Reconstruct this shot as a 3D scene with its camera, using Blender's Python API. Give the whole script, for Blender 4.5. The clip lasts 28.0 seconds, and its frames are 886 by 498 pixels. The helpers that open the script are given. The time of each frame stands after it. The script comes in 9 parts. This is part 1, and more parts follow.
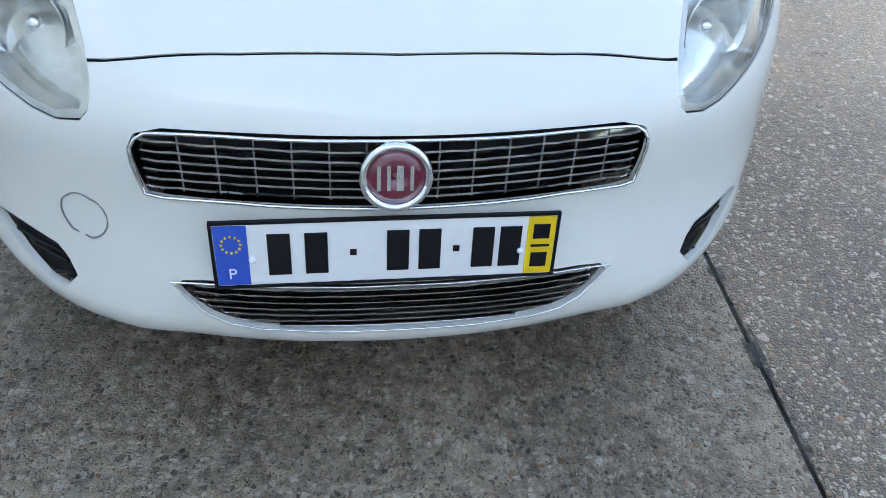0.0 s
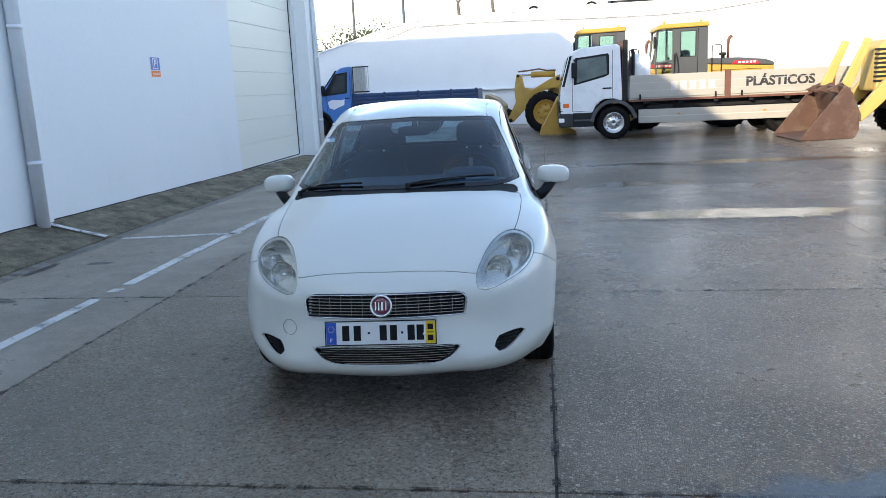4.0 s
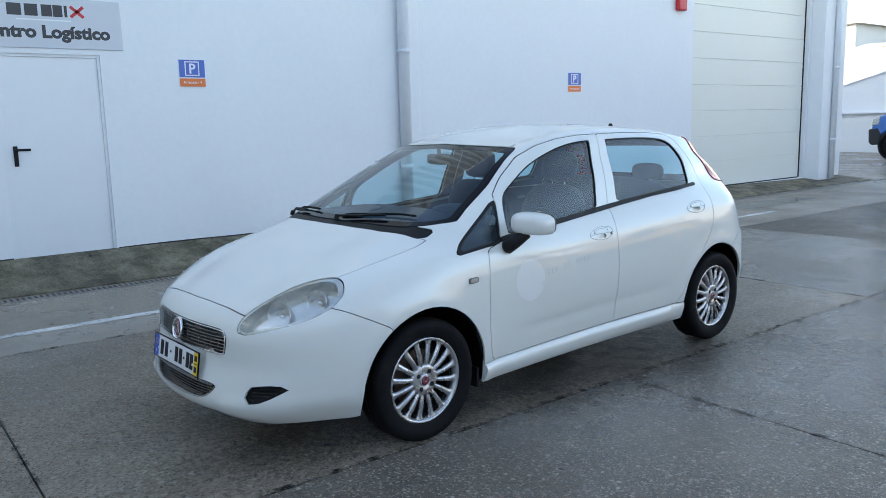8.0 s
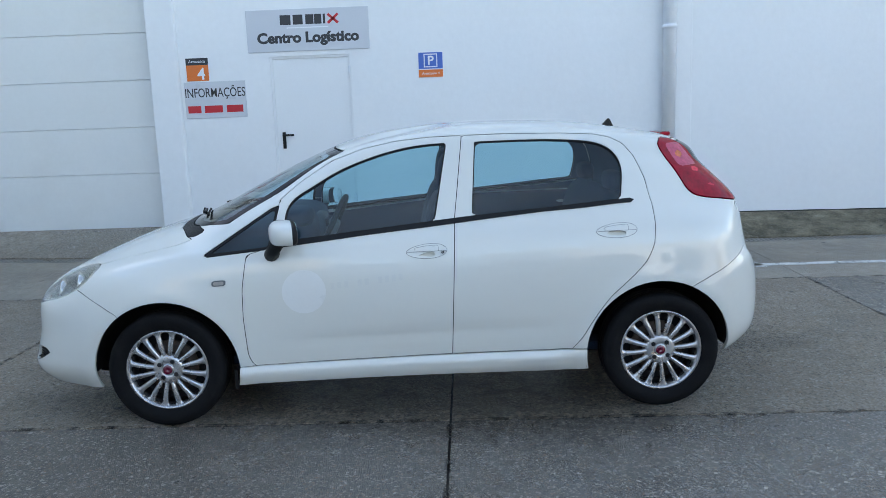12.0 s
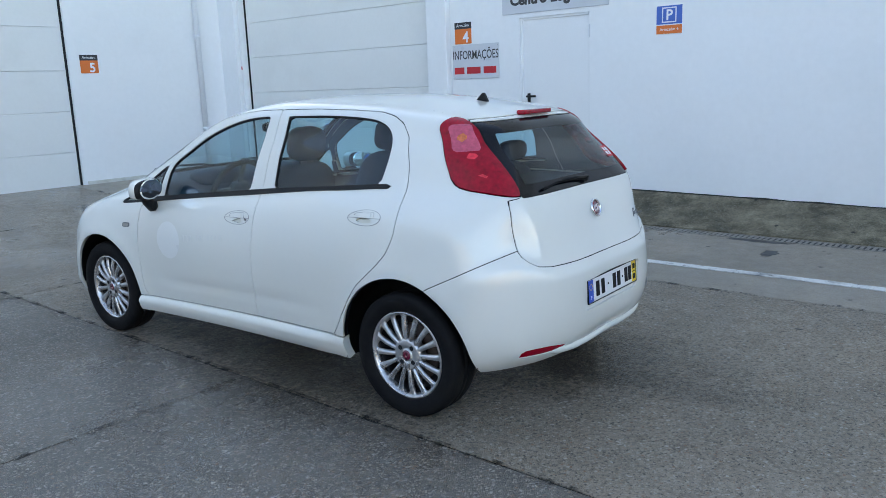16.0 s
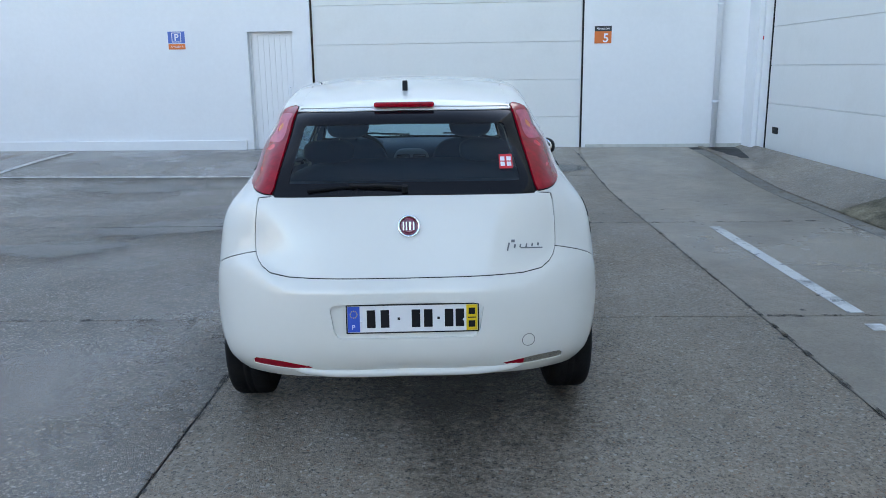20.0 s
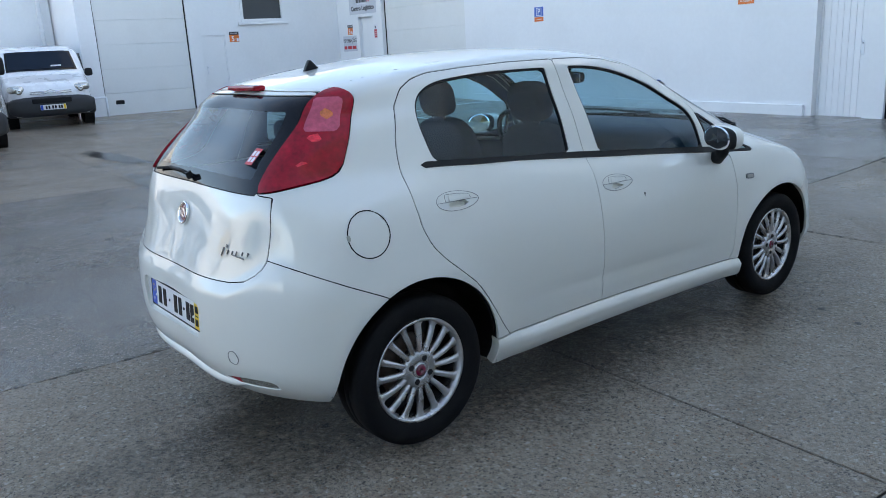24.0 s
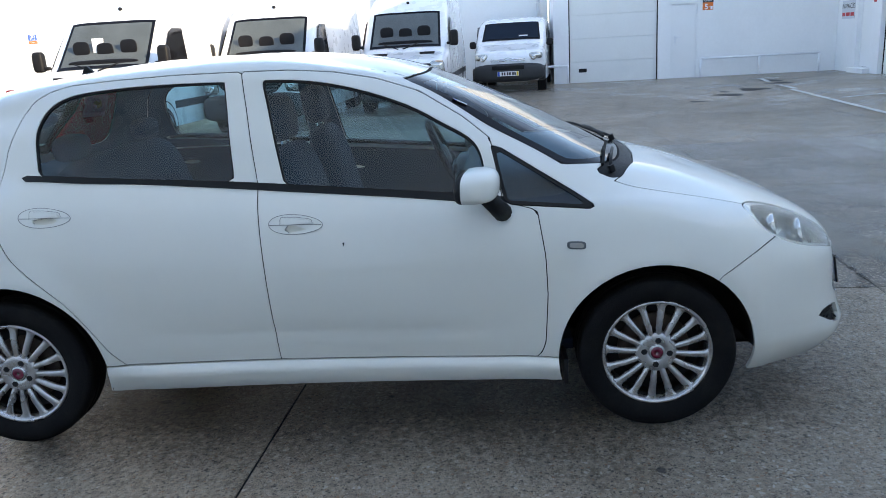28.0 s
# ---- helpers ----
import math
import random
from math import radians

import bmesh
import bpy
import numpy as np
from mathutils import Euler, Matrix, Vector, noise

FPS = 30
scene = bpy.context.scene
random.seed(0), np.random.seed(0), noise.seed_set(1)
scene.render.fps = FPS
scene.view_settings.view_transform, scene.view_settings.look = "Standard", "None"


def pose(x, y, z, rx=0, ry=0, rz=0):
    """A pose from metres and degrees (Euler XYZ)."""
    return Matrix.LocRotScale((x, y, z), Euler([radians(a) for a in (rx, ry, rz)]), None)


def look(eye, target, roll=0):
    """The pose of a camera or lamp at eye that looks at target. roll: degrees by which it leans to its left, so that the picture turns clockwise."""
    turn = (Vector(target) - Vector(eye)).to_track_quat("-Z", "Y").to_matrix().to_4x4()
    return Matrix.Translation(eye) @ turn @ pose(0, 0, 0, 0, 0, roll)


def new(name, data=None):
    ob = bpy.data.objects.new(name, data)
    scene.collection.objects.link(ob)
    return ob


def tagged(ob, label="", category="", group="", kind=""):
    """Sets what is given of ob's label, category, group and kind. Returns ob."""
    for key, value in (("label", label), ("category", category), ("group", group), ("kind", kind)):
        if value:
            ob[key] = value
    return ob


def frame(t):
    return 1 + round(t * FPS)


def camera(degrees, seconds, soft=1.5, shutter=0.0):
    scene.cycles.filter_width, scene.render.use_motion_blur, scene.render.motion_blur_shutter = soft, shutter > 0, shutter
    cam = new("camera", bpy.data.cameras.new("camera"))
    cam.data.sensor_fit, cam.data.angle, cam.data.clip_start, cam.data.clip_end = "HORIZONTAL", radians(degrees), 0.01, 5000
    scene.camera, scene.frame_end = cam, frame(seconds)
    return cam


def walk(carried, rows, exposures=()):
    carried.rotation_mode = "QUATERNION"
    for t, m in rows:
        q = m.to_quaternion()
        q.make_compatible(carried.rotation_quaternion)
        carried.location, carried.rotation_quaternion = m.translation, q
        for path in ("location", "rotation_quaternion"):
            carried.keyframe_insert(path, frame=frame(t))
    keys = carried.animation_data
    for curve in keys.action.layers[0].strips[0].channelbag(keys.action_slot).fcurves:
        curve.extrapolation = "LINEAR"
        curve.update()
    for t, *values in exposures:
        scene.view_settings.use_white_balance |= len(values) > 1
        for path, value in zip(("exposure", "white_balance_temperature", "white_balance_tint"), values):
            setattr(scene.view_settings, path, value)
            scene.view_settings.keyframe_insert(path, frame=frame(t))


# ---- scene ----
cam = camera(58.9, 28.0, soft=0.35)
PATH = [
    (0, (0.169, 0.321, 1.24), (0.389, 1.801, -0.087), 5.4),
    (0.5, (0.196, -0.001, 1.298), (0.346, 1.667, 0.205), 1.4),
    (1, (0.215, -0.369, 1.354), (0.29, 1.438, 0.5), -0.7),
    (1.5, (0.272, -0.755, 1.419), (0.278, 1.111, 0.699), -1.7),
    (2, (0.313, -1.106, 1.477), (0.29, 0.797, 0.862), -0.5),
    (2.5, (0.392, -1.523, 1.494), (0.282, 0.413, 1.006), -1.3),
    (4.5, (1.391, -2.292, 1.554), (1.017, -0.367, 1.163), -2.6),
    (5, (1.877, -2.179, 1.546), (1.274, -0.315, 1.144), -1.4),
    (5.5, (2.292, -1.875, 1.54), (1.54, -0.069, 1.123), -1.0),
    (6, (2.689, -1.548, 1.524), (1.806, 0.197, 1.105), -0.2),
    (6.5, (3.026, -1.168, 1.497), (1.982, 0.487, 1.085), 0.3),
    (7, (3.33, -0.742, 1.502), (2.127, 0.809, 1.113), -0.1),
    (7.5, (3.634, -0.354, 1.499), (2.235, 1.03, 1.139), -0.5),
    (8, (3.901, 0.033, 1.507), (2.332, 1.231, 1.186), -1.4),
    (8.5, (4.218, 0.42, 1.506), (2.533, 1.449, 1.188), -2.3),
    (9, (4.47, 0.827, 1.502), (2.736, 1.763, 1.161), -1.9),
    (9.5, (4.675, 1.277, 1.515), (2.859, 2.046, 1.179), -1.7),
    (10, (4.8, 1.736, 1.513), (2.914, 2.312, 1.179), -0.9),
    (10.5, (4.848, 2.21, 1.54), (2.918, 2.632, 1.228), -0.8),
    (11, (4.887, 2.699, 1.534), (2.929, 2.955, 1.22), -1.0),
    (11.5, (4.819, 3.164, 1.523), (2.849, 3.253, 1.19), -1.7),
    (12, (4.771, 3.674, 1.53), (2.802, 3.605, 1.188), -2.1),
    (12.5, (4.711, 4.114, 1.522), (2.755, 3.887, 1.173), -1.5),
    (14.5, (4.146, 5.83, 1.489), (2.387, 4.95, 1.128), -2.0),
    (15, (3.916, 6.217, 1.492), (2.222, 5.214, 1.139), -2.0),
    (15.5, (3.659, 6.605, 1.501), (2.057, 5.466, 1.133), -1.8),
    (16, (3.371, 7.013, 1.514), (1.885, 5.74, 1.103), -2.1),
    (16.5, (3.033, 7.354, 1.522), (1.675, 5.945, 1.109), -1.7),
    (17, (2.659, 7.683, 1.531), (1.511, 6.101, 1.11), -1.0),
    (17.5, (2.228, 7.907, 1.531), (1.244, 6.216, 1.116), -1.1),
    (18, (1.759, 8.089, 1.524), (1.003, 6.282, 1.125), -1.9),
    (18.5, (1.298, 8.194, 1.512), (0.747, 6.319, 1.087), -1.8),
    (19, (0.819, 8.244, 1.521), (0.488, 6.321, 1.084), -1.4),
    (19.5, (0.32, 8.258, 1.518), (0.212, 6.312, 1.069), -1.0),
    (20, (-0.172, 8.204, 1.517), (-0.127, 6.256, 1.067), -0.8),
    (20.5, (-0.686, 8.149, 1.516), (-0.439, 6.217, 1.063), -1.1),
    (22.5, (-2.309, 7.284, 1.499), (-1.186, 5.705, 1.004), -3.0),
    (23, (-2.646, 6.922, 1.499), (-1.355, 5.479, 0.997), -3.6),
    (23.5, (-2.876, 6.501, 1.502), (-1.468, 5.174, 0.995), -3.8),
    (24, (-3.08, 6.061, 1.493), (-1.492, 4.953, 0.992), -3.1),
    (24.5, (-3.191, 5.581, 1.476), (-1.458, 4.719, 0.972), -3.0),
    (25, (-3.261, 5.072, 1.471), (-1.436, 4.434, 0.961), -2.5),
    (25.5, (-3.289, 4.581, 1.481), (-1.418, 4.094, 0.967), -2.0),
    (26, (-3.36, 4.192, 1.49), (-1.464, 3.806, 0.984), -2.3),
    (26.5, (-3.425, 3.803, 1.459), (-1.516, 3.53, 0.929), -3.0),
    (27, (-3.454, 3.383, 1.486), (-1.529, 3.299, 0.951), -3.6),
    (27.5, (-3.481, 2.965, 1.49), (-1.553, 3.086, 0.97), -3.2),
    (28, (-3.439, 2.524, 1.48), (-1.517, 2.737, 0.97), -3.3),
]
walk(cam, [(t, look(eye, target, roll)) for t, eye, target, roll in PATH], exposures=[(0, 3.05, 9300, 11), (1, 2.58, 7900, 11), (2.5, 2.25, 8000, 10), (5, 2.08, 8300, 9), (8, 2.28, 8800, 9), (14.5, 2.34, 9000, 10), (20, 2.38, 9000, 11), (24, 2.34, 8800, 10), (26, 2.44, 8700, 10), (28, 2.48, 8700, 11)])

# ---- world, sun, exposure ----
SUN_AZ, SUN_EL = math.atan2(-0.47, -0.883), radians(19.7)
world = bpy.data.worlds.new("sky")
scene.world = world
world.use_nodes = True
wn = world.node_tree.nodes
wl = world.node_tree.links
sky = wn.new("ShaderNodeTexSky")
sky.sky_type, sky.sun_disc = "NISHITA", False
sky.sun_elevation, sky.sun_rotation = SUN_EL, SUN_AZ
sky.air_density, sky.dust_density, sky.ozone_density = 0.8, 0.4, 2.6
coord = wn.new("ShaderNodeTexCoord")
mapping = wn.new("ShaderNodeMapping")
mapping.inputs["Scale"].default_value = (1.6, 1.6, 4.5)
clouds = wn.new("ShaderNodeTexNoise")
clouds.inputs["Scale"].default_value, clouds.inputs["Detail"].default_value = 1.7, 9.0
clouds.inputs["Roughness"].default_value = 0.58
cover = wn.new("ShaderNodeMapRange")
cover.inputs["From Min"].default_value, cover.inputs["From Max"].default_value = 0.50, 0.58
cover.inputs["To Min"].default_value, cover.inputs["To Max"].default_value = 0.0, 0.8
cloud_mix = wn.new("ShaderNodeMixRGB")
# clouds in the east are lit full on, those in the west are seen from their shaded side
to_east = wn.new("ShaderNodeVectorMath")
to_east.operation = "DOT_PRODUCT"
to_east.inputs[1].default_value = (0.88, 0.47, 0)
lit = wn.new("ShaderNodeMapRange")
lit.inputs["From Min"].default_value, lit.inputs["From Max"].default_value = -0.6, 0.9
lit.inputs["To Min"].default_value, lit.inputs["To Max"].default_value = 0.8, 1.9
lit_cloud = wn.new("ShaderNodeVectorMath")
lit_cloud.operation = "SCALE"
lit_cloud.inputs[0].default_value = (4.4, 4.5, 4.7)
wl.new(coord.outputs["Generated"], to_east.inputs[0])
wl.new(to_east.outputs["Value"], lit.inputs["Value"])
wl.new(lit.outputs["Result"], lit_cloud.inputs["Scale"])
wl.new(lit_cloud.outputs[0], cloud_mix.inputs["Color2"])
wl.new(coord.outputs["Generated"], mapping.inputs["Vector"])
wl.new(mapping.outputs["Vector"], clouds.inputs["Vector"])
wl.new(clouds.outputs["Fac"], cover.inputs["Value"])
# clouds stand close together towards the horizon and thin out overhead
height_of = wn.new("ShaderNodeSeparateXYZ")
thin = wn.new("ShaderNodeMapRange")
thin.inputs["From Min"].default_value, thin.inputs["From Max"].default_value = 0.11, 0.27
thin.inputs["To Min"].default_value, thin.inputs["To Max"].default_value = 1.0, 0.04
thinned = wn.new("ShaderNodeMath")
thinned.operation = "MULTIPLY"
wl.new(coord.outputs["Generated"], height_of.inputs[0])
wl.new(height_of.outputs["Z"], thin.inputs["Value"])
wl.new(cover.outputs["Result"], thinned.inputs[0])
wl.new(thin.outputs["Result"], thinned.inputs[1])
wl.new(thinned.outputs[0], cloud_mix.inputs["Fac"])
wl.new(sky.outputs["Color"], cloud_mix.inputs["Color1"])
wl.new(cloud_mix.outputs["Color"], wn["Background"].inputs["Color"])
wn["Background"].inputs["Strength"].default_value = 0.15

sun = new("sun", bpy.data.lights.new("sun", "SUN"))
sun.data.energy, sun.data.angle, sun.data.color = 1.5, radians(0.6), (1.0, 0.93, 0.82)
to_sun = Vector((-0.47, -0.883, 0)).normalized() * math.cos(SUN_EL) + Vector((0, 0, math.sin(SUN_EL)))
sun.matrix_world = look(to_sun * 60, (0, 0, 0))

# ---- materials ----
def material(name, color, rough=0.5, metal=0.0, vary=0.06, scale=4.0, fine=60.0, bump=0.0, bump_scale=80.0, coat=0.0, spec=0.5, stain=None, stain_amount=0.0, stain_scale=1.2, rough_vary=0.08, emit=0.0):
    """A surface with variation at two sizes, stains, fine relief and uneven gloss, in metres."""
    m = bpy.data.materials.new(name)
    m.use_nodes = True
    n, l = m.node_tree.nodes, m.node_tree.links
    b = n["Principled BSDF"]
    pos = n.new("ShaderNodeNewGeometry")
    big = n.new("ShaderNodeTexNoise")
    big.inputs["Scale"].default_value, big.inputs["Detail"].default_value = scale, 5
    small = n.new("ShaderNodeTexNoise")
    small.inputs["Scale"].default_value, small.inputs["Detail"].default_value = fine, 3
    for t in (big, small):
        l.new(pos.outputs["Position"], t.inputs["Vector"])
    both = n.new("ShaderNodeMath")
    both.operation = "ADD"
    l.new(big.outputs["Fac"], both.inputs[0])
    l.new(small.outputs["Fac"], both.inputs[1])
    span = n.new("ShaderNodeMapRange")
    span.inputs["From Min"].default_value, span.inputs["From Max"].default_value = 0.6, 1.4
    span.inputs["To Min"].default_value, span.inputs["To Max"].default_value = 1 - vary, 1 + vary
    l.new(both.outputs[0], span.inputs["Value"])
    tint = n.new("ShaderNodeVectorMath")
    tint.operation = "SCALE"
    tint.inputs[0].default_value = color[:3]
    l.new(span.outputs["Result"], tint.inputs["Scale"])
    out = tint.outputs[0]
    if stain:
        st = n.new("ShaderNodeTexNoise")
        st.inputs["Scale"].default_value, st.inputs["Detail"].default_value = stain_scale, 8
        st.inputs["Roughness"].default_value = 0.65
        l.new(pos.outputs["Position"], st.inputs["Vector"])
        edge = n.new("ShaderNodeMapRange")
        edge.inputs["From Min"].default_value, edge.inputs["From Max"].default_value = 0.5, 0.68
        edge.inputs["To Max"].default_value = stain_amount
        l.new(st.outputs["Fac"], edge.inputs["Value"])
        mix = n.new("ShaderNodeMixRGB")
        mix.inputs["Color2"].default_value = (*stain, 1)
        l.new(edge.outputs["Result"], mix.inputs["Fac"])
        l.new(out, mix.inputs["Color1"])
        out = mix.outputs[0]
    l.new(out, b.inputs["Base Color"])
    rr = n.new("ShaderNodeMapRange")
    rr.inputs["From Min"].default_value, rr.inputs["From Max"].default_value = 0.3, 0.7
    rr.inputs["To Min"].default_value, rr.inputs["To Max"].default_value = max(rough - rough_vary, 0.01), min(rough + rough_vary, 1)
    l.new(big.outputs["Fac"], rr.inputs["Value"])
    l.new(rr.outputs["Result"], b.inputs["Roughness"])
    b.inputs["Metallic"].default_value = metal
    b.inputs["Specular IOR Level"].default_value = spec
    if coat:
        b.inputs["Coat Weight"].default_value, b.inputs["Coat Roughness"].default_value = coat, 0.015
        b.inputs["Coat IOR"].default_value = 1.7
    if emit:
        b.inputs["Emission Color"].default_value, b.inputs["Emission Strength"].default_value = (*color[:3], 1), emit
    if bump:
        bn = n.new("ShaderNodeTexNoise")
        bn.inputs["Scale"].default_value, bn.inputs["Detail"].default_value = bump_scale, 4
        l.new(pos.outputs["Position"], bn.inputs["Vector"])
        bp = n.new("ShaderNodeBump")
        bp.inputs["Strength"].default_value, bp.inputs["Distance"].default_value = bump, 0.01
        l.new(bn.outputs["Fac"], bp.inputs["Height"])
        l.new(bp.outputs["Normal"], b.inputs["Normal"])
    return m


def glass(name, tint, ior=1.5, rough=0.0, gain=1.2):
    """A thin pane: what passes is tinted, the rest mirrors by Fresnel."""
    m = bpy.data.materials.new(name)
    m.use_nodes = True
    n, l = m.node_tree.nodes, m.node_tree.links
    n.remove(n["Principled BSDF"])
    clear = n.new("ShaderNodeBsdfTransparent")
    clear.inputs["Color"].default_value = (*tint, 1)
    gloss = n.new("ShaderNodeBsdfGlossy")
    gloss.inputs["Roughness"].default_value = rough
    face = n.new("ShaderNodeLayerWeight")
    face.inputs["Blend"].default_value = 0.5
    power = n.new("ShaderNodeMath")
    power.operation = "POWER"
    power.inputs[1].default_value = 4.0
    l.new(face.outputs["Facing"], power.inputs[0])
    fr = n.new("ShaderNodeMapRange")
    r0 = gain * ((ior - 1) / (ior + 1)) ** 2
    fr.inputs["To Min"].default_value, fr.inputs["To Max"].default_value = r0, 1.0
    l.new(power.outputs[0], fr.inputs["Value"])
    mix = n.new("ShaderNodeMixShader")
    l.new(fr.outputs[0], mix.inputs[0])
    l.new(clear.outputs[0], mix.inputs[1])
    l.new(gloss.outputs[0], mix.inputs[2])
    l.new(mix.outputs[0], n["Material Output"].inputs["Surface"])
    return m


def concrete(name, base, dark, wet_low, wet_high, speck=1.0, wet_scale=0.22, patch=0.55, gloss=0.13, spec=0.7, mottle=0.55, film_coat=0.0, film_ior=1.6):
    """Worn exposed-aggregate concrete, wet in patches: pale and dark chips, oily spots, puddles with a smooth film."""
    m = bpy.data.materials.new(name)
    m.use_nodes = True
    n, l = m.node_tree.nodes, m.node_tree.links
    b = n["Principled BSDF"]
    pos = n.new("ShaderNodeNewGeometry")
    info = n.new("ShaderNodeObjectInfo")

    def tex(kind, scale, detail=4, rough=0.55):
        t = n.new(kind)
        t.inputs["Scale"].default_value = scale
        if kind == "ShaderNodeTexNoise":
            t.inputs["Detail"].default_value, t.inputs["Roughness"].default_value = detail, rough
        l.new(pos.outputs["Position"], t.inputs["Vector"])
        return t

    def span(src, a, c, lo, hi):
        r = n.new("ShaderNodeMapRange")
        r.inputs["From Min"].default_value, r.inputs["From Max"].default_value = a, c
        r.inputs["To Min"].default_value, r.inputs["To Max"].default_value = lo, hi
        l.new(src, r.inputs["Value"])
        return r.outputs["Result"]

    def mixed(fac, c1, c2):
        x = n.new("ShaderNodeMixRGB")
        l.new(fac, x.inputs["Fac"])
        for socket, c in (("Color1", c1), ("Color2", c2)):
            if isinstance(c, tuple):
                x.inputs[socket].default_value = (*c, 1)
            else:
                l.new(c, x.inputs[socket])
        return x.outputs[0]

    big = tex("ShaderNodeTexNoise", patch, 7, 0.62)
    mid = tex("ShaderNodeTexNoise", 9, 5)
    grit = tex("ShaderNodeTexNoise", 210, 2)
    chips, chip_edge = tex("ShaderNodeTexVoronoi", 92), tex("ShaderNodeTexVoronoi", 92)
    stones, stone_edge = tex("ShaderNodeTexVoronoi", 50), tex("ShaderNodeTexVoronoi", 50)
    chip_edge.feature = stone_edge.feature = "DISTANCE_TO_EDGE"
    fines = tex("ShaderNodeTexVoronoi", 190)
    lumps = tex("ShaderNodeTexNoise", 42, 3)
    blotch = tex("ShaderNodeTexNoise", 5.5, 5, 0.65)
    spots = tex("ShaderNodeTexVoronoi", 3.6)
    wet = tex("ShaderNodeTexNoise", wet_scale, 6, 0.6)
    col = mixed(span(big.outputs["Fac"], 0.35, 0.65, 0, 1), base, dark)
    col = mixed(span(mid.outputs["Fac"], 0.35, 0.7, 0, 0.45), col, dark)

    def sprinkle(col, cells, rim, channel, low, amount, paint):
        """Angular chips of one colour in a share of the cells, set in their mortar."""
        shade = n.new("ShaderNodeSeparateColor")
        l.new(cells.outputs["Color"], shade.inputs[0])
        k = n.new("ShaderNodeMath")
        k.operation = "MULTIPLY"
        l.new(span(shade.outputs[channel], low, low + 0.05, 0, amount), k.inputs[0])
        l.new(rim, k.inputs[1])
        return mixed(k.outputs[0], col, paint)

    chip_rim = span(chip_edge.outputs["Distance"], 0.07, 0.14, 0, 1)
    stone_rim = span(stone_edge.outputs["Distance"], 0.16, 0.22, 0, 1)
    fine_rim = span(fines.outputs["Distance"], 0.25, 0.5, 1, 0)
    col = mixed(span(lumps.outputs["Fac"], 0.44, 0.60, 0, mottle), col, tuple(c * 0.5 for c in dark))
    col = mixed(span(blotch.outputs["Fac"], 0.56, 0.70, 0, 0.55 * speck), col, tuple(c * 0.45 for c in dark))
    col = sprinkle(col, fines, fine_rim, 0, 0.70, 0.85 * speck, (0.46, 0.37, 0.28))
    col = sprinkle(col, fines, fine_rim, 1, 0.72, 0.85 * speck, (0.022, 0.018, 0.015))
    col = sprinkle(col, chips, chip_rim, 0, 0.72, 0.85 * speck, (0.50, 0.42, 0.34))
    col = sprinkle(col, chips, chip_rim, 1, 0.86, 0.8 * speck, (0.045, 0.036, 0.030))
    col = sprinkle(col, chips, chip_rim, 2, 0.94, 0.8 * speck, (0.34, 0.17, 0.09))
    col = sprinkle(col, stones, stone_rim, 0, 0.88, 0.9 * speck, (0.58, 0.51, 0.43))
    blot = n.new("ShaderNodeMath")
    blot.operation = "ADD"
    l.new(spots.outputs["Distance"], blot.inputs[0])
    l.new(span(lumps.outputs["Fac"], 0.3, 0.7, -0.05, 0.05), blot.inputs[1])
    kinds = n.new("ShaderNodeSeparateColor")
    l.new(spots.outputs["Color"], kinds.inputs[0])
    few = n.new("ShaderNodeMath")
    few.operation = "MULTIPLY"
    l.new(span(kinds.outputs[0], 0.45, 0.5, 0, 0.85), few.inputs[0])
    l.new(span(blot.outputs[0], 0.05, 0.09, 1, 0), few.inputs[1])
    col = mixed(few.outputs[0], col, (0.012, 0.012, 0.012))
    tone = n.new("ShaderNodeVectorMath")
    tone.operation = "SCALE"
    l.new(col, tone.inputs[0])
    l.new(span(info.outputs["Random"], 0, 1, 0.88, 1.1), tone.inputs["Scale"])
    film = span(wet.outputs["Fac"], wet_low, wet_high, 0, 1)
    l.new(mixed(span(film, 0, 1, 0, 0.5), tone.outputs[0], dark), b.inputs["Base Color"])
    dry = span(mid.outputs["Fac"], 0.3, 0.7, gloss, gloss + 0.17)
    rough = n.new("ShaderNodeMapRange")
    l.new(film, rough.inputs["Value"])
    l.new(dry, rough.inputs["To Min"])
    rough.inputs["To Max"].default_value = 0.06
    l.new(rough.outputs["Result"], b.inputs["Roughness"])
    b.inputs["Specular IOR Level"].default_value = spec
    b.inputs["Coat Roughness"].default_value, b.inputs["Coat IOR"].default_value = 0.07, film_ior
    shine = tex("ShaderNodeTexNoise", 0.75, 6, 0.6)
    l.new(span(shine.outputs["Fac"], 0.36, 0.62, film_coat * 0.35, film_coat), b.inputs["Coat Weight"])
    height = n.new("ShaderNodeMath")
    height.operation = "ADD"
    l.new(span(grit.outputs["Fac"], 0.25, 0.75, 0, 0.7), height.inputs[0])
    l.new(span(lumps.outputs["Fac"], 0.25, 0.75, 0, 1.2), height.inputs[1])
    height2 = n.new("ShaderNodeMath")
    height2.operation = "ADD"
    l.new(height.outputs[0], height2.inputs[0])
    l.new(span(chip_edge.outputs["Distance"], 0.02, 0.20, 0, 0.8), height2.inputs[1])
    bp = n.new("ShaderNodeBump")
    bp.inputs["Distance"].default_value = 0.009
    l.new(span(film, 0, 1, 1.0, 0.4), bp.inputs["Strength"])
    l.new(height2.outputs[0], bp.inputs["Height"])
    l.new(bp.outputs["Normal"], b.inputs["Normal"])
    l.new(bp.outputs["Normal"], b.inputs["Coat Normal"])
    return m


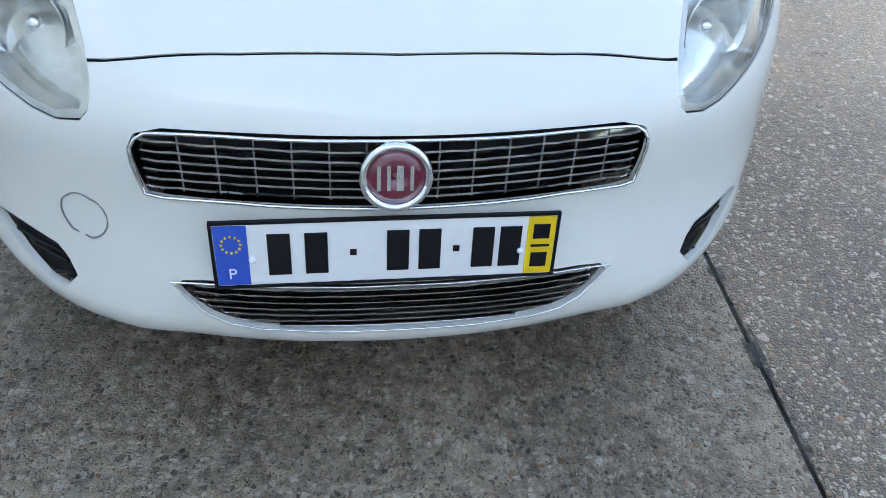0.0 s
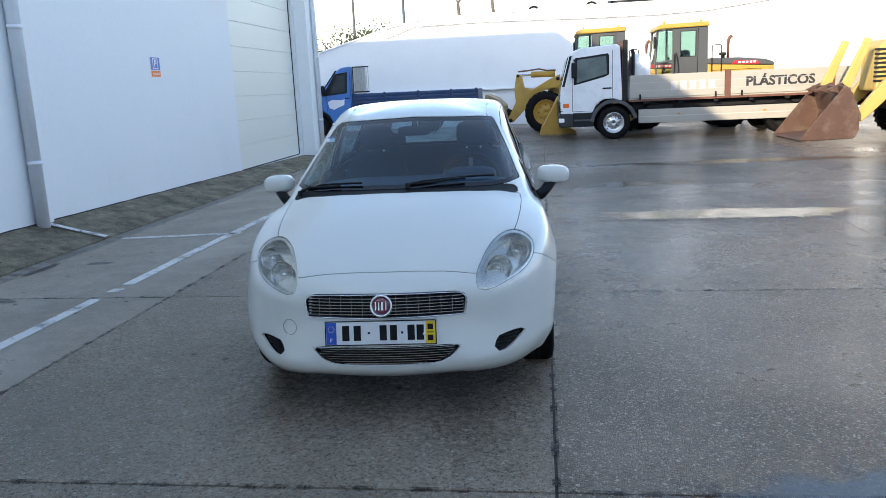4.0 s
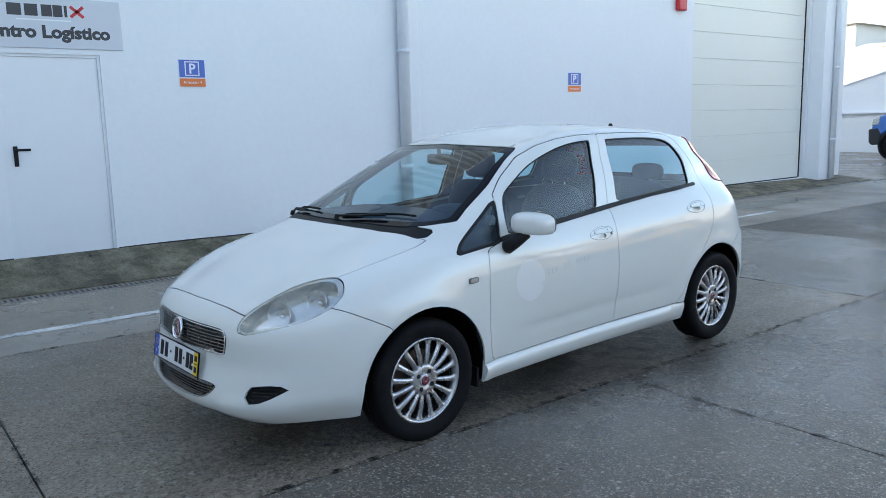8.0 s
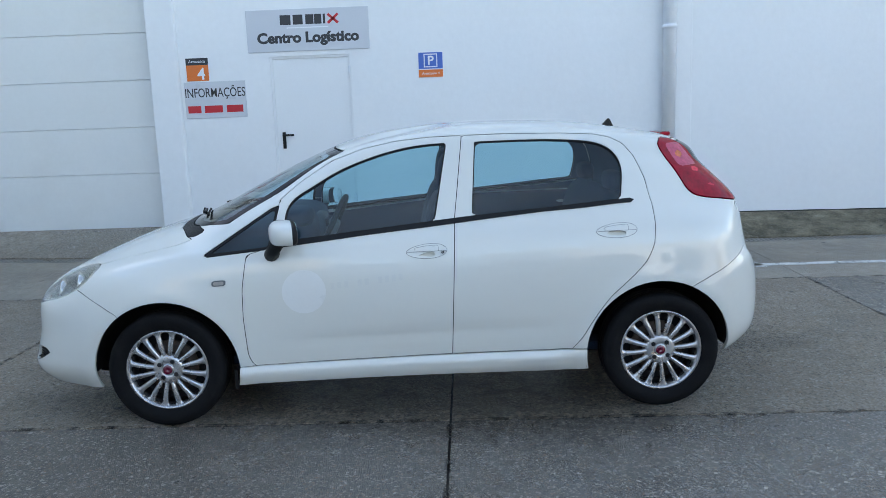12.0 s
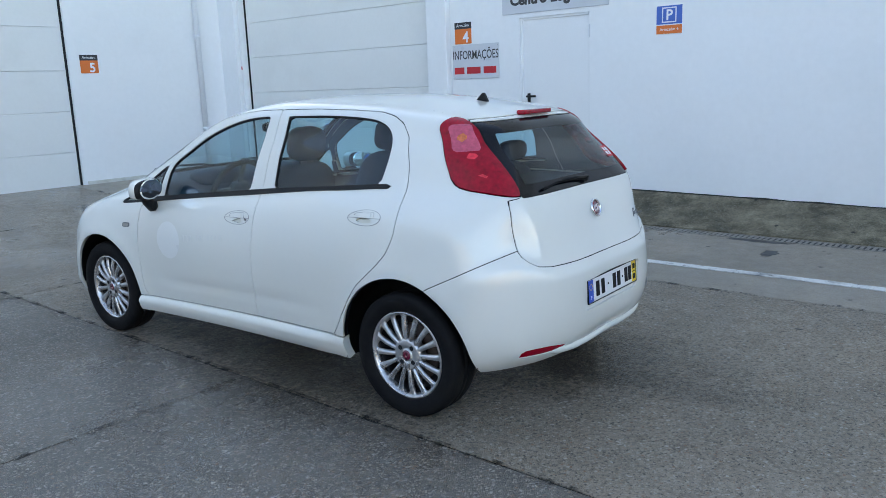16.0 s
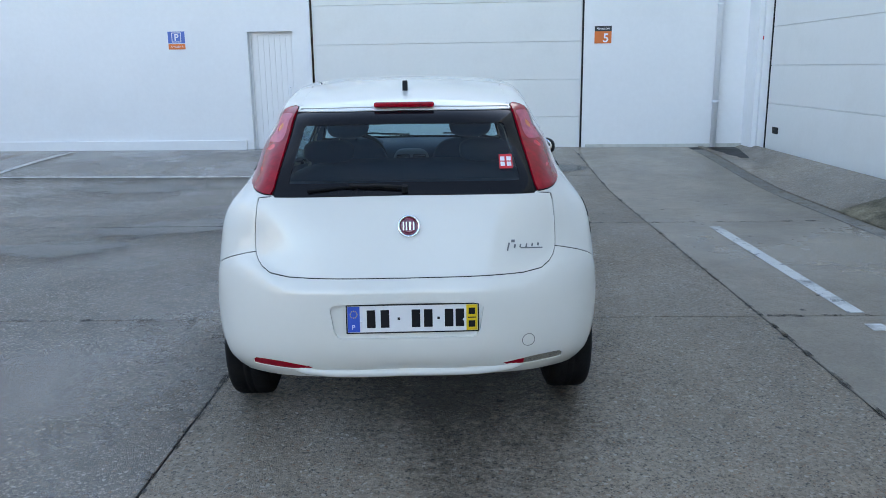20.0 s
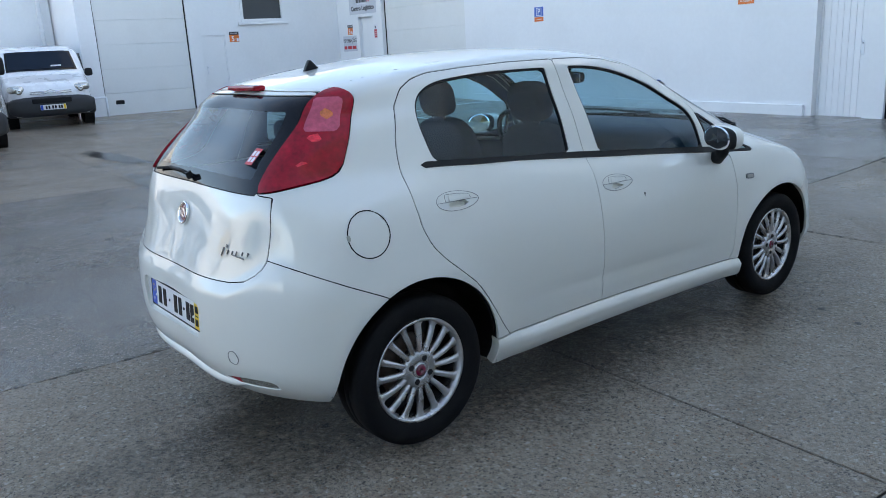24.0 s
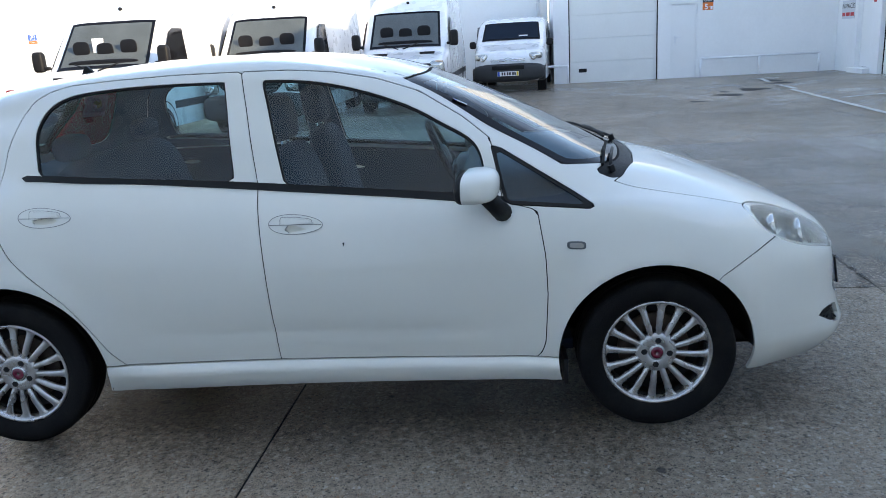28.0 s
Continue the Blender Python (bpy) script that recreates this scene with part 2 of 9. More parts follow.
CAR_WHITE = material("car_white", (0.73, 0.725, 0.675), 0.45, vary=0.008, scale=1.2, fine=30, coat=1.0, rough_vary=0.02, spec=0.2)
CAR_DARK_GAP = material("panel_gap", (0.008, 0.008, 0.009), 0.8, spec=0.1)
BLACK_PLASTIC = material("black_plastic", (0.012, 0.012, 0.013), 0.5, vary=0.2, bump=0.15, bump_scale=500, spec=0.2)
GREY_PLASTIC = material("grey_plastic", (0.10, 0.105, 0.11), 0.5, vary=0.12, bump=0.1, bump_scale=300)
TRIM_GLOSS = material("gloss_black_trim", (0.006, 0.006, 0.008), 0.1, vary=0.1, spec=0.25)
RUBBER = material("tyre_rubber", (0.008, 0.008, 0.009), 0.7, vary=0.25, fine=120, bump=0.3, bump_scale=180, spec=0.12, stain=(0.022, 0.021, 0.019), stain_amount=0.4, stain_scale=9)
ALLOY = material("silver_alloy_paint", (0.56, 0.56, 0.57), 0.28, metal=0.8, vary=0.08, stain=(0.22, 0.14, 0.09), stain_amount=0.4, stain_scale=14)
CHROME = material("chrome", (0.82, 0.83, 0.85), 0.08, metal=1.0, vary=0.04)
CABIN = material("cabin_dark_fabric", (0.007, 0.023, 0.046), 0.85, vary=0.2, bump=0.3, bump_scale=400)
CABIN_TRIM = material("cabin_grey_trim", (0.011, 0.028, 0.052), 0.6, vary=0.1, bump=0.15, bump_scale=300)
# pale lining, its colour set dark to stand for the dim cabin
HEADLINER = material("dimmed_headlining", (0.05, 0.08, 0.11), 0.9, vary=0.05)
RED_LENS = material("red_lamp_lens", (0.33, 0.0015, 0.012), 0.05, vary=0.4, scale=25, spec=0.4)
PINK_LENS = material("pink_indicator_lens", (0.56, 0.09, 0.14), 0.1, vary=0.2, scale=30, spec=0.4)
HOT_RED = material("bright_red_reflector", (0.80, 0.03, 0.05), 0.1, vary=0.3, scale=60, spec=0.5)
AMBER_RED = material("orange_bulb_glass", (0.66, 0.16, 0.06), 0.15, vary=0.3, scale=60)
AMBER = material("amber_lens", (0.75, 0.32, 0.05), 0.12, coat=0.8)
CLEAR_LENS = glass("clear_lamp_lens", (0.97, 0.98, 0.98), 1.4)
LAMP_SILVER = material("lamp_reflector", (0.66, 0.655, 0.63), 0.15, metal=1.0, vary=0.1, scale=25)
LAMP_HAZE = material("lamp_housing_silver", (0.82, 0.82, 0.80), 0.35, metal=0.0, vary=0.12, scale=18)
LAMP_INNER = material("lamp_housing_silver_inner", (0.56, 0.555, 0.52), 0.18, metal=0.8, vary=0.12, scale=30)
CAR_GLASS = glass("car_window_glass", (0.58, 0.83, 0.88), 1.52, gain=1.5)
REAR_GLASS = glass("rear_window_glass", (0.55, 0.75, 0.80), 1.52, gain=1.0)
SCREEN_GLASS = glass("windscreen_glass", (0.60, 0.80, 0.86), 1.52, gain=1.3)
MIRROR = material("mirror_glass", (0.9, 0.92, 0.94), 0.02, metal=1.0, vary=0.01)
PLATE_WHITE = material("plate_white", (0.78, 0.78, 0.78), 0.35, vary=0.03)
PLATE_BLUE = material("plate_blue", (0.01, 0.09, 0.50), 0.35)
PLATE_YELLOW = material("plate_yellow", (0.85, 0.55, 0.02), 0.35)
INK = material("black_ink", (0.008, 0.008, 0.010), 0.45, spec=0.2)
BADGE_RED = material("badge_deep_red", (0.16, 0.005, 0.028), 0.18, coat=1.0)
WALL_WHITE = material("white_wall_paint", (0.80, 0.81, 0.82), 0.75, vary=0.025, scale=0.9, fine=14, bump=0.12, bump_scale=25, stain=(0.64, 0.65, 0.65), stain_amount=0.18, stain_scale=0.5)
WALL_FOOT = material("stained_wall_foot", (0.56, 0.56, 0.52), 0.8, vary=0.10, scale=3, fine=30, bump=0.2, bump_scale=25, stain=(0.22, 0.22, 0.17), stain_amount=0.65, stain_scale=2.6)
SHUTTER = material("sectional_door_cream", (0.74, 0.745, 0.73), 0.45, vary=0.02, scale=1.2, fine=20, stain=(0.60, 0.60, 0.57), stain_amount=0.25, stain_scale=0.8)
SHUTTER_SUNNY = material("sectional_door_ivory", (0.78, 0.77, 0.70), 0.45, vary=0.02, scale=1.2, fine=20)
DOOR_WHITE = material("white_steel_door", (0.78, 0.79, 0.80), 0.4, vary=0.02)
PIPE_WHITE = material("white_pipe", (0.76, 0.78, 0.81), 0.45, vary=0.04, stain=(0.62, 0.64, 0.66), stain_amount=0.3, stain_scale=4)
GROUND = concrete("wet_concrete", (0.57, 0.442, 0.328), (0.32, 0.248, 0.183), 0.54, 0.72, gloss=0.40, spec=0.45, film_coat=0.9, film_ior=1.75)
GROUND_SMOOTH = concrete("smooth_floated_concrete", (0.54, 0.455, 0.365), (0.38, 0.32, 0.255), 0.50, 0.70, speck=0.22, mottle=0.18, gloss=0.36, spec=0.45, film_coat=0.8)
GROUND_WET = concrete("wetter_concrete", (0.225, 0.172, 0.127), (0.108, 0.084, 0.063), 0.42, 0.66, gloss=0.36, spec=0.5, film_coat=1.0, film_ior=1.95)
GROUND_FAR = concrete("damp_yard_concrete", (0.225, 0.174, 0.129), (0.110, 0.086, 0.064), 0.46, 0.70, gloss=0.45, spec=0.35, film_coat=0.45)
GAP_EDGE = material("dark_gap_edge", (0.05, 0.05, 0.045), 0.85, vary=0.4, scale=9, spec=0.2)
APRON = concrete("mossy_apron_concrete", (0.50, 0.42, 0.285), (0.105, 0.092, 0.058), 0.8, 1.0, speck=0.35, patch=3.2, mottle=0.3, gloss=0.55, spec=0.3)
JOINT = material("joint_tar", (0.016, 0.015, 0.014), 0.5, vary=0.3, spec=0.15)
ROAD_PAINT = material("worn_white_paint", (0.62, 0.62, 0.60), 0.5, vary=0.12, fine=40, bump=0.2, bump_scale=120, stain=(0.16, 0.155, 0.15), stain_amount=0.9, stain_scale=4)
def flaking(m, low, high, scale):
    """Lets a coat of paint flake off in small patches."""
    n, l = m.node_tree.nodes, m.node_tree.links
    where = n.new("ShaderNodeNewGeometry")
    torn = n.new("ShaderNodeTexNoise")
    torn.inputs["Scale"].default_value, torn.inputs["Detail"].default_value, torn.inputs["Roughness"].default_value = scale, 8, 0.7
    l.new(where.outputs["Position"], torn.inputs["Vector"])
    left = n.new("ShaderNodeMapRange")
    left.inputs["From Min"].default_value, left.inputs["From Max"].default_value = low, high
    l.new(torn.outputs["Fac"], left.inputs["Value"])
    l.new(left.outputs["Result"], n["Principled BSDF"].inputs["Alpha"])


flaking(ROAD_PAINT, 0.36, 0.44, 9.0)
JOINT_STAIN = material("joint_damp_dirt", (0.035, 0.029, 0.023), 0.4, vary=0.4, scale=8, spec=0.4, bump=0.4, bump_scale=70)
flaking(JOINT_STAIN, 0.50, 0.74, 7.0)
GRATE = material("drain_iron", (0.33, 0.31, 0.28), 0.6, metal=0.4, vary=0.25, stain=(0.14, 0.08, 0.04), stain_amount=0.5, stain_scale=8)
SIGN_GREY = material("sign_silver_grey", (0.56, 0.58, 0.62), 0.35, vary=0.02)
SIGN_WHITE = material("sign_white", (0.76, 0.77, 0.80), 0.35, vary=0.02)
SIGN_BLUE = material("sign_blue", (0.035, 0.13, 0.48), 0.35)
SIGN_ORANGE = material("sign_orange", (0.80, 0.17, 0.03), 0.4)
SIGN_RED = material("sign_red", (0.62, 0.02, 0.03), 0.4)
SIGN_BLACK = material("sign_black", (0.03, 0.03, 0.035), 0.4)
VAN_WHITE = material("van_white", (0.80, 0.81, 0.82), 0.3, vary=0.02, coat=0.8)
BLUE_PAINT = material("truck_blue", (0.018, 0.16, 0.48), 0.35, vary=0.08, coat=0.4)
NAVY_STEEL = material("navy_dropside", (0.008, 0.035, 0.10), 0.45, vary=0.2, stain=(0.10, 0.10, 0.10), stain_amount=0.3)
YELLOW = material("machine_yellow", (0.50, 0.29, 0.05), 0.45, vary=0.12, stain=(0.25, 0.15, 0.06), stain_amount=0.5, stain_scale=1.8)
PALE_YELLOW = material("faded_machine_yellow", (0.54, 0.37, 0.11), 0.5, vary=0.12, stain=(0.30, 0.20, 0.10), stain_amount=0.4, stain_scale=1.8)
RUST = material("rusty_bucket_steel", (0.105, 0.056, 0.042), 0.6, metal=0.2, vary=0.35, scale=3, stain=(0.22, 0.17, 0.13), stain_amount=0.5, stain_scale=2.4)
WORN_BUCKET = material("scraped_bucket_steel", (0.33, 0.25, 0.13), 0.55, metal=0.2, vary=0.3, stain=(0.10, 0.075, 0.05), stain_amount=0.8, stain_scale=3)
DARK_STEEL = material("dark_chassis_steel", (0.018, 0.018, 0.02), 0.6, vary=0.3, spec=0.2)
GREY_STEEL = material("grey_machine_cab", (0.062, 0.066, 0.07), 0.5, vary=0.1)
BED_GREY = material("pale_grey_dropside", (0.40, 0.375, 0.33), 0.5, vary=0.06, stain=(0.34, 0.31, 0.27), stain_amount=0.4, stain_scale=1.5)
FADED = material("faded_lettering", (0.50, 0.495, 0.48), 0.5)
RUST_POST = material("rust_brown_post", (0.15, 0.06, 0.04), 0.6, vary=0.3)
BARK = material("bark", (0.11, 0.085, 0.065), 0.9, vary=0.3, bump=0.4, bump_scale=40)
LEAF = material("olive_leaf", (0.05, 0.065, 0.03), 0.6, vary=0.35, scale=6)
GREEN_CLOTH = material("green_screen_cloth", (0.03, 0.20, 0.10), 0.7, vary=0.15)
FAR_WALL = material("far_white_building", (0.74, 0.74, 0.72), 0.8, vary=0.04)
ROOF_METAL = material("corrugated_roof_sheet", (0.40, 0.40, 0.39), 0.5, vary=0.06)

# ---- mesh helpers ----
def smooth01(t):
    t = min(max(t, 0.0), 1.0)
    return t * t * (3 - 2 * t)


def part(name, bm, mat, parent=None, label="", smooth=False, at=None):
    """Links a bmesh as one mesh object under a thing or a part."""
    me = bpy.data.meshes.new(name)
    bm.to_mesh(me)
    bm.free()
    for m in (mat if isinstance(mat, (list, tuple)) else [mat]):
        me.materials.append(m)
    if smooth:
        me.polygons.foreach_set("use_smooth", [True] * len(me.polygons))
    ob = new(name, me)
    if at is not None:
        ob.matrix_basis = at
    if parent:
        ob.parent = parent
    if label:
        ob["label"] = label
    return ob


def thing(name, label, category, group="", at=None, kind=""):
    e = new(name)
    e.empty_display_size = 0.1
    if at is not None:
        e.matrix_basis = at
    return tagged(e, label, category, group, kind)


def box(bm, x0, x1, y0, y1, z0, z1, bevel=0.0, m=None, seg=2):
    r = bmesh.ops.create_cube(bm, size=1.0, matrix=Matrix.LocRotScale(((x0 + x1) / 2, (y0 + y1) / 2, (z0 + z1) / 2), None, (x1 - x0, y1 - y0, z1 - z0)))
    vs = r["verts"]
    if bevel:
        es = list({e for v in vs for e in v.link_edges})
        out = bmesh.ops.bevel(bm, geom=es, offset=bevel, segments=seg, affect="EDGES", profile=0.5)
        vs = list({v for f in out["faces"] for v in f.verts} | {v for v in vs if v.is_valid})
    if m is not None:
        bmesh.ops.transform(bm, matrix=m, verts=vs)
    return vs


def slab(x0, x1, y0, y1, z0, z1, bevel=0.0, m=None, seg=2):
    bm = bmesh.new()
    box(bm, x0, x1, y0, y1, z0, z1, bevel, m, seg)
    return bm


def rod(bm, a, b, r, r2=None, seg=12, caps=True):
    """A round bar from a to b."""
    a, b = Vector(a), Vector(b)
    d = b - a
    m = Matrix.Translation((a + b) / 2) @ d.to_track_quat("Z", "Y").to_matrix().to_4x4()
    return bmesh.ops.create_cone(bm, cap_ends=caps, segments=seg, radius1=r, radius2=r if r2 is None else r2, depth=d.length, matrix=m)["verts"]


def tube(pts, r, seg=8):
    """A bent round bar through the points."""
    bm = bmesh.new()
    pts = [Vector(p) for p in pts]
    rings = []
    for i, p in enumerate(pts):
        d = (pts[min(i + 1, len(pts) - 1)] - pts[max(i - 1, 0)]).normalized()
        q = d.to_track_quat("Z", "Y")
        rr = r[i] if isinstance(r, (list, tuple)) else r
        rings.append([bm.verts.new(p + q @ Vector((rr * math.cos(k * 2 * math.pi / seg), rr * math.sin(k * 2 * math.pi / seg), 0))) for k in range(seg)])
    for a, b in zip(rings, rings[1:]):
        for k in range(seg):
            bm.faces.new((a[k], a[(k + 1) % seg], b[(k + 1) % seg], b[k]))
    bm.faces.new(rings[0][::-1])
    bm.faces.new(rings[-1])
    return bm


def lathe(profile, seg=32, m=None):
    """Turns a closed (radius, along) outline round the x axis."""
    bm = bmesh.new()
    rings = [[bm.verts.new((h, r * math.cos(2 * math.pi * k / seg), r * math.sin(2 * math.pi * k / seg))) for k in range(seg)] for r, h in profile]
    for a, b in zip(rings, rings[1:] + rings[:1]):
        for k in range(seg):
            bm.faces.new((a[k], b[k], b[(k + 1) % seg], a[(k + 1) % seg]))
    bmesh.ops.recalc_face_normals(bm, faces=bm.faces)
    if m is not None:
        bmesh.ops.transform(bm, matrix=m, verts=bm.verts)
    return bm


def prism(outline, depth, m=None, bevel=0.0):
    """An outline in x and z, pulled along y by depth."""
    bm = bmesh.new()
    vs = [bm.verts.new((x, 0, z)) for x, z in outline]
    f = bm.faces.new(vs)
    r = bmesh.ops.extrude_face_region(bm, geom=[f])
    bmesh.ops.translate(bm, vec=(0, depth, 0), verts=[v for v in r["geom"] if isinstance(v, bmesh.types.BMVert)])
    bmesh.ops.recalc_face_normals(bm, faces=bm.faces)
    if bevel:
        bmesh.ops.bevel(bm, geom=list(bm.edges), offset=bevel, segments=2, affect="EDGES", profile=0.5)
    if m is not None:
        bmesh.ops.transform(bm, matrix=m, verts=bm.verts)
    return bm


def merge(*bms):
    out = bmesh.new()
    for b in bms:
        me = bpy.data.meshes.new("tmp")
        b.to_mesh(me)
        b.free()
        out.from_mesh(me)
        bpy.data.meshes.remove(me)
    return out


def lettering(text, size, mat, m, parent, name="lettering", label="", depth=0.002, align="LEFT", squeeze=1.0, bold=0.0):
    """Raised words in the built-in font, turned into a mesh part. They read along x, upright along y."""
    cu = bpy.data.curves.new(name, "FONT")
    cu.body, cu.size, cu.extrude, cu.align_x, cu.offset = text, size, depth, align, bold
    cu.resolution_u = 3
    tmp = bpy.data.objects.new(name, cu)
    scene.collection.objects.link(tmp)
    me = bpy.data.meshes.new_from_object(tmp.evaluated_get(bpy.context.evaluated_depsgraph_get()))
    bpy.data.objects.remove(tmp)
    bpy.data.curves.remove(cu)
    me.transform(m @ Matrix.Diagonal((squeeze, 1, 1, 1)))
    me.materials.clear()
    me.materials.append(mat)
    me.name = name
    ob = new(name, me)
    ob.parent = parent
    if label:
        ob["label"] = label
    return ob


def on_wall(origin, right, out):
    """A pose whose x runs along a wall, y up it and z out of it."""
    r, o = Vector(right).normalized(), Vector(out).normalized()
    m = Matrix((r, Vector((0, 0, 1)), o)).transposed().to_4x4()
    m.translation = origin
    return m


def plate_box(w, h, t, m, bevel=0.0):
    """A flat board w wide and h high, t thick, centred, on a wall pose."""
    return slab(-w / 2, w / 2, -h / 2, h / 2, 0, t, bevel, m)

# ---- the white hatchback: one smooth skin, cut into its panels ----
# Each line runs from the middle of the nose round the flank to the middle of the tail.
# Car space: x to the driver's side, y backwards from the front axle, z up.
SKIN_LINES = [
    [(0, -.825, .205), (.3, -.785, .205), (.56, -.69, .205), (.7, -.48, .205), (.775, -.25, .205), (.785, .3, .2), (.765, .95, .2), (.765, 1.6, .2), (.785, 2.25, .21), (.775, 2.62, .235), (.67, 2.9, .26), (.46, 3.03, .275), (0, 3.055, .285)],
    [(0, -.888, .252), (.3, -.86, .254), (.57, -.742, .262), (.735, -.52, .28), (.81, -.25, .285), (.812, .3, .29), (.785, .95, .29), (.785, 1.6, .29), (.812, 2.25, .3), (.8, 2.65, .31), (.705, 2.95, .325), (.48, 3.075, .335), (0, 3.115, .345)],
    [(0, -.855, .44), (.3, -.828, .44), (.57, -.722, .45), (.752, -.505, .46), (.832, -.25, .47), (.828, .3, .47), (.812, .95, .47), (.812, 1.6, .48), (.832, 2.25, .49), (.826, 2.65, .5), (.742, 2.955, .5), (.51, 3.098, .5), (0, 3.138, .5)],
    [(0, -.838, .6), (.3, -.808, .6), (.56, -.708, .61), (.735, -.485, .635), (.832, -.22, .65), (.834, .3, .65), (.818, .95, .65), (.818, 1.6, .66), (.838, 2.25, .67), (.834, 2.65, .67), (.752, 2.93, .675), (.51, 3.085, .675), (0, 3.122, .675)],
    [(0, -.755, .695), (.3, -.735, .695), (.545, -.622, .71), (.705, -.425, .745), (.805, -.2, .77), (.818, .3, .785), (.8, .95, .8), (.8, 1.6, .815), (.822, 2.25, .83), (.816, 2.65, .825), (.738, 2.905, .805), (.51, 3.05, .79), (0, 3.085, .79)],
    [(0, -.56, .795), (.3, -.545, .795), (.515, -.46, .805), (.655, -.32, .822), (.757, -.08, .855), (.788, .28, .872), (.77, .95, .895), (.766, 1.6, .925), (.787, 2.25, .955), (.78, 2.62, .95), (.722, 2.875, .925), (.525, 3.018, .905), (0, 3.05, .9)],
    [(0, -.22, .925), (.28, -.205, .922), (.485, -.14, .917), (.61, -.03, .912), (.702, .11, .912), (.75, .34, .912), (.738, .95, .952), (.718, 1.6, 1.005), (.728, 2.25, 1.06), (.692, 2.57, 1.06), (.62, 2.89, 1.04), (.5, 2.985, 1.025), (0, 3.01, 1.02)],
    [(0, .02, .995), (.27, .035, .992), (.475, .075, .985), (.59, .135, .98), (.655, .24, .99), (.706, .43, 1.005), (.7, .98, 1.07), (.682, 1.6, 1.135), (.678, 2.22, 1.18), (.65, 2.5, 1.175), (.588, 2.775, 1.155), (.475, 2.895, 1.14), (0, 2.935, 1.135)],
    [(0, .43, 1.19), (.26, .44, 1.186), (.455, .475, 1.178), (.55, .53, 1.176), (.592, .605, 1.18), (.63, .74, 1.19), (.64, 1.08, 1.232), (.628, 1.6, 1.28), (.622, 2.17, 1.295), (.602, 2.385, 1.287), (.552, 2.64, 1.265), (.445, 2.79, 1.25), (0, 2.835, 1.25)],
    [(0, .83, 1.368), (.25, .84, 1.364), (.43, .865, 1.354), (.495, .895, 1.348), (.528, .94, 1.352), (.552, 1.02, 1.364), (.57, 1.22, 1.392), (.572, 1.6, 1.416), (.562, 2.08, 1.405), (.548, 2.28, 1.39), (.518, 2.53, 1.362), (.405, 2.68, 1.35), (0, 2.73, 1.352)],
    [(0, 1.05, 1.428), (.2, 1.06, 1.425), (.35, 1.085, 1.412), (.41, 1.12, 1.408), (.445, 1.16, 1.412), (.465, 1.22, 1.42), (.48, 1.36, 1.441), (.484, 1.62, 1.453), (.478, 2, 1.437), (.462, 2.15, 1.427), (.415, 2.34, 1.412), (.3, 2.43, 1.412), (0, 2.46, 1.416)],
    [(0, 1.45, 1.473), (0, 1.46, 1.473), (0, 1.48, 1.473), (0, 1.5, 1.474), (0, 1.53, 1.474), (0, 1.56, 1.475), (0, 1.62, 1.475), (0, 1.72, 1.475), (0, 1.84, 1.473), (0, 1.9, 1.471), (0, 1.95, 1.47), (0, 1.98, 1.469), (0, 2, 1.468)],
]


def spline(knots, values, where, periodic=0.0):
    """A smooth cubic through values (n, ...) at the knots; periodic: the length of one round."""
    t, p = np.asarray(knots, float), np.asarray(values, float)
    n = len(t)
    flat = p.reshape(n, -1)
    A, B = np.zeros((n, n)), np.zeros_like(flat)
    for i in range(n):
        if periodic:
            a, c = (i - 1) % n, (i + 1) % n
            h0 = (t[i] - t[i - 1]) if i else (t[0] + periodic - t[-1])
            h1 = (t[c] - t[i]) if i < n - 1 else (t[0] + periodic - t[i])
        elif i in (0, n - 1):
            j = 1 if i == 0 else n - 2
            A[i, i], A[i, j] = 2, 1
            B[i] = 3 * (flat[max(i, j)] - flat[min(i, j)]) / abs(t[j] - t[i])
            continue
        else:
            a, c, h0, h1 = i - 1, i + 1, t[i] - t[i - 1], t[i + 1] - t[i]
        A[i, a] += 1 / h0
        A[i, c] += 1 / h1
        A[i, i] += 2 * (1 / h0 + 1 / h1)
        B[i] = 3 * ((flat[i] - flat[a]) / h0 ** 2 + (flat[c] - flat[i]) / h1 ** 2)
    d = np.linalg.solve(A, B)
    w = np.asarray(where, float)
    i = np.clip(np.searchsorted(t, w, side="right") - 1, 0, n - 1 if periodic else n - 2)
    j = (i + 1) % n
    t1 = np.where(j == 0, t[0] + periodic, t[j]) if periodic else t[j]
    h = (t1 - t[i])[:, None]
    s = ((w - t[i])[:, None]) / h
    out = (2 * s ** 3 - 3 * s ** 2 + 1) * flat[i] + (s ** 3 - 2 * s ** 2 + s) * h * d[i] + (-2 * s ** 3 + 3 * s ** 2) * flat[j] + (s ** 3 - s ** 2) * h * d[j]
    return out.reshape(len(w), *p.shape[1:])


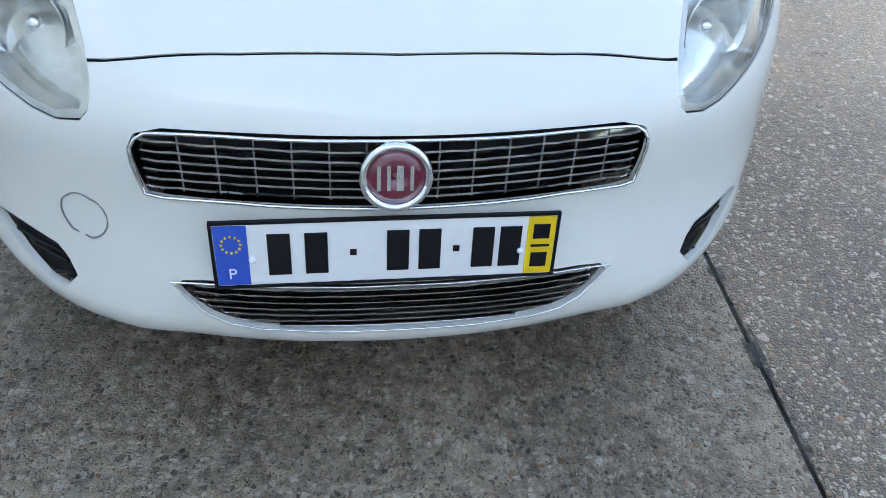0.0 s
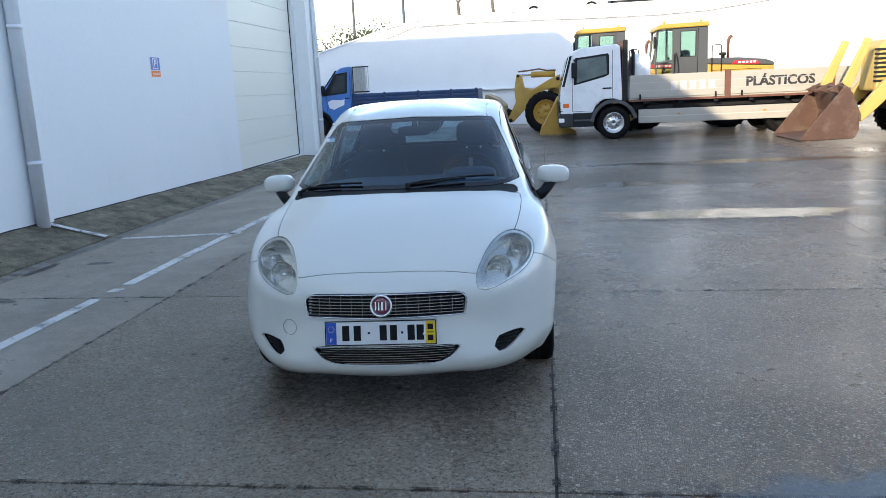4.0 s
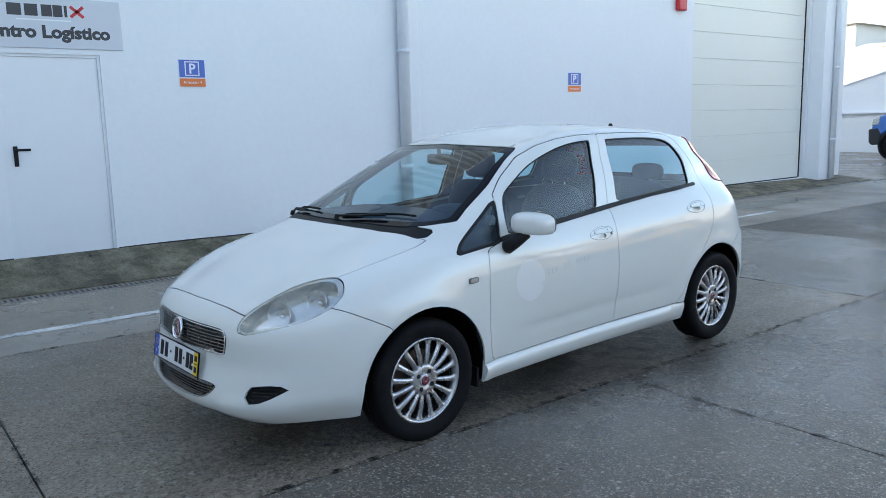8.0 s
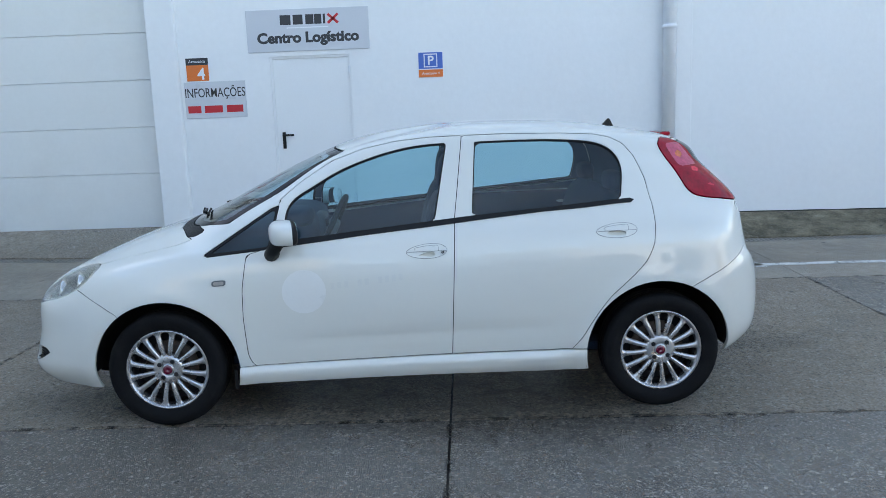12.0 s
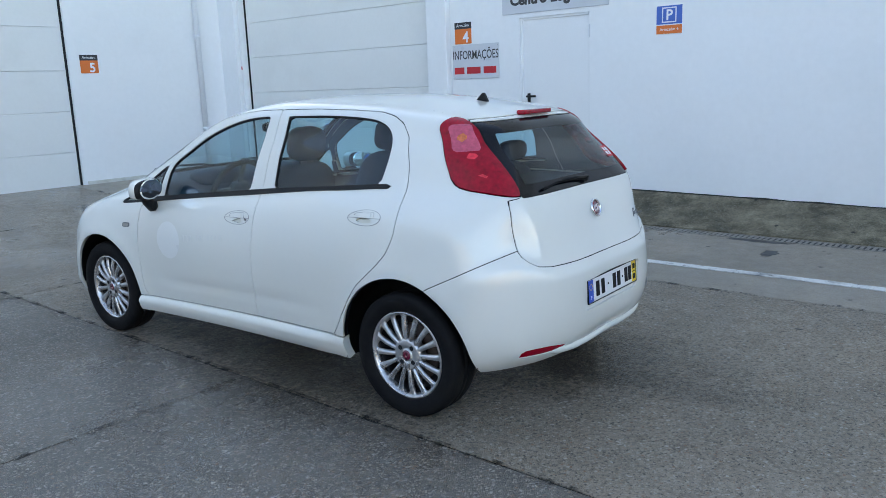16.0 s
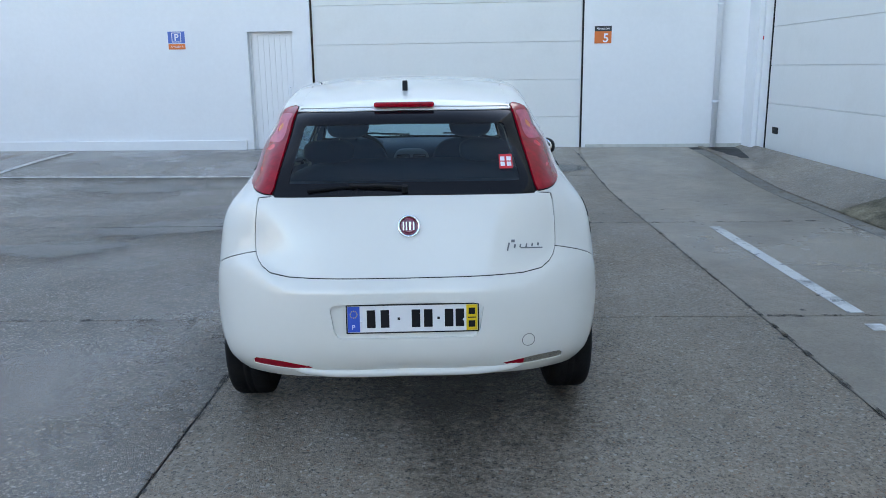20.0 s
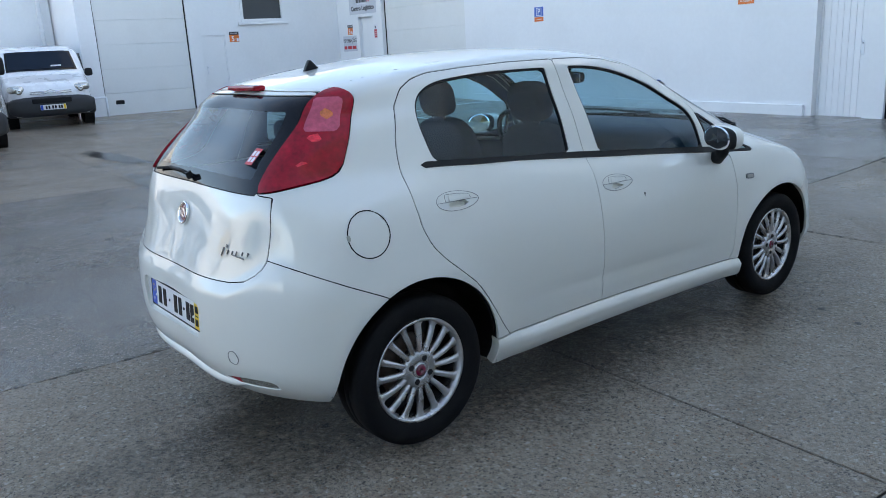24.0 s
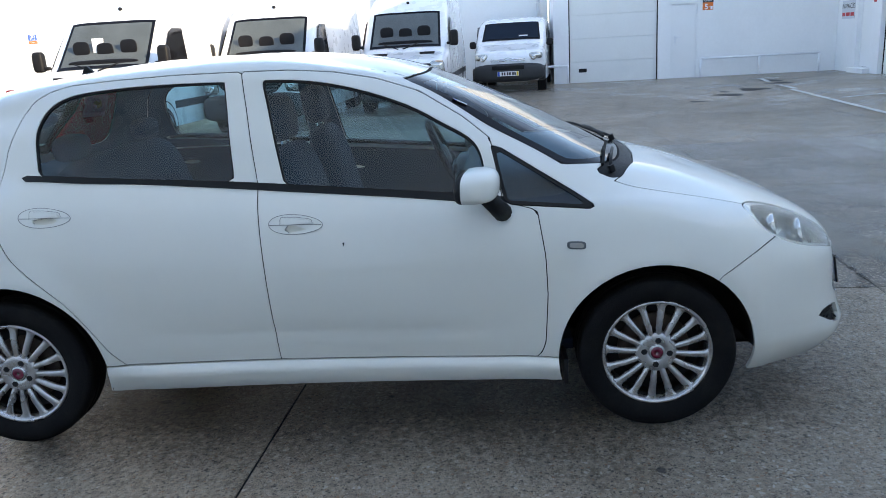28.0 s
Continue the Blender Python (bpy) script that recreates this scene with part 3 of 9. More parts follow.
class Skin:
    """Points with normals, and polygons that can be cut along curves."""

    def __init__(self):
        net = np.array(SKIN_LINES)
        ring = np.concatenate([net, net[:, 11:0:-1] * (-1, 1, 1)], axis=1)
        step = np.linalg.norm(np.roll(ring, -1, 1) - ring, axis=2)[2:9].mean(0)
        knots = np.concatenate([[0], np.cumsum(step)[:-1]])
        us = np.concatenate([np.linspace(knots[k], knots[k + 1], max(4, int(step[k] / 0.032)), endpoint=False) for k in range(12)] + [[knots[12]]])
        rows = np.swapaxes(spline(knots, np.swapaxes(ring, 0, 1), us, periodic=step.sum()), 0, 1)
        tall = np.concatenate([rows, rows[-2:-5:-1] * (-1, 1, 1)])
        vstep = np.linalg.norm(tall[1:] - tall[:-1], axis=2).mean(1)
        vk = np.concatenate([[0], np.cumsum(vstep)])
        vs = np.concatenate([np.linspace(vk[k], vk[k + 1], max(4, int(vstep[k] / 0.026)), endpoint=False) for k in range(11)] + [[vk[11]]])
        grid = spline(vk, tall, vs)
        grid[:, 0, 0] = grid[:, -1, 0] = 0
        grid[-1, :, 0] = 0
        # wheel-arch flares and the shallow crease low on the doors
        X, Y, Z = grid[..., 0], grid[..., 1], grid[..., 2]
        low = np.clip((.80 - Z) / .2, 0, 1) * (np.abs(X) > .5)
        swell = sum(.013 * np.exp(-((np.hypot(Y - yc, Z - zc) - .385) / .055) ** 2) for yc, zc in ((-.005, .292), (2.497, .297)))
        swell = swell - .007 * np.exp(-((Z - .430 - .02 * (Y - 1.2)) / .024) ** 2) * np.clip((Y - .55) / .2, 0, 1) * np.clip((2.05 - Y) / .2, 0, 1)
        grid[..., 0] = X + np.sign(X) * swell * low
        # the rear bumper stands proud of the tailgate, with a rounded shelf along its upper edge
        ax_ = np.abs(X)
        seam_z = np.where(ax_ < .48, .712, np.minimum(.712 + .55 * (ax_ - .48), .60 + .5 * (Y - 2.6)))
        proud = np.clip((seam_z - .004 - Z) / .035, 0, 1)
        proud = proud * proud * (3 - 2 * proud) * np.clip((Y - 2.62) / .2, 0, 1)
        tail_on = np.clip((Y - 2.85) / .15, 0, 1)
        grid[..., 1] = Y + .016 * proud * tail_on
        grid[..., 0] += np.sign(X) * .007 * proud * (1 - tail_on) * np.clip((Y - 2.75) / .1, 0, 1)
        # the front lip stands proud below the fog recesses
        lip = np.clip((.318 + .05 * ax_ ** 2 - Z) / .022, 0, 1)
        lip = lip * lip * (3 - 2 * lip) * np.clip((ax_ - .35) / .06, 0, 1)
        nose_on = np.clip((-.42 - Y) / .2, 0, 1)
        grid[..., 1] -= .010 * lip * nose_on
        grid[..., 0] += np.sign(X) * .008 * lip * (1 - nose_on) * np.clip((-.30 - Y) / .1, 0, 1)
        du, dv = np.gradient(grid, axis=1), np.gradient(grid, axis=0)
        nor = np.cross(du, dv)
        ln = np.linalg.norm(nor, axis=2, keepdims=True)
        nor = np.where(ln > 1e-12, nor / np.maximum(ln, 1e-12), (0, 0, 1))
        nor[:, 0, 0] = nor[:, -1, 0] = 0
        nor[-1] = (0, 0, 1)
        nor[-1] = np.where(np.isfinite(nor[-1]), nor[-1], 0)
        nor /= np.maximum(np.linalg.norm(nor, axis=2, keepdims=True), 1e-9)
        nv, nu = grid.shape[:2]
        self.p = [tuple(v) for v in grid.reshape(-1, 3)]
        self.n = [tuple(v) for v in nor.reshape(-1, 3)]
        self.polys = [(j * nu + i, j * nu + i + 1, (j + 1) * nu + i + 1, (j + 1) * nu + i) for j in range(nv - 1) for i in range(nu - 1)]

    def cut(self, polys, field):
        """Parts the polygons where the field is below zero from the rest."""
        d = field(np.array(self.p))
        d = np.where(np.abs(d) < 1e-7, 1e-7, d).tolist()
        inner, outer, made = [], [], {}
        for poly in polys:
            below = [d[i] < 0 for i in poly]
            if all(below):
                inner.append(poly)
            elif not any(below):
                outer.append(poly)
            else:
                a, b = [], []
                for k, i in enumerate(poly):
                    j = poly[(k + 1) % len(poly)]
                    (a if d[i] < 0 else b).append(i)
                    if (d[i] < 0) != (d[j] < 0):
                        key = (min(i, j), max(i, j))
                        if key not in made:
                            s = d[key[0]] / (d[key[0]] - d[key[1]])
                            p0, p1, n0, n1 = self.p[key[0]], self.p[key[1]], self.n[key[0]], self.n[key[1]]
                            made[key] = len(self.p)
                            self.p.append(tuple(u + (v - u) * s for u, v in zip(p0, p1)))
                            q = Vector([u + (v - u) * s for u, v in zip(n0, n1)]).normalized()
                            self.n.append(tuple(q))
                        a.append(made[key])
                        b.append(made[key])
                if len(a) > 2:
                    inner.append(tuple(a))
                if len(b) > 2:
                    outer.append(tuple(b))
        return inner, outer


def curve2(pts, closed=False, n=6):
    """A rounded line through 2D points."""
    p = np.array(pts, float)
    st = np.maximum(np.linalg.norm((np.roll(p, -1, 0) if closed else p[1:]) - (p if closed else p[:-1]), axis=1), 1e-4)
    k = np.concatenate([[0], np.cumsum(st)])[: len(p)]
    end = st.sum()
    w = np.linspace(0, end, n * len(p), endpoint=not closed)
    return spline(k, p, w, periodic=end if closed else 0.0)


def sdf(poly, q):
    """Signed distance of 2D points to a closed outline; inside is below zero."""
    poly = np.asarray(poly, float)
    best = np.full(len(q), 1e9)
    flip = np.ones(len(q))
    for a, b in zip(poly, np.roll(poly, -1, 0)):
        e, w = b - a, q - a
        s = np.clip((w @ e) / max(e @ e, 1e-12), 0, 1)
        best = np.minimum(best, ((w - s[:, None] * e) ** 2).sum(1))
        c1, c2, c3 = q[:, 1] >= a[1], q[:, 1] < b[1], e[0] * w[:, 1] > e[1] * w[:, 0]
        flip = np.where((c1 & c2 & c3) | (~c1 & ~c2 & ~c3), -flip, flip)
    return flip * np.sqrt(best)


def line_dist(line, q):
    line = np.asarray(line, float)
    best = np.full(len(q), 1e9)
    for a, b in zip(line[:-1], line[1:]):
        e, w = b - a, q - a
        s = np.clip((w @ e) / max(e @ e, 1e-12), 0, 1)
        best = np.minimum(best, ((w - s[:, None] * e) ** 2).sum(1))
    return np.sqrt(best)


def side(outline, r=0.0, y0=-9, y1=9):
    return lambda p: np.maximum(np.maximum(sdf(outline, p[:, 1:3]) - r, y0 - p[:, 1]), p[:, 1] - y1)


def front(outline, r=0.0, y1=1.2):
    return lambda p: np.maximum(sdf(outline, p[:, (0, 2)]) - r, p[:, 1] - y1)


def rear(outline, r=0.0, y0=2.3):
    return lambda p: np.maximum(sdf(outline, p[:, (0, 2)]) - r, y0 - p[:, 1])


def above(outline, r=0.0, y1=9):
    return lambda p: np.maximum(sdf(outline, p[:, 0:2]) - r, p[:, 1] - y1)


def grown(field, w):
    return lambda p: field(p) - w


def sym(half):
    """A half outline in x, closed by its mirror image."""
    return list(half) + [(-x, z) for x, z in half[::-1] if x > 1e-6]


def panel(name, skin, polys, mat, parent, label="", both=False, flip=False, thick=0.006, lift=0.0, walls=True):
    """Makes a sheet with thickness out of polygons of the skin. both: with its mirror image; flip: the mirror image alone."""
    used = sorted({i for q in polys for i in q})
    index = {i: k for k, i in enumerate(used)}
    P = np.array([skin.p[i] for i in used])
    N = np.array([skin.n[i] for i in used])
    P = P + N * lift
    verts, faces, normals = [], [], []
    edges = {}
    for q in polys:
        for a, b in zip(q, q[1:] + q[:1]):
            edges[(a, b)] = edges.get((a, b), 0) + 1
    rim = [(a, b) for a, b in edges if (b, a) not in edges and not (abs(skin.p[a][0]) < 2e-4 and abs(skin.p[b][0]) < 2e-4)]
    for s in ((1, -1) if both else ((-1,) if flip else (1,))):
        base = len(verts)
        verts += [(x * s, y, z) for x, y, z in P]
        for q in polys:
            f = [index[i] for i in q]
            if s < 0:
                f = f[::-1]
            faces.append([base + k for k in f])
            normals += [(N[k][0] * s, N[k][1], N[k][2]) for k in f]
        if walls and thick:
            inner = {}
            for a, b in rim:
                for k in (a, b):
                    if k not in inner:
                        inner[k] = len(verts)
                        v = P[index[k]] - N[index[k]] * thick
                        verts.append((v[0] * s, v[1], v[2]))
                f = [base + index[b], base + index[a], inner[a], inner[b]]
                if s < 0:
                    f = f[::-1]
                c = [Vector(verts[k]) for k in f]
                w = (c[1] - c[0]).cross(c[3] - c[0])
                w = w.normalized() if w.length > 0 else Vector((0, 0, 1))
                faces.append(f)
                normals += [tuple(w)] * 4
    me = bpy.data.meshes.new(name)
    me.from_pydata(verts, [], faces)
    me.polygons.foreach_set("use_smooth", [True] * len(me.polygons))
    me.normals_split_custom_set(normals)
    me.materials.append(mat)
    ob = new(name, me)
    ob.parent = parent
    if label:
        ob["label"] = label
    return ob


CAR_AT = pose(0.197, 2.085, 0, 0, 0, 2.8)
car = thing("car", "white five-door hatchback parked on wet concrete, slightly dirty", "car", at=CAR_AT)
skin = Skin()
S = skin.polys

# outlines
HOOD = sym([(0, -.747), (.22, -.742), (.40, -.728), (.458, -.714), (.505, -.63), (.562, -.52), (.614, -.41), (.645, -.25), (.664, -.08), (.672, .05), (.668, .140), (.62, .100), (.45, .030), (.25, -.002), (0, -.015)])
COWL = sym([(0, -.015), (.25, -.002), (.45, .030), (.62, .100), (.652, .135), (.658, .175), (.650, .205), (.60, .17), (.45, .10), (0, .05)])
SCREEN = sym([(0, 1.002), (.30, 1.0), (.50, .995), (.60, 1.0), (.672, 1.013), (.640, 1.08), (.607, 1.165), (.563, 1.26), (.525, 1.335), (.508, 1.352), (.43, 1.360), (0, 1.374)])
HEAD = curve2([(.447, .612), (.432, .655), (.452, .715), (.495, .775), (.555, .812), (.625, .820), (.688, .795), (.722, .752), (.712, .70), (.655, .655), (.56, .622), (.48, .604)], closed=True)
GRILLE = sym([(0, .612), (.20, .611), (.340, .608), (.362, .604), (.376, .596), (.383, .584), (.385, .570), (.382, .545), (.378, .525), (.375, .507), (.35, .505), (.20, .503), (0, .502)])
LOW_GRILLE = sym([(0, .368), (.356, .366), (.335, .340), (.305, .315), (.268, .298), (.22, .290), (.12, .286), (0, .285)])
FOG_HOLE = [(.506, .316), (.526, .381), (.595, .390), (.655, .391), (.684, .385), (.648, .358), (.610, .330), (.575, .311), (.535, .306)]
BUMPER_F = [(-1.2, .1), (-.05, .1), (-.215, .60), (-.30, .645), (-.40, .695), (-.50, .73), (-.9, .80), (-1.2, .8)]
DOOR_F = [(.437, .868), (.412, .70), (.407, .55), (.418, .37), (.430, .325), (.452, .300), (.49, .27), (1.445, .27), (1.447, .316), (1.461, .60), (1.482, 1.004), (1.535, 1.412), (1.36, 1.409), (1.19, 1.394), (1.02, 1.360), (.86, 1.305), (.70, 1.205), (.598, 1.122), (.560, .90)]
DOOR_R = [(1.447, .316), (1.445, .27), (1.99, .27), (2.045, .315), (2.078, .352), (2.108, .39), (2.15, .46), (2.198, .534), (2.25, .60), (2.312, .655), (2.378, .712), (2.437, .775), (2.471, .85), (2.482, .94), (2.482, 1.04), (2.459, 1.165), (2.415, 1.28), (2.365, 1.342), (2.30, 1.376), (2.22, 1.394), (2.05, 1.405), (1.80, 1.413), (1.535, 1.412), (1.482, 1.004), (1.461, .60)]
WIN_F = curve2([(.625, .925), (.628, 1.02), (.655, 1.105), (.74, 1.165), (.873, 1.24), (1.03, 1.303), (1.181, 1.345), (1.33, 1.368), (1.452, 1.374)], n=5).tolist() + [(1.378, .993)]
WIN_R = [(1.572, 1.012)] + curve2([(1.602, 1.375), (1.80, 1.377), (2.00, 1.373), (2.13, 1.364), (2.235, 1.345), (2.308, 1.300), (2.338, 1.235), (2.336, 1.16), (2.322, 1.072)], n=5).tolist()
TRI = [(.235, .872), (.545, .898), (.588, 1.095)]
BELT = [(.545, .890), (.60, .895), (1.0, .935), (1.38, .968), (1.90, 1.017), (2.396, 1.050), (2.396, 1.074), (1.90, 1.042), (1.38, .995), (1.0, .961), (.60, .921), (.545, .914)]
TAIL_FRONT = curve2([(2.59, 1.365), (2.558, 1.335), (2.572, 1.29), (2.620, 1.21), (2.668, 1.125), (2.697, 1.083), (2.742, 1.062), (2.84, 1.046), (2.96, 1.026)], n=5).tolist() + [(3.3, 1.0), (3.3, 1.365)]
TAIL_INNER = [(.452, 1.40), (.464, 1.345), (.500, 1.18), (.537, 1.005), (.9, 1.0), (.9, 1.4)]
GLASS_R = sym([(0, 1.345), (.462, 1.340), (.500, 1.18), (.535, 1.018), (.30, 1.020), (0, 1.022)])
GATE = sym([(0, 1.36), (.45, 1.352), (.463, 1.34), (.50, 1.18), (.536, 1.02), (.600, 1.012), (.612, .90), (.612, .80), (.597, .760), (.555, .727), (.48, .713), (0, .705)])
BUMPER_R = [(2.3, .1), (3.6, .1), (3.6, 1.1), (2.97, .785), (2.93, .765), (2.80, .70), (2.69, .648), (2.60, .60), (2.3, .40)]
SKIRT = [(.30, .1), (2.20, .1), (2.20, .324), (2.00, .3255), (1.97, .3235), (1.447, .3165), (.56, .3035), (.462, .3025), (.30, .297)]
WHEEL_R = 0.297
arch_f = lambda p: np.hypot(p[:, 1] - .006, p[:, 2] - .292) - .366
arch_r = lambda p: np.hypot(p[:, 1] - 2.497, p[:, 2] - .297) - .369

_, S = skin.cut(S, arch_f)
_, S = skin.cut(S, arch_r)

GAP = 0.0019
gaps = []


def take(field, gap=GAP):
    """Cuts a panel out of the skin that is left, with a gap round it."""
    global S, gaps
    inner, S = skin.cut(S, grown(field, -gap))
    if gap:
        strip, S = skin.cut(S, grown(field, gap))
        gaps += strip
    return inner


screen_all = take(front(SCREEN), 0.002)
cowl_set = take(above(COWL, y1=.5), 0.0015)
head_set = take(front(HEAD, y1=-.2), 0.001)
hood_set = take(above(HOOD, y1=.2))
win_f = take(side(WIN_F, .004), 0.0)
win_r = take(side(WIN_R, .004), 0.0)
tri_set = take(side(TRI, .008), 0.002)
belt_set = take(side(BELT), 0.0)
grille_hole = take(front(GRILLE, .006, y1=-.5), 0.0)
low_hole = take(front(LOW_GRILLE, .004, y1=-.5), 0.0)
fog_hole = take(front(FOG_HOLE, y1=-.4), 0.0)
tail_set = take(lambda p: np.maximum(sdf(TAIL_FRONT, p[:, 1:3]), np.maximum(sdf(TAIL_INNER, p[:, (0, 2)]), 2.4 - p[:, 1])))
glass_all = take(rear(GLASS_R), 0.002)
gate_set = take(rear(GATE, y0=2.6))
PLATE_HOLE = sym([(0, .612), (.29, .610), (.306, .60), (.288, .475), (.27, .468), (0, .468)])
fogr_field = rear(curve2([(.335, .327), (.42, .344), (.52, .359), (.60, .362), (.645, .352), (.656, .334), (.62, .326), (.52, .322), (.42, .322)], closed=True), y0=2.7)
bumper_r_set = take(side(BUMPER_R, y0=2.45))
bumper_f_set = take(side(BUMPER_F, y1=.1))
skirt_set = take(side(SKIRT))
door_f_set = take(side(DOOR_F))
door_r_set = take(side(DOOR_R))
# seams in the shell: roof joints and the foot of the windscreen pillar
roof_seam = [(.445, 2.72), (.455, 2.50), (.470, 2.0), (.476, 1.5), (.470, 1.2), (.468, .98), (.48, .90)]
seam, S = skin.cut(S, lambda p: np.maximum(line_dist(roof_seam, p[:, 0:2]) - .004, 1.30 - p[:, 2]))
gaps += seam
pillar_seam = [(.43, .915), (.30, 1.02)]
seam, S = skin.cut(S, lambda p: np.maximum(line_dist(pillar_seam, p[:, 1:3]) - .002, np.maximum(p[:, 1] - .7, .6 - p[:, 0])))
gaps += seam

body = panel("body", skin, S, CAR_WHITE, car, "glossy white painted body shell, roof and wings", both=True, thick=.012)
panel("panel_gap", skin, gaps, CAR_DARK_GAP, body, both=True, lift=-.004, walls=False)
hood = panel("hood", skin, hood_set, CAR_WHITE, car, both=True, thick=.012)
panel("cowl", skin, cowl_set, BLACK_PLASTIC, car, "black plastic cowl under the windscreen", both=True, thick=.01, lift=-.004)
bumper_front = None

# the skin's place at the nose, tail and flank
def nose_y(x, z):
    """The nose's y at a height z and offset x, from the skin."""
    pts = NOSE
    d = (pts[:, 0] - abs(x)) ** 2 + (pts[:, 2] - z) ** 2
    k = np.argsort(d)[:4]
    w = 1 / (d[k] + 1e-6)
    return float((pts[k, 1] * w).sum() / w.sum())


ALLP = np.array(skin.p)
NOSE = ALLP[(ALLP[:, 1] < -.45) & (ALLP[:, 2] < .75)]
TAILP = ALLP[ALLP[:, 1] > 2.7]
FLANK = ALLP[(ALLP[:, 0] > .5)]


def tail_y(x, z):
    d = (TAILP[:, 0] - abs(x)) ** 2 + (TAILP[:, 2] - z) ** 2
    k = np.argsort(d)[:4]
    w = 1 / (d[k] + 1e-6)
    return float((TAILP[k, 1] * w).sum() / w.sum())


def flank_x(y, z):
    d = (FLANK[:, 1] - y) ** 2 + (FLANK[:, 2] - z) ** 2
    k = np.argsort(d)[:4]
    w = 1 / (d[k] + 1e-6)
    return float((FLANK[k, 0] * w).sum() / w.sum())


def flank_fit(y0, z0, r=.13):
    """A smooth curved sheet through the flank round (y0, z0)."""
    near = FLANK[np.hypot(FLANK[:, 1] - y0, FLANK[:, 2] - z0) < r]
    u, v = near[:, 1] - y0, near[:, 2] - z0
    k = np.linalg.lstsq(np.stack([np.ones_like(u), u, v, u * u, u * v, v * v], 1), near[:, 0], rcond=None)[0]
    return lambda y, z: float(k @ (1, y - y0, z - z0, (y - y0) ** 2, (y - y0) * (z - z0), (z - z0) ** 2))


def flank_patch(y0, z0, outline, lift, s, seg=1):
    """A flat-ish patch that lies on the flank: an outline in y and z round (y0, z0)."""
    bm = bmesh.new()
    face_x = flank_fit(y0, z0)
    vs = [bm.verts.new(((face_x(y0 + a, z0 + b) + lift) * s, y0 + a, z0 + b)) for a, b in outline]
    bm.faces.new(vs)
    r = bmesh.ops.extrude_face_region(bm, geom=list(bm.faces))
    bmesh.ops.translate(bm, vec=(-.012 * s, 0, 0), verts=[v for v in r["geom"] if isinstance(v, bmesh.types.BMVert)])
    bmesh.ops.recalc_face_normals(bm, faces=bm.faces)
    return bm


LINE_GREY = material("thin_grey_line", (0.20, 0.20, 0.195), 0.5)

# bumper at the front, with the recess edge of the lower lip
bumper_front = panel("front_bumper", skin, bumper_f_set, CAR_WHITE, car, both=True, thick=.014)
plate_hole, bumper_r_set = skin.cut(bumper_r_set, rear(PLATE_HOLE, y0=2.9))
fog_r_set, bumper_r_set = skin.cut(bumper_r_set, fogr_field)
groove, bumper_r_set = skin.cut(bumper_r_set, lambda p: np.maximum(np.maximum(line_dist([(-.1, .320), (.30, .324), (.335, .326)], np.abs(p[:, (0, 2)])) - .004, 2.9 - p[:, 1]), p[:, 2] - .5))
bumper_rear = panel("rear_bumper", skin, bumper_r_set, CAR_WHITE, car, both=True, thick=.016)
lip = [(x, tail_y(x, .33) - .014 - .02 * abs(x / .56) ** 6, .306 + .03 * abs(x / .56) ** 4) for x in np.linspace(-.56, .56, 25)]
part("bumper_lip", tube(lip, [.003, .010, .015] + [.019] * 19 + [.015, .010, .003], 10), CAR_WHITE, bumper_rear, "white lower bumper lip", smooth=True)
panel("plate_recess", skin, plate_hole, CAR_WHITE, bumper_rear, both=True, lift=-.014, walls=False)
for flip in (False, True):
    panel("bumper_groove", skin, groove, GREY_PLASTIC, bumper_rear, flip=flip, lift=-.006, walls=False)
for flip in (False, True):
    red = fog_r_set
    if flip:
        red, white = skin.cut(fog_r_set, lambda p: p[:, 0] - .475)
        panel("reversing_lens", skin, white, LAMP_INNER, bumper_rear, "clear reversing lamp lens", flip=True, lift=-.003)
    panel("rear_reflector", skin, red, RED_LENS, bumper_rear, "red rear fog lens", flip=flip, lift=-.003)

# windscreen and rear glass with a black printed border
for name, allset, field, mat, lab in (("windscreen", screen_all, front(SCREEN), SCREEN_GLASS, "large sloping windscreen"), ("rear_window", glass_all, rear(GLASS_R), REAR_GLASS, "tinted rear window with a black border")):
    clear, edge = skin.cut(allset, grown(field, -.020 if name == "windscreen" else -.05))
    pane = panel(name, skin, clear, mat, car, lab, both=True, thick=0, lift=-.003)
    pane.visible_shadow = False
    panel("glass_border", skin, edge, TRIM_GLOSS, pane, "gloss black printed border", both=True, thick=.006, lift=-.0028)

# finger recesses of the handles, sunk into the doors
HANDLES = ((1.335, .852), (2.285, .922))
RECESS = [(.047, .000), (-.061, -.002), (-.061, -.012), (-.054, -.017), (-.005, -.025), (.040, -.030), (.047, -.029)]
recess_f, door_f_set = skin.cut(door_f_set, side([(HANDLES[0][0] + a, HANDLES[0][1] + b) for a, b in RECESS]))
recess_r, door_r_set = skin.cut(door_r_set, side([(HANDLES[1][0] + a, HANDLES[1][1] + b) for a, b in RECESS]))

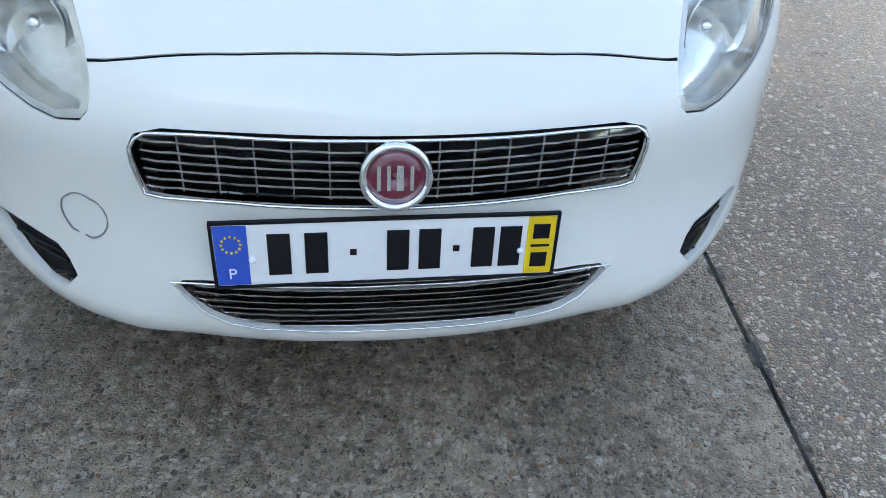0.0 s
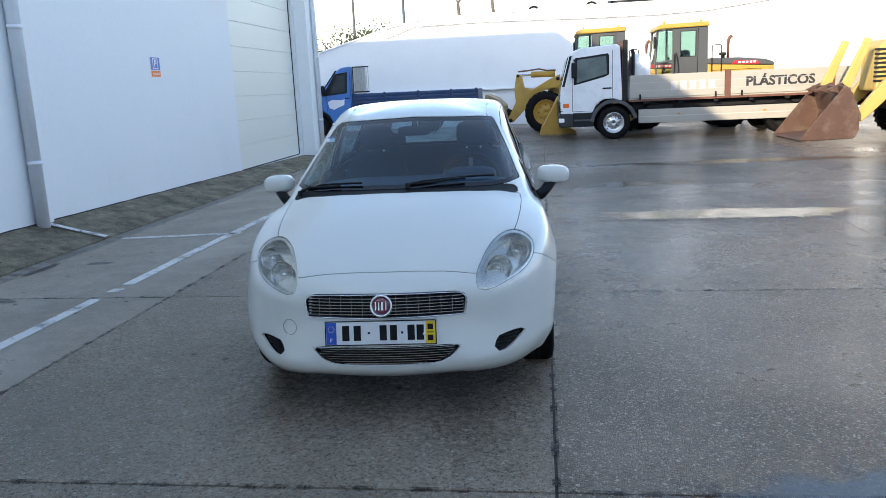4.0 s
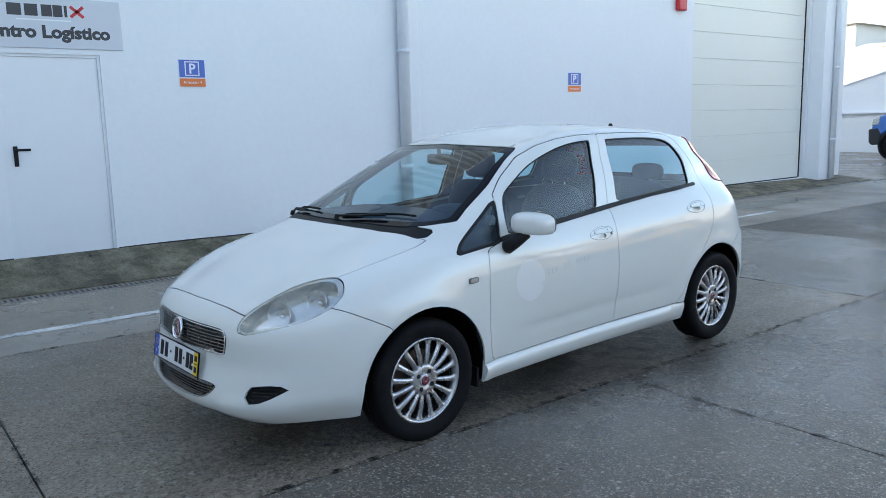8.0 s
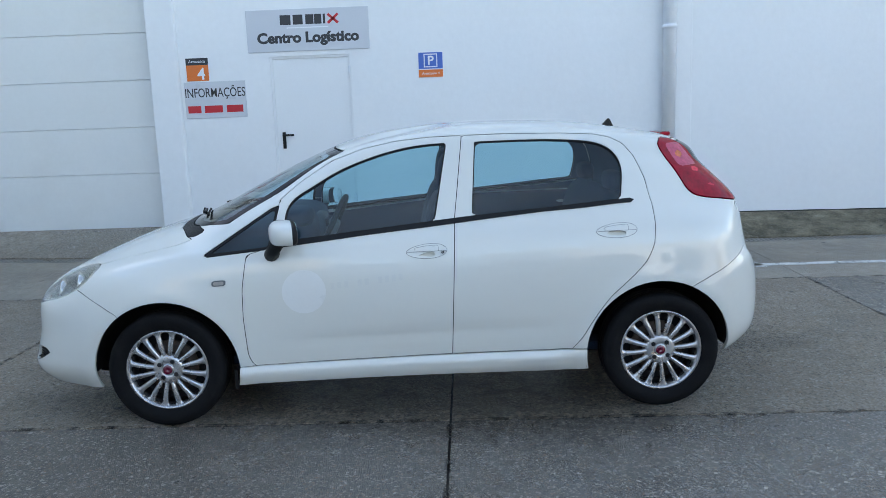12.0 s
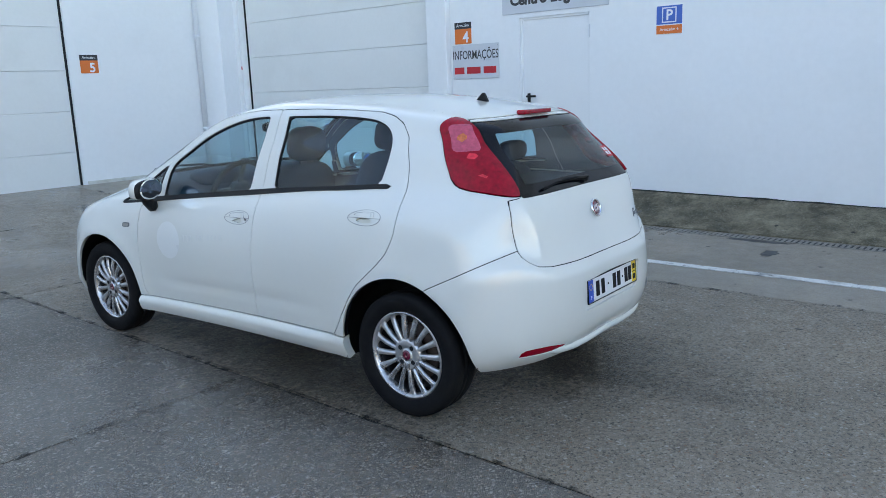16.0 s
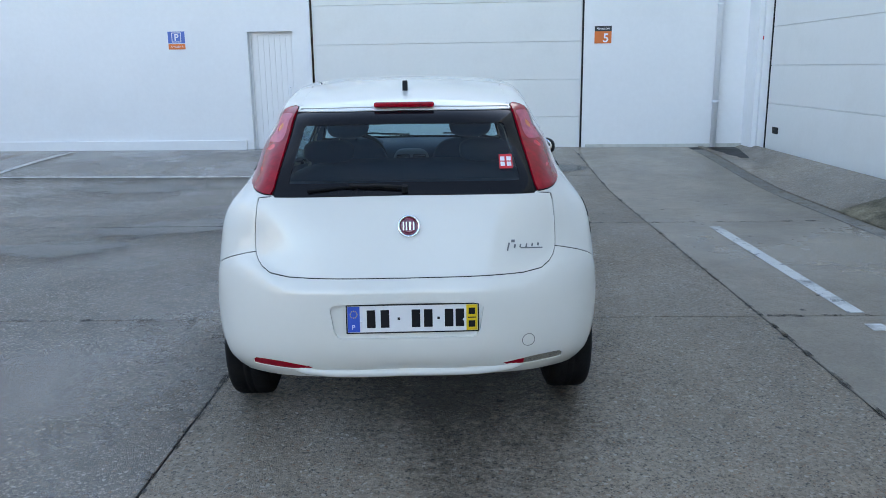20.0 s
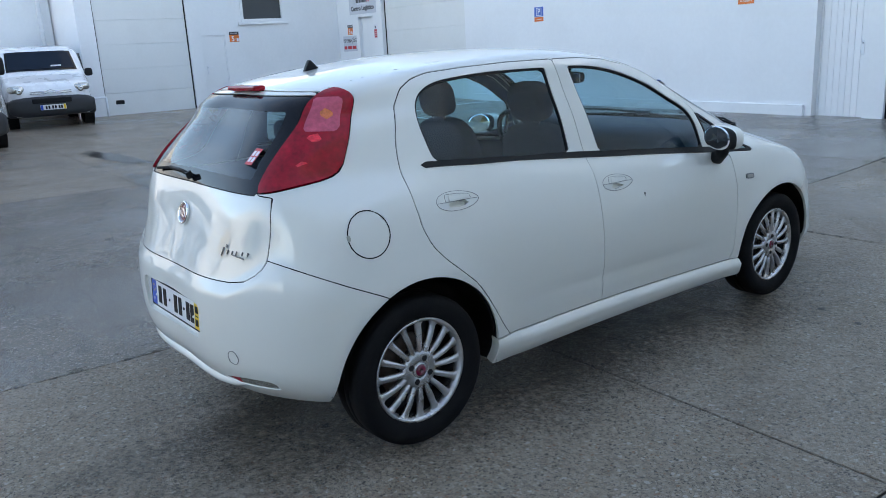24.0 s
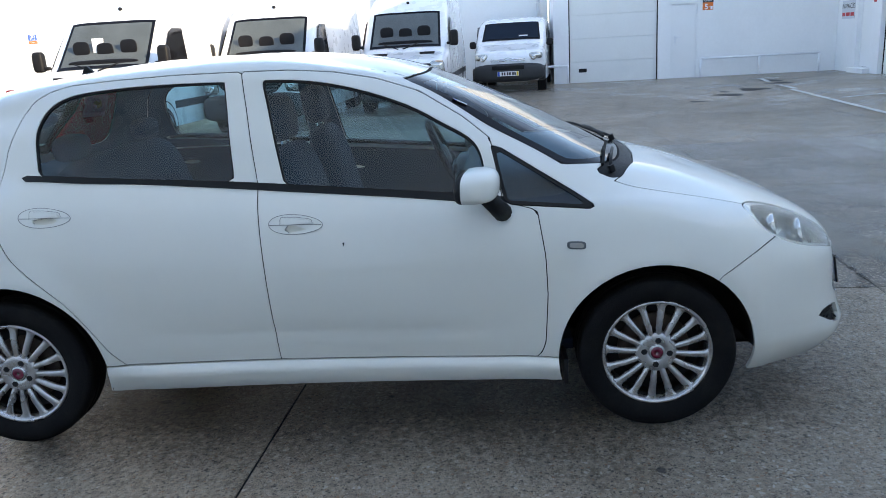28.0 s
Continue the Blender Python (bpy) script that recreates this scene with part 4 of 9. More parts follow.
# doors, glass, lamps on both sides
for flip in (False, True):
    s = -1 if flip else 1
    door1 = panel("front_door", skin, door_f_set, CAR_WHITE, car, flip=flip, thick=.012)
    door_driver = door_driver if flip else door1
    door2 = panel("rear_door", skin, door_r_set, CAR_WHITE, car, flip=flip, thick=.012)
    for d, w, f in ((door1, win_f, side(WIN_F, .004)), (door2, win_r, side(WIN_R, .004))):
        clear, seal = skin.cut(w, grown(f, -.007 if w is win_f else -.006))
        pane = panel("window_pane", skin, clear, CAR_GLASS, d, "dark tinted door glass", flip=flip, thick=0, lift=-.010)
        pane.visible_shadow = False
        panel("window_seal", skin, seal, BLACK_PLASTIC, d, "black rubber window seal", flip=flip, thick=.012, lift=-.004)
    for d, lo, hi in ((door1, -9, 1.482), (door2, 1.482, 9)):
        bit, _ = skin.cut(belt_set, lambda p, lo=lo, hi=hi: np.maximum(lo - p[:, 1], p[:, 1] - hi))
        panel("belt_moulding", skin, bit, BLACK_PLASTIC, d, "black belt line moulding", flip=flip, lift=.005, thick=.014)
    clear, seal = skin.cut(tri_set, grown(side(TRI, .008), -.012))
    q = panel("quarter_glass", skin, clear, CAR_GLASS, car, "small dark triangular pane", flip=flip, thick=0, lift=-.004)
    q.visible_shadow = False
    panel("window_seal", skin, seal, BLACK_PLASTIC, q, flip=flip, lift=.001)
    skirt = panel("side_skirt", skin, skirt_set, CAR_WHITE, car, "white sill skirt", flip=flip, lift=.024, thick=.045)
    for v in skirt.data.vertices:
        u = min(max((.300 + .0125 * (v.co.y - .5) - v.co.z) / .15, 0), 1)
        v.co.z = .318 - (.318 - v.co.z) * .89
        shelf = (smooth01(u / .20) * .030 - .022 * smooth01((u - .55) / .45)) * (1 - .7 * smooth01((v.co.y - 1.92) / .22))
        v.co.x += s * (shelf - .022)
    skirt.data.normals_split_custom_set([(0, 0, 0)] * len(skirt.data.loops))
    # headlamp: clear cover over a silver bowl in a grey housing
    lamp = panel("headlamp", skin, head_set, LAMP_INNER, car, "hazy clear headlamp unit", flip=flip, lift=-.055, thick=0, walls=False)
    cover = panel("lens", skin, head_set, CLEAR_LENS, lamp, "clear plastic headlamp cover", flip=flip, lift=0, thick=.0)
    cover.visible_shadow = False
    rim_f = front(HEAD, y1=-.2)
    _, rim = skin.cut(head_set, grown(rim_f, -.011))
    panel("lamp_rim", skin, rim, LAMP_INNER, lamp, "silvery grey lamp rim", flip=flip, lift=-.004, thick=.05)
    for (cx, cy, cz, r, mat) in ((.545, -.612, .672, .068, LAMP_SILVER), (.640, -.474, .728, .055, LAMP_SILVER)):
        bowl = lathe([(r, .0), (r * .93, -.016), (r * .75, -.04), (r * .4, -.06), (.004, -.064), (.004, -.06), (r * .38, -.056), (r * .72, -.036), (r * .9, -.014), (r * .97, .0)], 28)
        d = Vector((.30, -.92, .22)).normalized()
        bmesh.ops.transform(bowl, matrix=Matrix.Translation((cx * s, cy, cz)) @ Vector((d.x * s, d.y, d.z)).to_track_quat("X", "Z").to_matrix().to_4x4(), verts=bowl.verts)
        b = part("reflector", bowl, mat, lamp, "round silver reflector bowl", smooth=True)
        bulb = bmesh.new()
        bmesh.ops.create_uvsphere(bulb, u_segments=12, v_segments=8, radius=.014, matrix=Matrix.Translation((cx * s - d.x * s * .03, cy - d.y * .03, cz - d.z * .03)))
        part("bulb", bulb, CHROME, lamp, smooth=True)
    # tail lamp: red with a pink indicator field
    pink, red = skin.cut(tail_set, lambda p: sdf([(2.592, 1.328), (2.68, 1.33), (2.765, 1.215), (2.655, 1.21)], p[:, 1:3]))
    hot, red = skin.cut(red, lambda p: sdf([(2.722, 1.208), (2.770, 1.203), (2.764, 1.180), (2.722, 1.182)], p[:, 1:3]))
    low_hot, red = skin.cut(red, lambda p: sdf([(2.800, 1.122), (2.846, 1.120), (2.842, 1.096), (2.800, 1.096)], p[:, 1:3]))
    tail = panel("tail_lamp", skin, red, RED_LENS, car, "tall red tail lamp", flip=flip, lift=.006, thick=.03)
    amber, pink = skin.cut(pink, lambda p: np.hypot(p[:, 1] - 2.668, p[:, 2] - 1.272) - .021)
    panel("indicator_bulb", skin, amber, AMBER_RED, tail, "orange bulb behind the pink lens", flip=flip, lift=.005, thick=.03)
    panel("indicator_lens", skin, pink, PINK_LENS, tail, "paler pink indicator field", flip=flip, lift=.0065, thick=.03)
    for bright in (hot, low_hot):
        panel("lit_reflector", skin, bright, HOT_RED, tail, "brighter red reflector square", flip=flip, lift=.005, thick=.03)
    # fog recess insert with ribs
    fog = panel("fog_grille", skin, fog_hole, BLACK_PLASTIC, car, "black ribbed fog lamp blank", flip=flip, lift=-.022, thick=.0, walls=False)
    for z in (.322, .337, .352, .367, .381):
        reach = [x for x in np.linspace(.42, .75, 34) if sdf(FOG_HOLE, np.array([(x, z)]))[0] < -.009]
        if len(reach) > 3:
            part("rib", tube([(x * s, nose_y(x, z) + .016, z) for x in reach[::3]], .0035, 6), BLACK_PLASTIC, fog, smooth=True)
    # dark liner behind the arch
    for yc, zc, rr, low, high in ((-.005, .292, .372, -12, 181), (2.497, .297, .375, -2, 192)):
        bm = bmesh.new()
        prev = None
        for k in range(25):
            a = math.radians(low + k * (high - low) / 24)
            row = [bm.verts.new((x * s, yc + rr * math.cos(a) * g, zc + rr * math.sin(a) * g)) for x, g in ((.845, .995), (.82, 1.0), (.60, 1.0), (.52, .9), (.50, .0))]
            if prev:
                for i in range(4):
                    bm.faces.new((prev[i], prev[i + 1], row[i + 1], row[i]))
            prev = row
        for v in bm.verts:
            v.co.x = s * min(abs(v.co.x), .812, flank_x(v.co.y, max(v.co.z, .30)) - .012)
        bmesh.ops.recalc_face_normals(bm, faces=bm.faces)
        part("wheel_arch_liner", bm, BLACK_PLASTIC, car, smooth=True)

# tailgate
spoiler_set, gate_set = skin.cut(gate_set, lambda p: 1.2 - p[:, 2])
panel("spoiler", skin, spoiler_set, CAR_WHITE, car, "white roof spoiler edge", both=True, thick=.012)
gate = panel("tailgate", skin, gate_set, CAR_WHITE, car, "white tailgate with badge", both=True, thick=.012)

# underside and inner lining
bm = slab(-.60, .60, -.45, 2.72, .235, .30, .03)
part("underbody", bm, DARK_STEEL, car)
# unseen floor panels, added to keep light from leaking in under the car
part("floor_pan", slab(-.735, .735, .42, 2.08, .225, .262, .02), DARK_STEEL, car)
part("front_undertray", slab(-.44, .44, -.68, -.40, .215, .235, .01), BLACK_PLASTIC, car)
part("rear_undertray", slab(-.50, .50, 2.66, 2.95, .30, .32, .01), BLACK_PLASTIC, car)
bm = bmesh.new()
rod(bm, (.30, 2.35, .235), (.30, 2.80, .27), .06, seg=16)
part("silencer", bm, GREY_STEEL, car, "grey exhaust silencer", smooth=True)
inner_lower, _ = skin.cut(S + door_f_set + door_r_set, lambda p: np.maximum(p[:, 2] - 1.0, np.maximum(.35 - p[:, 1], p[:, 1] - 2.9)))
for flip in (False, True):
    panel("door_lining", skin, inner_lower, CABIN_TRIM, car, "dark cabin side lining", flip=flip, lift=-.035, walls=False)
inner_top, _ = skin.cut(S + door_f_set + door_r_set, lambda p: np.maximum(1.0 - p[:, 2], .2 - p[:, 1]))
panel("headlining", skin, inner_top, HEADLINER, car, "pale grey roof lining and pillars, coloured dark for the dim cabin", both=True, lift=-.022, walls=False)

# grille with chrome frame, crossbars and uprights
def grille(name, label, hole, outline, rows, cols, z0, z1, half):
    g = panel(name, skin, hole, BLACK_PLASTIC, car, label, both=True, lift=-.06, walls=False)
    frame_pts = []
    for (x0, za), (x1, zb) in zip(outline, outline[1:] + outline[:1]):
        n = max(1, int(abs(x1 - x0) / .04))
        frame_pts += [(x0 + (x1 - x0) * k / n, za + (zb - za) * k / n) for k in range(n)]
    pts = [(x, nose_y(x, z) - .003, z) for x, z in frame_pts]
    part("grille_frame", tube(pts + [pts[0]], .0028 if rows < 7 else .0015, 6), CHROME, g, "thin bright frame", smooth=True)
    xs = np.linspace(-half, half, 33)
    bar = .0019 if rows < 7 else .0012
    for k in range(rows):
        z = z0 + (z1 - z0) * (k + 1) / (rows + 1)
        reach = [x for x in xs if sdf(outline, np.array([(x, z)]))[0] < -.004]
        if len(reach) < 2:
            continue
        bm = bmesh.new()
        prev = None
        for x in reach:
            y = nose_y(x, z)
            row = [bm.verts.new((x, y + a, z + b)) for a, b in ((.003, bar), (.003, -bar), (.024, -bar * 1.25), (.024, bar * 1.25))]
            if prev:
                for i in range(4):
                    bm.faces.new((prev[i], prev[(i + 1) % 4], row[(i + 1) % 4], row[i]))
            prev = row
        bmesh.ops.recalc_face_normals(bm, faces=bm.faces)
        part("crossbar", bm, CHROME, g)
    for x in np.linspace(-half, half, cols + 2)[1:-1]:
        zs = [z for z in np.linspace(z0, z1, 15) if sdf(outline, np.array([(x, z)]))[0] < -.003]
        if len(zs) > 1:
            bm = bmesh.new()
            rod(bm, (x, nose_y(x, zs[0]) + .008, zs[0]), (x, nose_y(x, zs[-1]) + .008, zs[-1]), .0016, seg=6)
            part("upright", bm, GREY_BAR, g)
    return g


GREY_BAR = material("dull_silver_bar", (0.16, 0.16, 0.165), 0.4, metal=0.6)
grille("upper_grille", "black grille with a grid of chrome bars", grille_hole, GRILLE, 6, 13, .503, .607, .372)
grille("lower_grille", "low black grille with thin bars", low_hole, LOW_GRILLE, 7, 0, .283, .368, .345)


def round_badge(m, r, parent):
    """A domed round badge: chrome ring, deep red face, four pale upright strokes."""
    ring = lathe([(r, 0), (r, .008), (r * .93, .013), (r * .80, .010), (r * .78, .004), (r * .78, 0)], 36, m)
    b = part("badge", ring, CHROME, parent, "round chrome badge with a deep red face", smooth=True)
    face = lathe([(.001, 0), (.001, .009), (r * .5, .0085), (r * .79, .006), (r * .79, 0)], 36, m)
    part("badge_face", face, BADGE_RED, b, smooth=True)
    for k, w in ((-.47, .05), (-.20, .05), (.10, .09), (.42, .05)):
        bm = slab(.0, .0108, (k - w) * r, (k + w) * r, -.36 * r, .36 * r, 0, m)
        part("badge_stroke", bm, CHROME, b)


def number_plate(m, parent):
    """A white plate with blue and yellow ends; the characters are plain bars. x along it, y up, z out."""
    p = part("number_plate", plate_box(.52, .11, .006, m, .003), PLATE_WHITE, parent, "white number plate with blue and yellow ends")
    edge = merge(plate_box(.528, .004, .008, m @ Matrix.Translation((0, .056, 0))), plate_box(.528, .004, .008, m @ Matrix.Translation((0, -.056, 0))), plate_box(.004, .108, .008, m @ Matrix.Translation((-.262, 0, 0))), plate_box(.004, .108, .008, m @ Matrix.Translation((.262, 0, 0))))
    part("plate_frame", edge, INK, p, "thin black frame")
    part("blue_band", plate_box(.048, .104, .0072, m @ Matrix.Translation((-.234, 0, 0))), PLATE_BLUE, p)
    part("yellow_band", plate_box(.044, .104, .0072, m @ Matrix.Translation((.236, 0, 0))), PLATE_YELLOW, p)
    for x in (-.165, -.110, .013, .062, .145, .188):
        part("character_bar", plate_box(.034, .072, .0082, m @ Matrix.Translation((x, 0, 0)), .001), INK, p)
    for x in (-.055, .103):
        part("dot", plate_box(.010, .010, .0082, m @ Matrix.Translation((x, .0, 0))), INK, p)
    for y in (.026, -.026):
        part("character_bar", plate_box(.026, .026, .0084, m @ Matrix.Translation((.236, y, 0))), INK, p)
    part("dash", plate_box(.030, .004, .0084, m @ Matrix.Translation((.236, 0, 0))), INK, p)
    lettering("P", .026, SIGN_WHITE, m @ Matrix.Translation((-.242, -.040, .0072)), p, depth=.0008)
    bm = bmesh.new()
    for k in range(12):
        a = k * math.pi / 6
        bmesh.ops.create_cone(bm, cap_ends=True, segments=5, radius1=.0022, radius2=.0022, depth=.001, matrix=m @ Matrix.Translation((-.234 + .014 * math.cos(a), .02 + .014 * math.sin(a), .0077)))
    part("star_ring", bm, PLATE_YELLOW, p)
    for x in (-.205, .205):
        bm = bmesh.new()
        bmesh.ops.create_uvsphere(bm, u_segments=10, v_segments=6, radius=.006, matrix=m @ Matrix.Translation((x, -.008, .007)))
        part("screw_cap", bm, SIGN_WHITE, p, smooth=True)
    return p


round_badge(Matrix.Translation((-.012, nose_y(0, .56) - .004, .562)) @ Matrix.Rotation(radians(-90), 4, "Z") @ Matrix.Rotation(radians(-12), 4, "Y"), .054, car)
round_badge(Matrix.Translation((-.014, tail_y(0, .90) + .002, .902)) @ Matrix.Rotation(radians(90), 4, "Z") @ Matrix.Rotation(radians(-17), 4, "Y"), .046, gate)
number_plate(on_wall((-.02, -.866, .437), (1, 0, 0), (0, -1, 0)) @ Matrix.Rotation(radians(-9), 4, "X"), car)
number_plate(on_wall((-.022, tail_y(0, .55) - .010, .547), (-1, 0, 0), (0, 1, 0)) @ Matrix.Rotation(radians(-4), 4, "X"), car)

# script badge on the tailgate: a slanted run of plain strokes
script = None
for k, (x, w, h) in enumerate(((-.41, .012, .034), (-.437, .014, .016), (-.46, .012, .014), (-.485, .012, .016), (-.51, .012, .014), (-.535, .014, .012))):
    m = on_wall((x, tail_y(x, .815) + .001, .815), (-1, 0, 0), (0, 1, 0)) @ Matrix.Rotation(radians(-20), 4, "X") @ Matrix.Rotation(radians(-14), 4, "Z")
    part("script_stroke", plate_box(w * .5, h, .004, m, .001), GREY_BAR, gate)
m = on_wall((-.475, tail_y(-.475, .806) + .001, .806), (-1, 0, 0), (0, 1, 0)) @ Matrix.Rotation(radians(-20), 4, "X")
part("script_line", plate_box(.15, .005, .004, m, .001), GREY_BAR, gate)
m = on_wall((-.43, tail_y(-.43, .836) + .001, .836), (-1, 0, 0), (0, 1, 0)) @ Matrix.Rotation(radians(-20), 4, "X")
part("script_dot", plate_box(.014, .011, .004, m, .001), GREY_BAR, gate)

RUSTY_STEEL = material("rusty_brake_steel", (0.085, 0.055, 0.042), 0.6, metal=0.3, vary=0.3, scale=20)
# wheels: tyre, rim with sixteen spokes, bolts, cap, brake disc
def make_wheel(at, s, spin):
    w = new("wheel")
    w.empty_display_size = .1
    w.parent = car
    w.matrix_basis = at
    w["label"] = "fifteen-inch wheel with a silver many-spoked rim"
    R = WHEEL_R
    tyre = lathe([(.198, .062), (.215, .078), (.252, .090), (.282, .088), (R - .004, .074), (R, .055), (R, .02), (R - .004, .018), (R - .004, .012), (R, .010), (R, -.010), (R - .004, -.012), (R - .004, -.018), (R, -.02), (R, -.055), (R - .006, -.076), (.26, -.09), (.215, -.078), (.200, -.06)], 48)
    t = part("tyre", tyre, RUBBER, w, "black road tyre", smooth=True)
    rim = lathe([(.207, .064), (.209, .072), (.203, .076), (.195, .070), (.189, .050), (.187, .040), (.197, .040), (.199, .05)], 48)
    r = part("rim", rim, ALLOY, w, "silver painted alloy rim with rust stains", smooth=True)
    # inner barrel coloured dark to stand for the shade behind the spokes
    part("barrel", lathe([(.188, .040), (.183, .02), (.182, -.06), (.200, -.066), (.204, -.06), (.196, .02), (.199, .040)], 48), DARK_STEEL, r, "inner barrel of the rim, its shade put into the colour", smooth=True)
    for k in range(16):
        a = 2 * math.pi * k / 16
        bm = bmesh.new()
        prev = None
        for q, (rad, h, wd, dp) in enumerate(((.055, .058, .0098, .022), (.080, .065, .0112, .022), (.125, .068, .0132, .020), (.155, .065, .0142, .018), (.172, .062, .0152, .016), (.182, .061, .0175, .014), (.188, .061, .024, .012), (.199, .061, .035, .012))):
            row = [bm.verts.new((x, rad, y)) for x, y in ((h, -wd * .7), (h + .003, 0), (h, wd * .7), (h - dp * .5, wd), (h - dp, wd * .8), (h - dp, -wd * .8), (h - dp * .5, -wd))]
            if prev:
                for i in range(7):
                    bm.faces.new((prev[i], prev[(i + 1) % 7], row[(i + 1) % 7], row[i]))
            prev = row
        bmesh.ops.recalc_face_normals(bm, faces=bm.faces)
        bmesh.ops.rotate(bm, cent=(0, 0, 0), matrix=Matrix.Rotation(a, 3, "X"), verts=bm.verts)
        part("spoke", bm, ALLOY, r, smooth=True)
    hub = lathe([(.001, .060), (.026, .060), (.030, .064), (.046, .068), (.066, .067), (.076, .062), (.080, .050), (.080, .02), (.001, .02)], 32)
    part("hub", hub, ALLOY, r, smooth=True)
    cap = lathe([(.001, .070), (.026, .069), (.031, .066), (.032, .055), (.001, .055)], 24)
    cc = part("centre_cap", cap, ALLOY, r, "small silver centre cap", smooth=True)
    part("cap_badge", lathe([(.001, .0725), (.022, .072), (.025, .068), (.001, .068)], 20), BADGE_RED, cc, "deep red badge disc", smooth=True)
    for k in range(4):
        a = math.pi / 4 + k * math.pi / 2
        bm = bmesh.new()
        rod(bm, (.040, .048 * math.cos(a), .048 * math.sin(a)), (.0690, .048 * math.cos(a), .048 * math.sin(a)), .0125, seg=6)
        part("wheel_bolt", bm, DARK_STEEL, r)
    disc = lathe([(.03, .0), (.135, .0), (.137, -.01), (.03, -.012)], 32)
    part("brake_disc", disc, RUSTY_STEEL, w, smooth=True)
    back = lathe([(.001, -.03), (.19, -.03), (.19, -.035), (.001, -.035)], 24)
    part("drum_back", back, DARK_STEEL, w)
    return w


for x, y, s, spin in ((.735, 0, 1, 12), (-.735, 0, -1, 40), (.735, 2.51, 1, 5), (-.735, 2.51, -1, 20)):
    make_wheel(pose(x, y, WHEEL_R, 0, 0, 0 if s > 0 else 180) @ Matrix.Rotation(radians(spin), 4, "X"), s, spin)

# ---- mirrors, handles, wipers and other fittings of the car ----
def egg(cx, cy, cz, rx, ry, rz, power=2.6, seg=24, rings=14):
    """A rounded box with soft corners."""
    bm = bmesh.new()

    def sg(v, p):
        return math.copysign(abs(v) ** (2 / p), v)
    rows = []
    for j in range(rings + 1):
        b = -math.pi / 2 + math.pi * j / rings
        rows.append([bm.verts.new((cx + rx * sg(math.cos(b), power) * sg(math.cos(2 * math.pi * i / seg), power), cy + ry * sg(math.cos(b), power) * sg(math.sin(2 * math.pi * i / seg), power), cz + rz * sg(math.sin(b), power))) for i in range(seg)])
    for a, b in zip(rows, rows[1:]):
        for i in range(seg):
            bm.faces.new((a[i], a[(i + 1) % seg], b[(i + 1) % seg], b[i]))
    bmesh.ops.remove_doubles(bm, verts=bm.verts, dist=1e-5)
    bmesh.ops.recalc_face_normals(bm, faces=bm.faces)
    return bm


def oval(a, b, n=20, lean=0.0):
    return [(a * math.cos(2 * math.pi * k / n), b * math.sin(2 * math.pi * k / n) + lean * a * math.cos(2 * math.pi * k / n)) for k in range(n)]


def boxy(a, b, n=20):
    """A rounded rectangle that leans a little."""
    return [(a * math.copysign(abs(math.cos(2 * math.pi * k / n)) ** .5, math.cos(2 * math.pi * k / n)), b * math.copysign(abs(math.sin(2 * math.pi * k / n)) ** .5, math.sin(2 * math.pi * k / n)) + .05 * a * math.cos(2 * math.pi * k / n)) for k in range(n)]


def teardrop(a, b, n=32):
    """A handle's outline: blunt towards the rear, narrower towards the front."""
    out = []
    for k in range(n):
        q = 2 * math.pi * k / n
        u = math.cos(q)
        out.append((a * u, b * math.sin(q) * (.86 + .14 * u) * 1.08 + .004 * u))
    return out


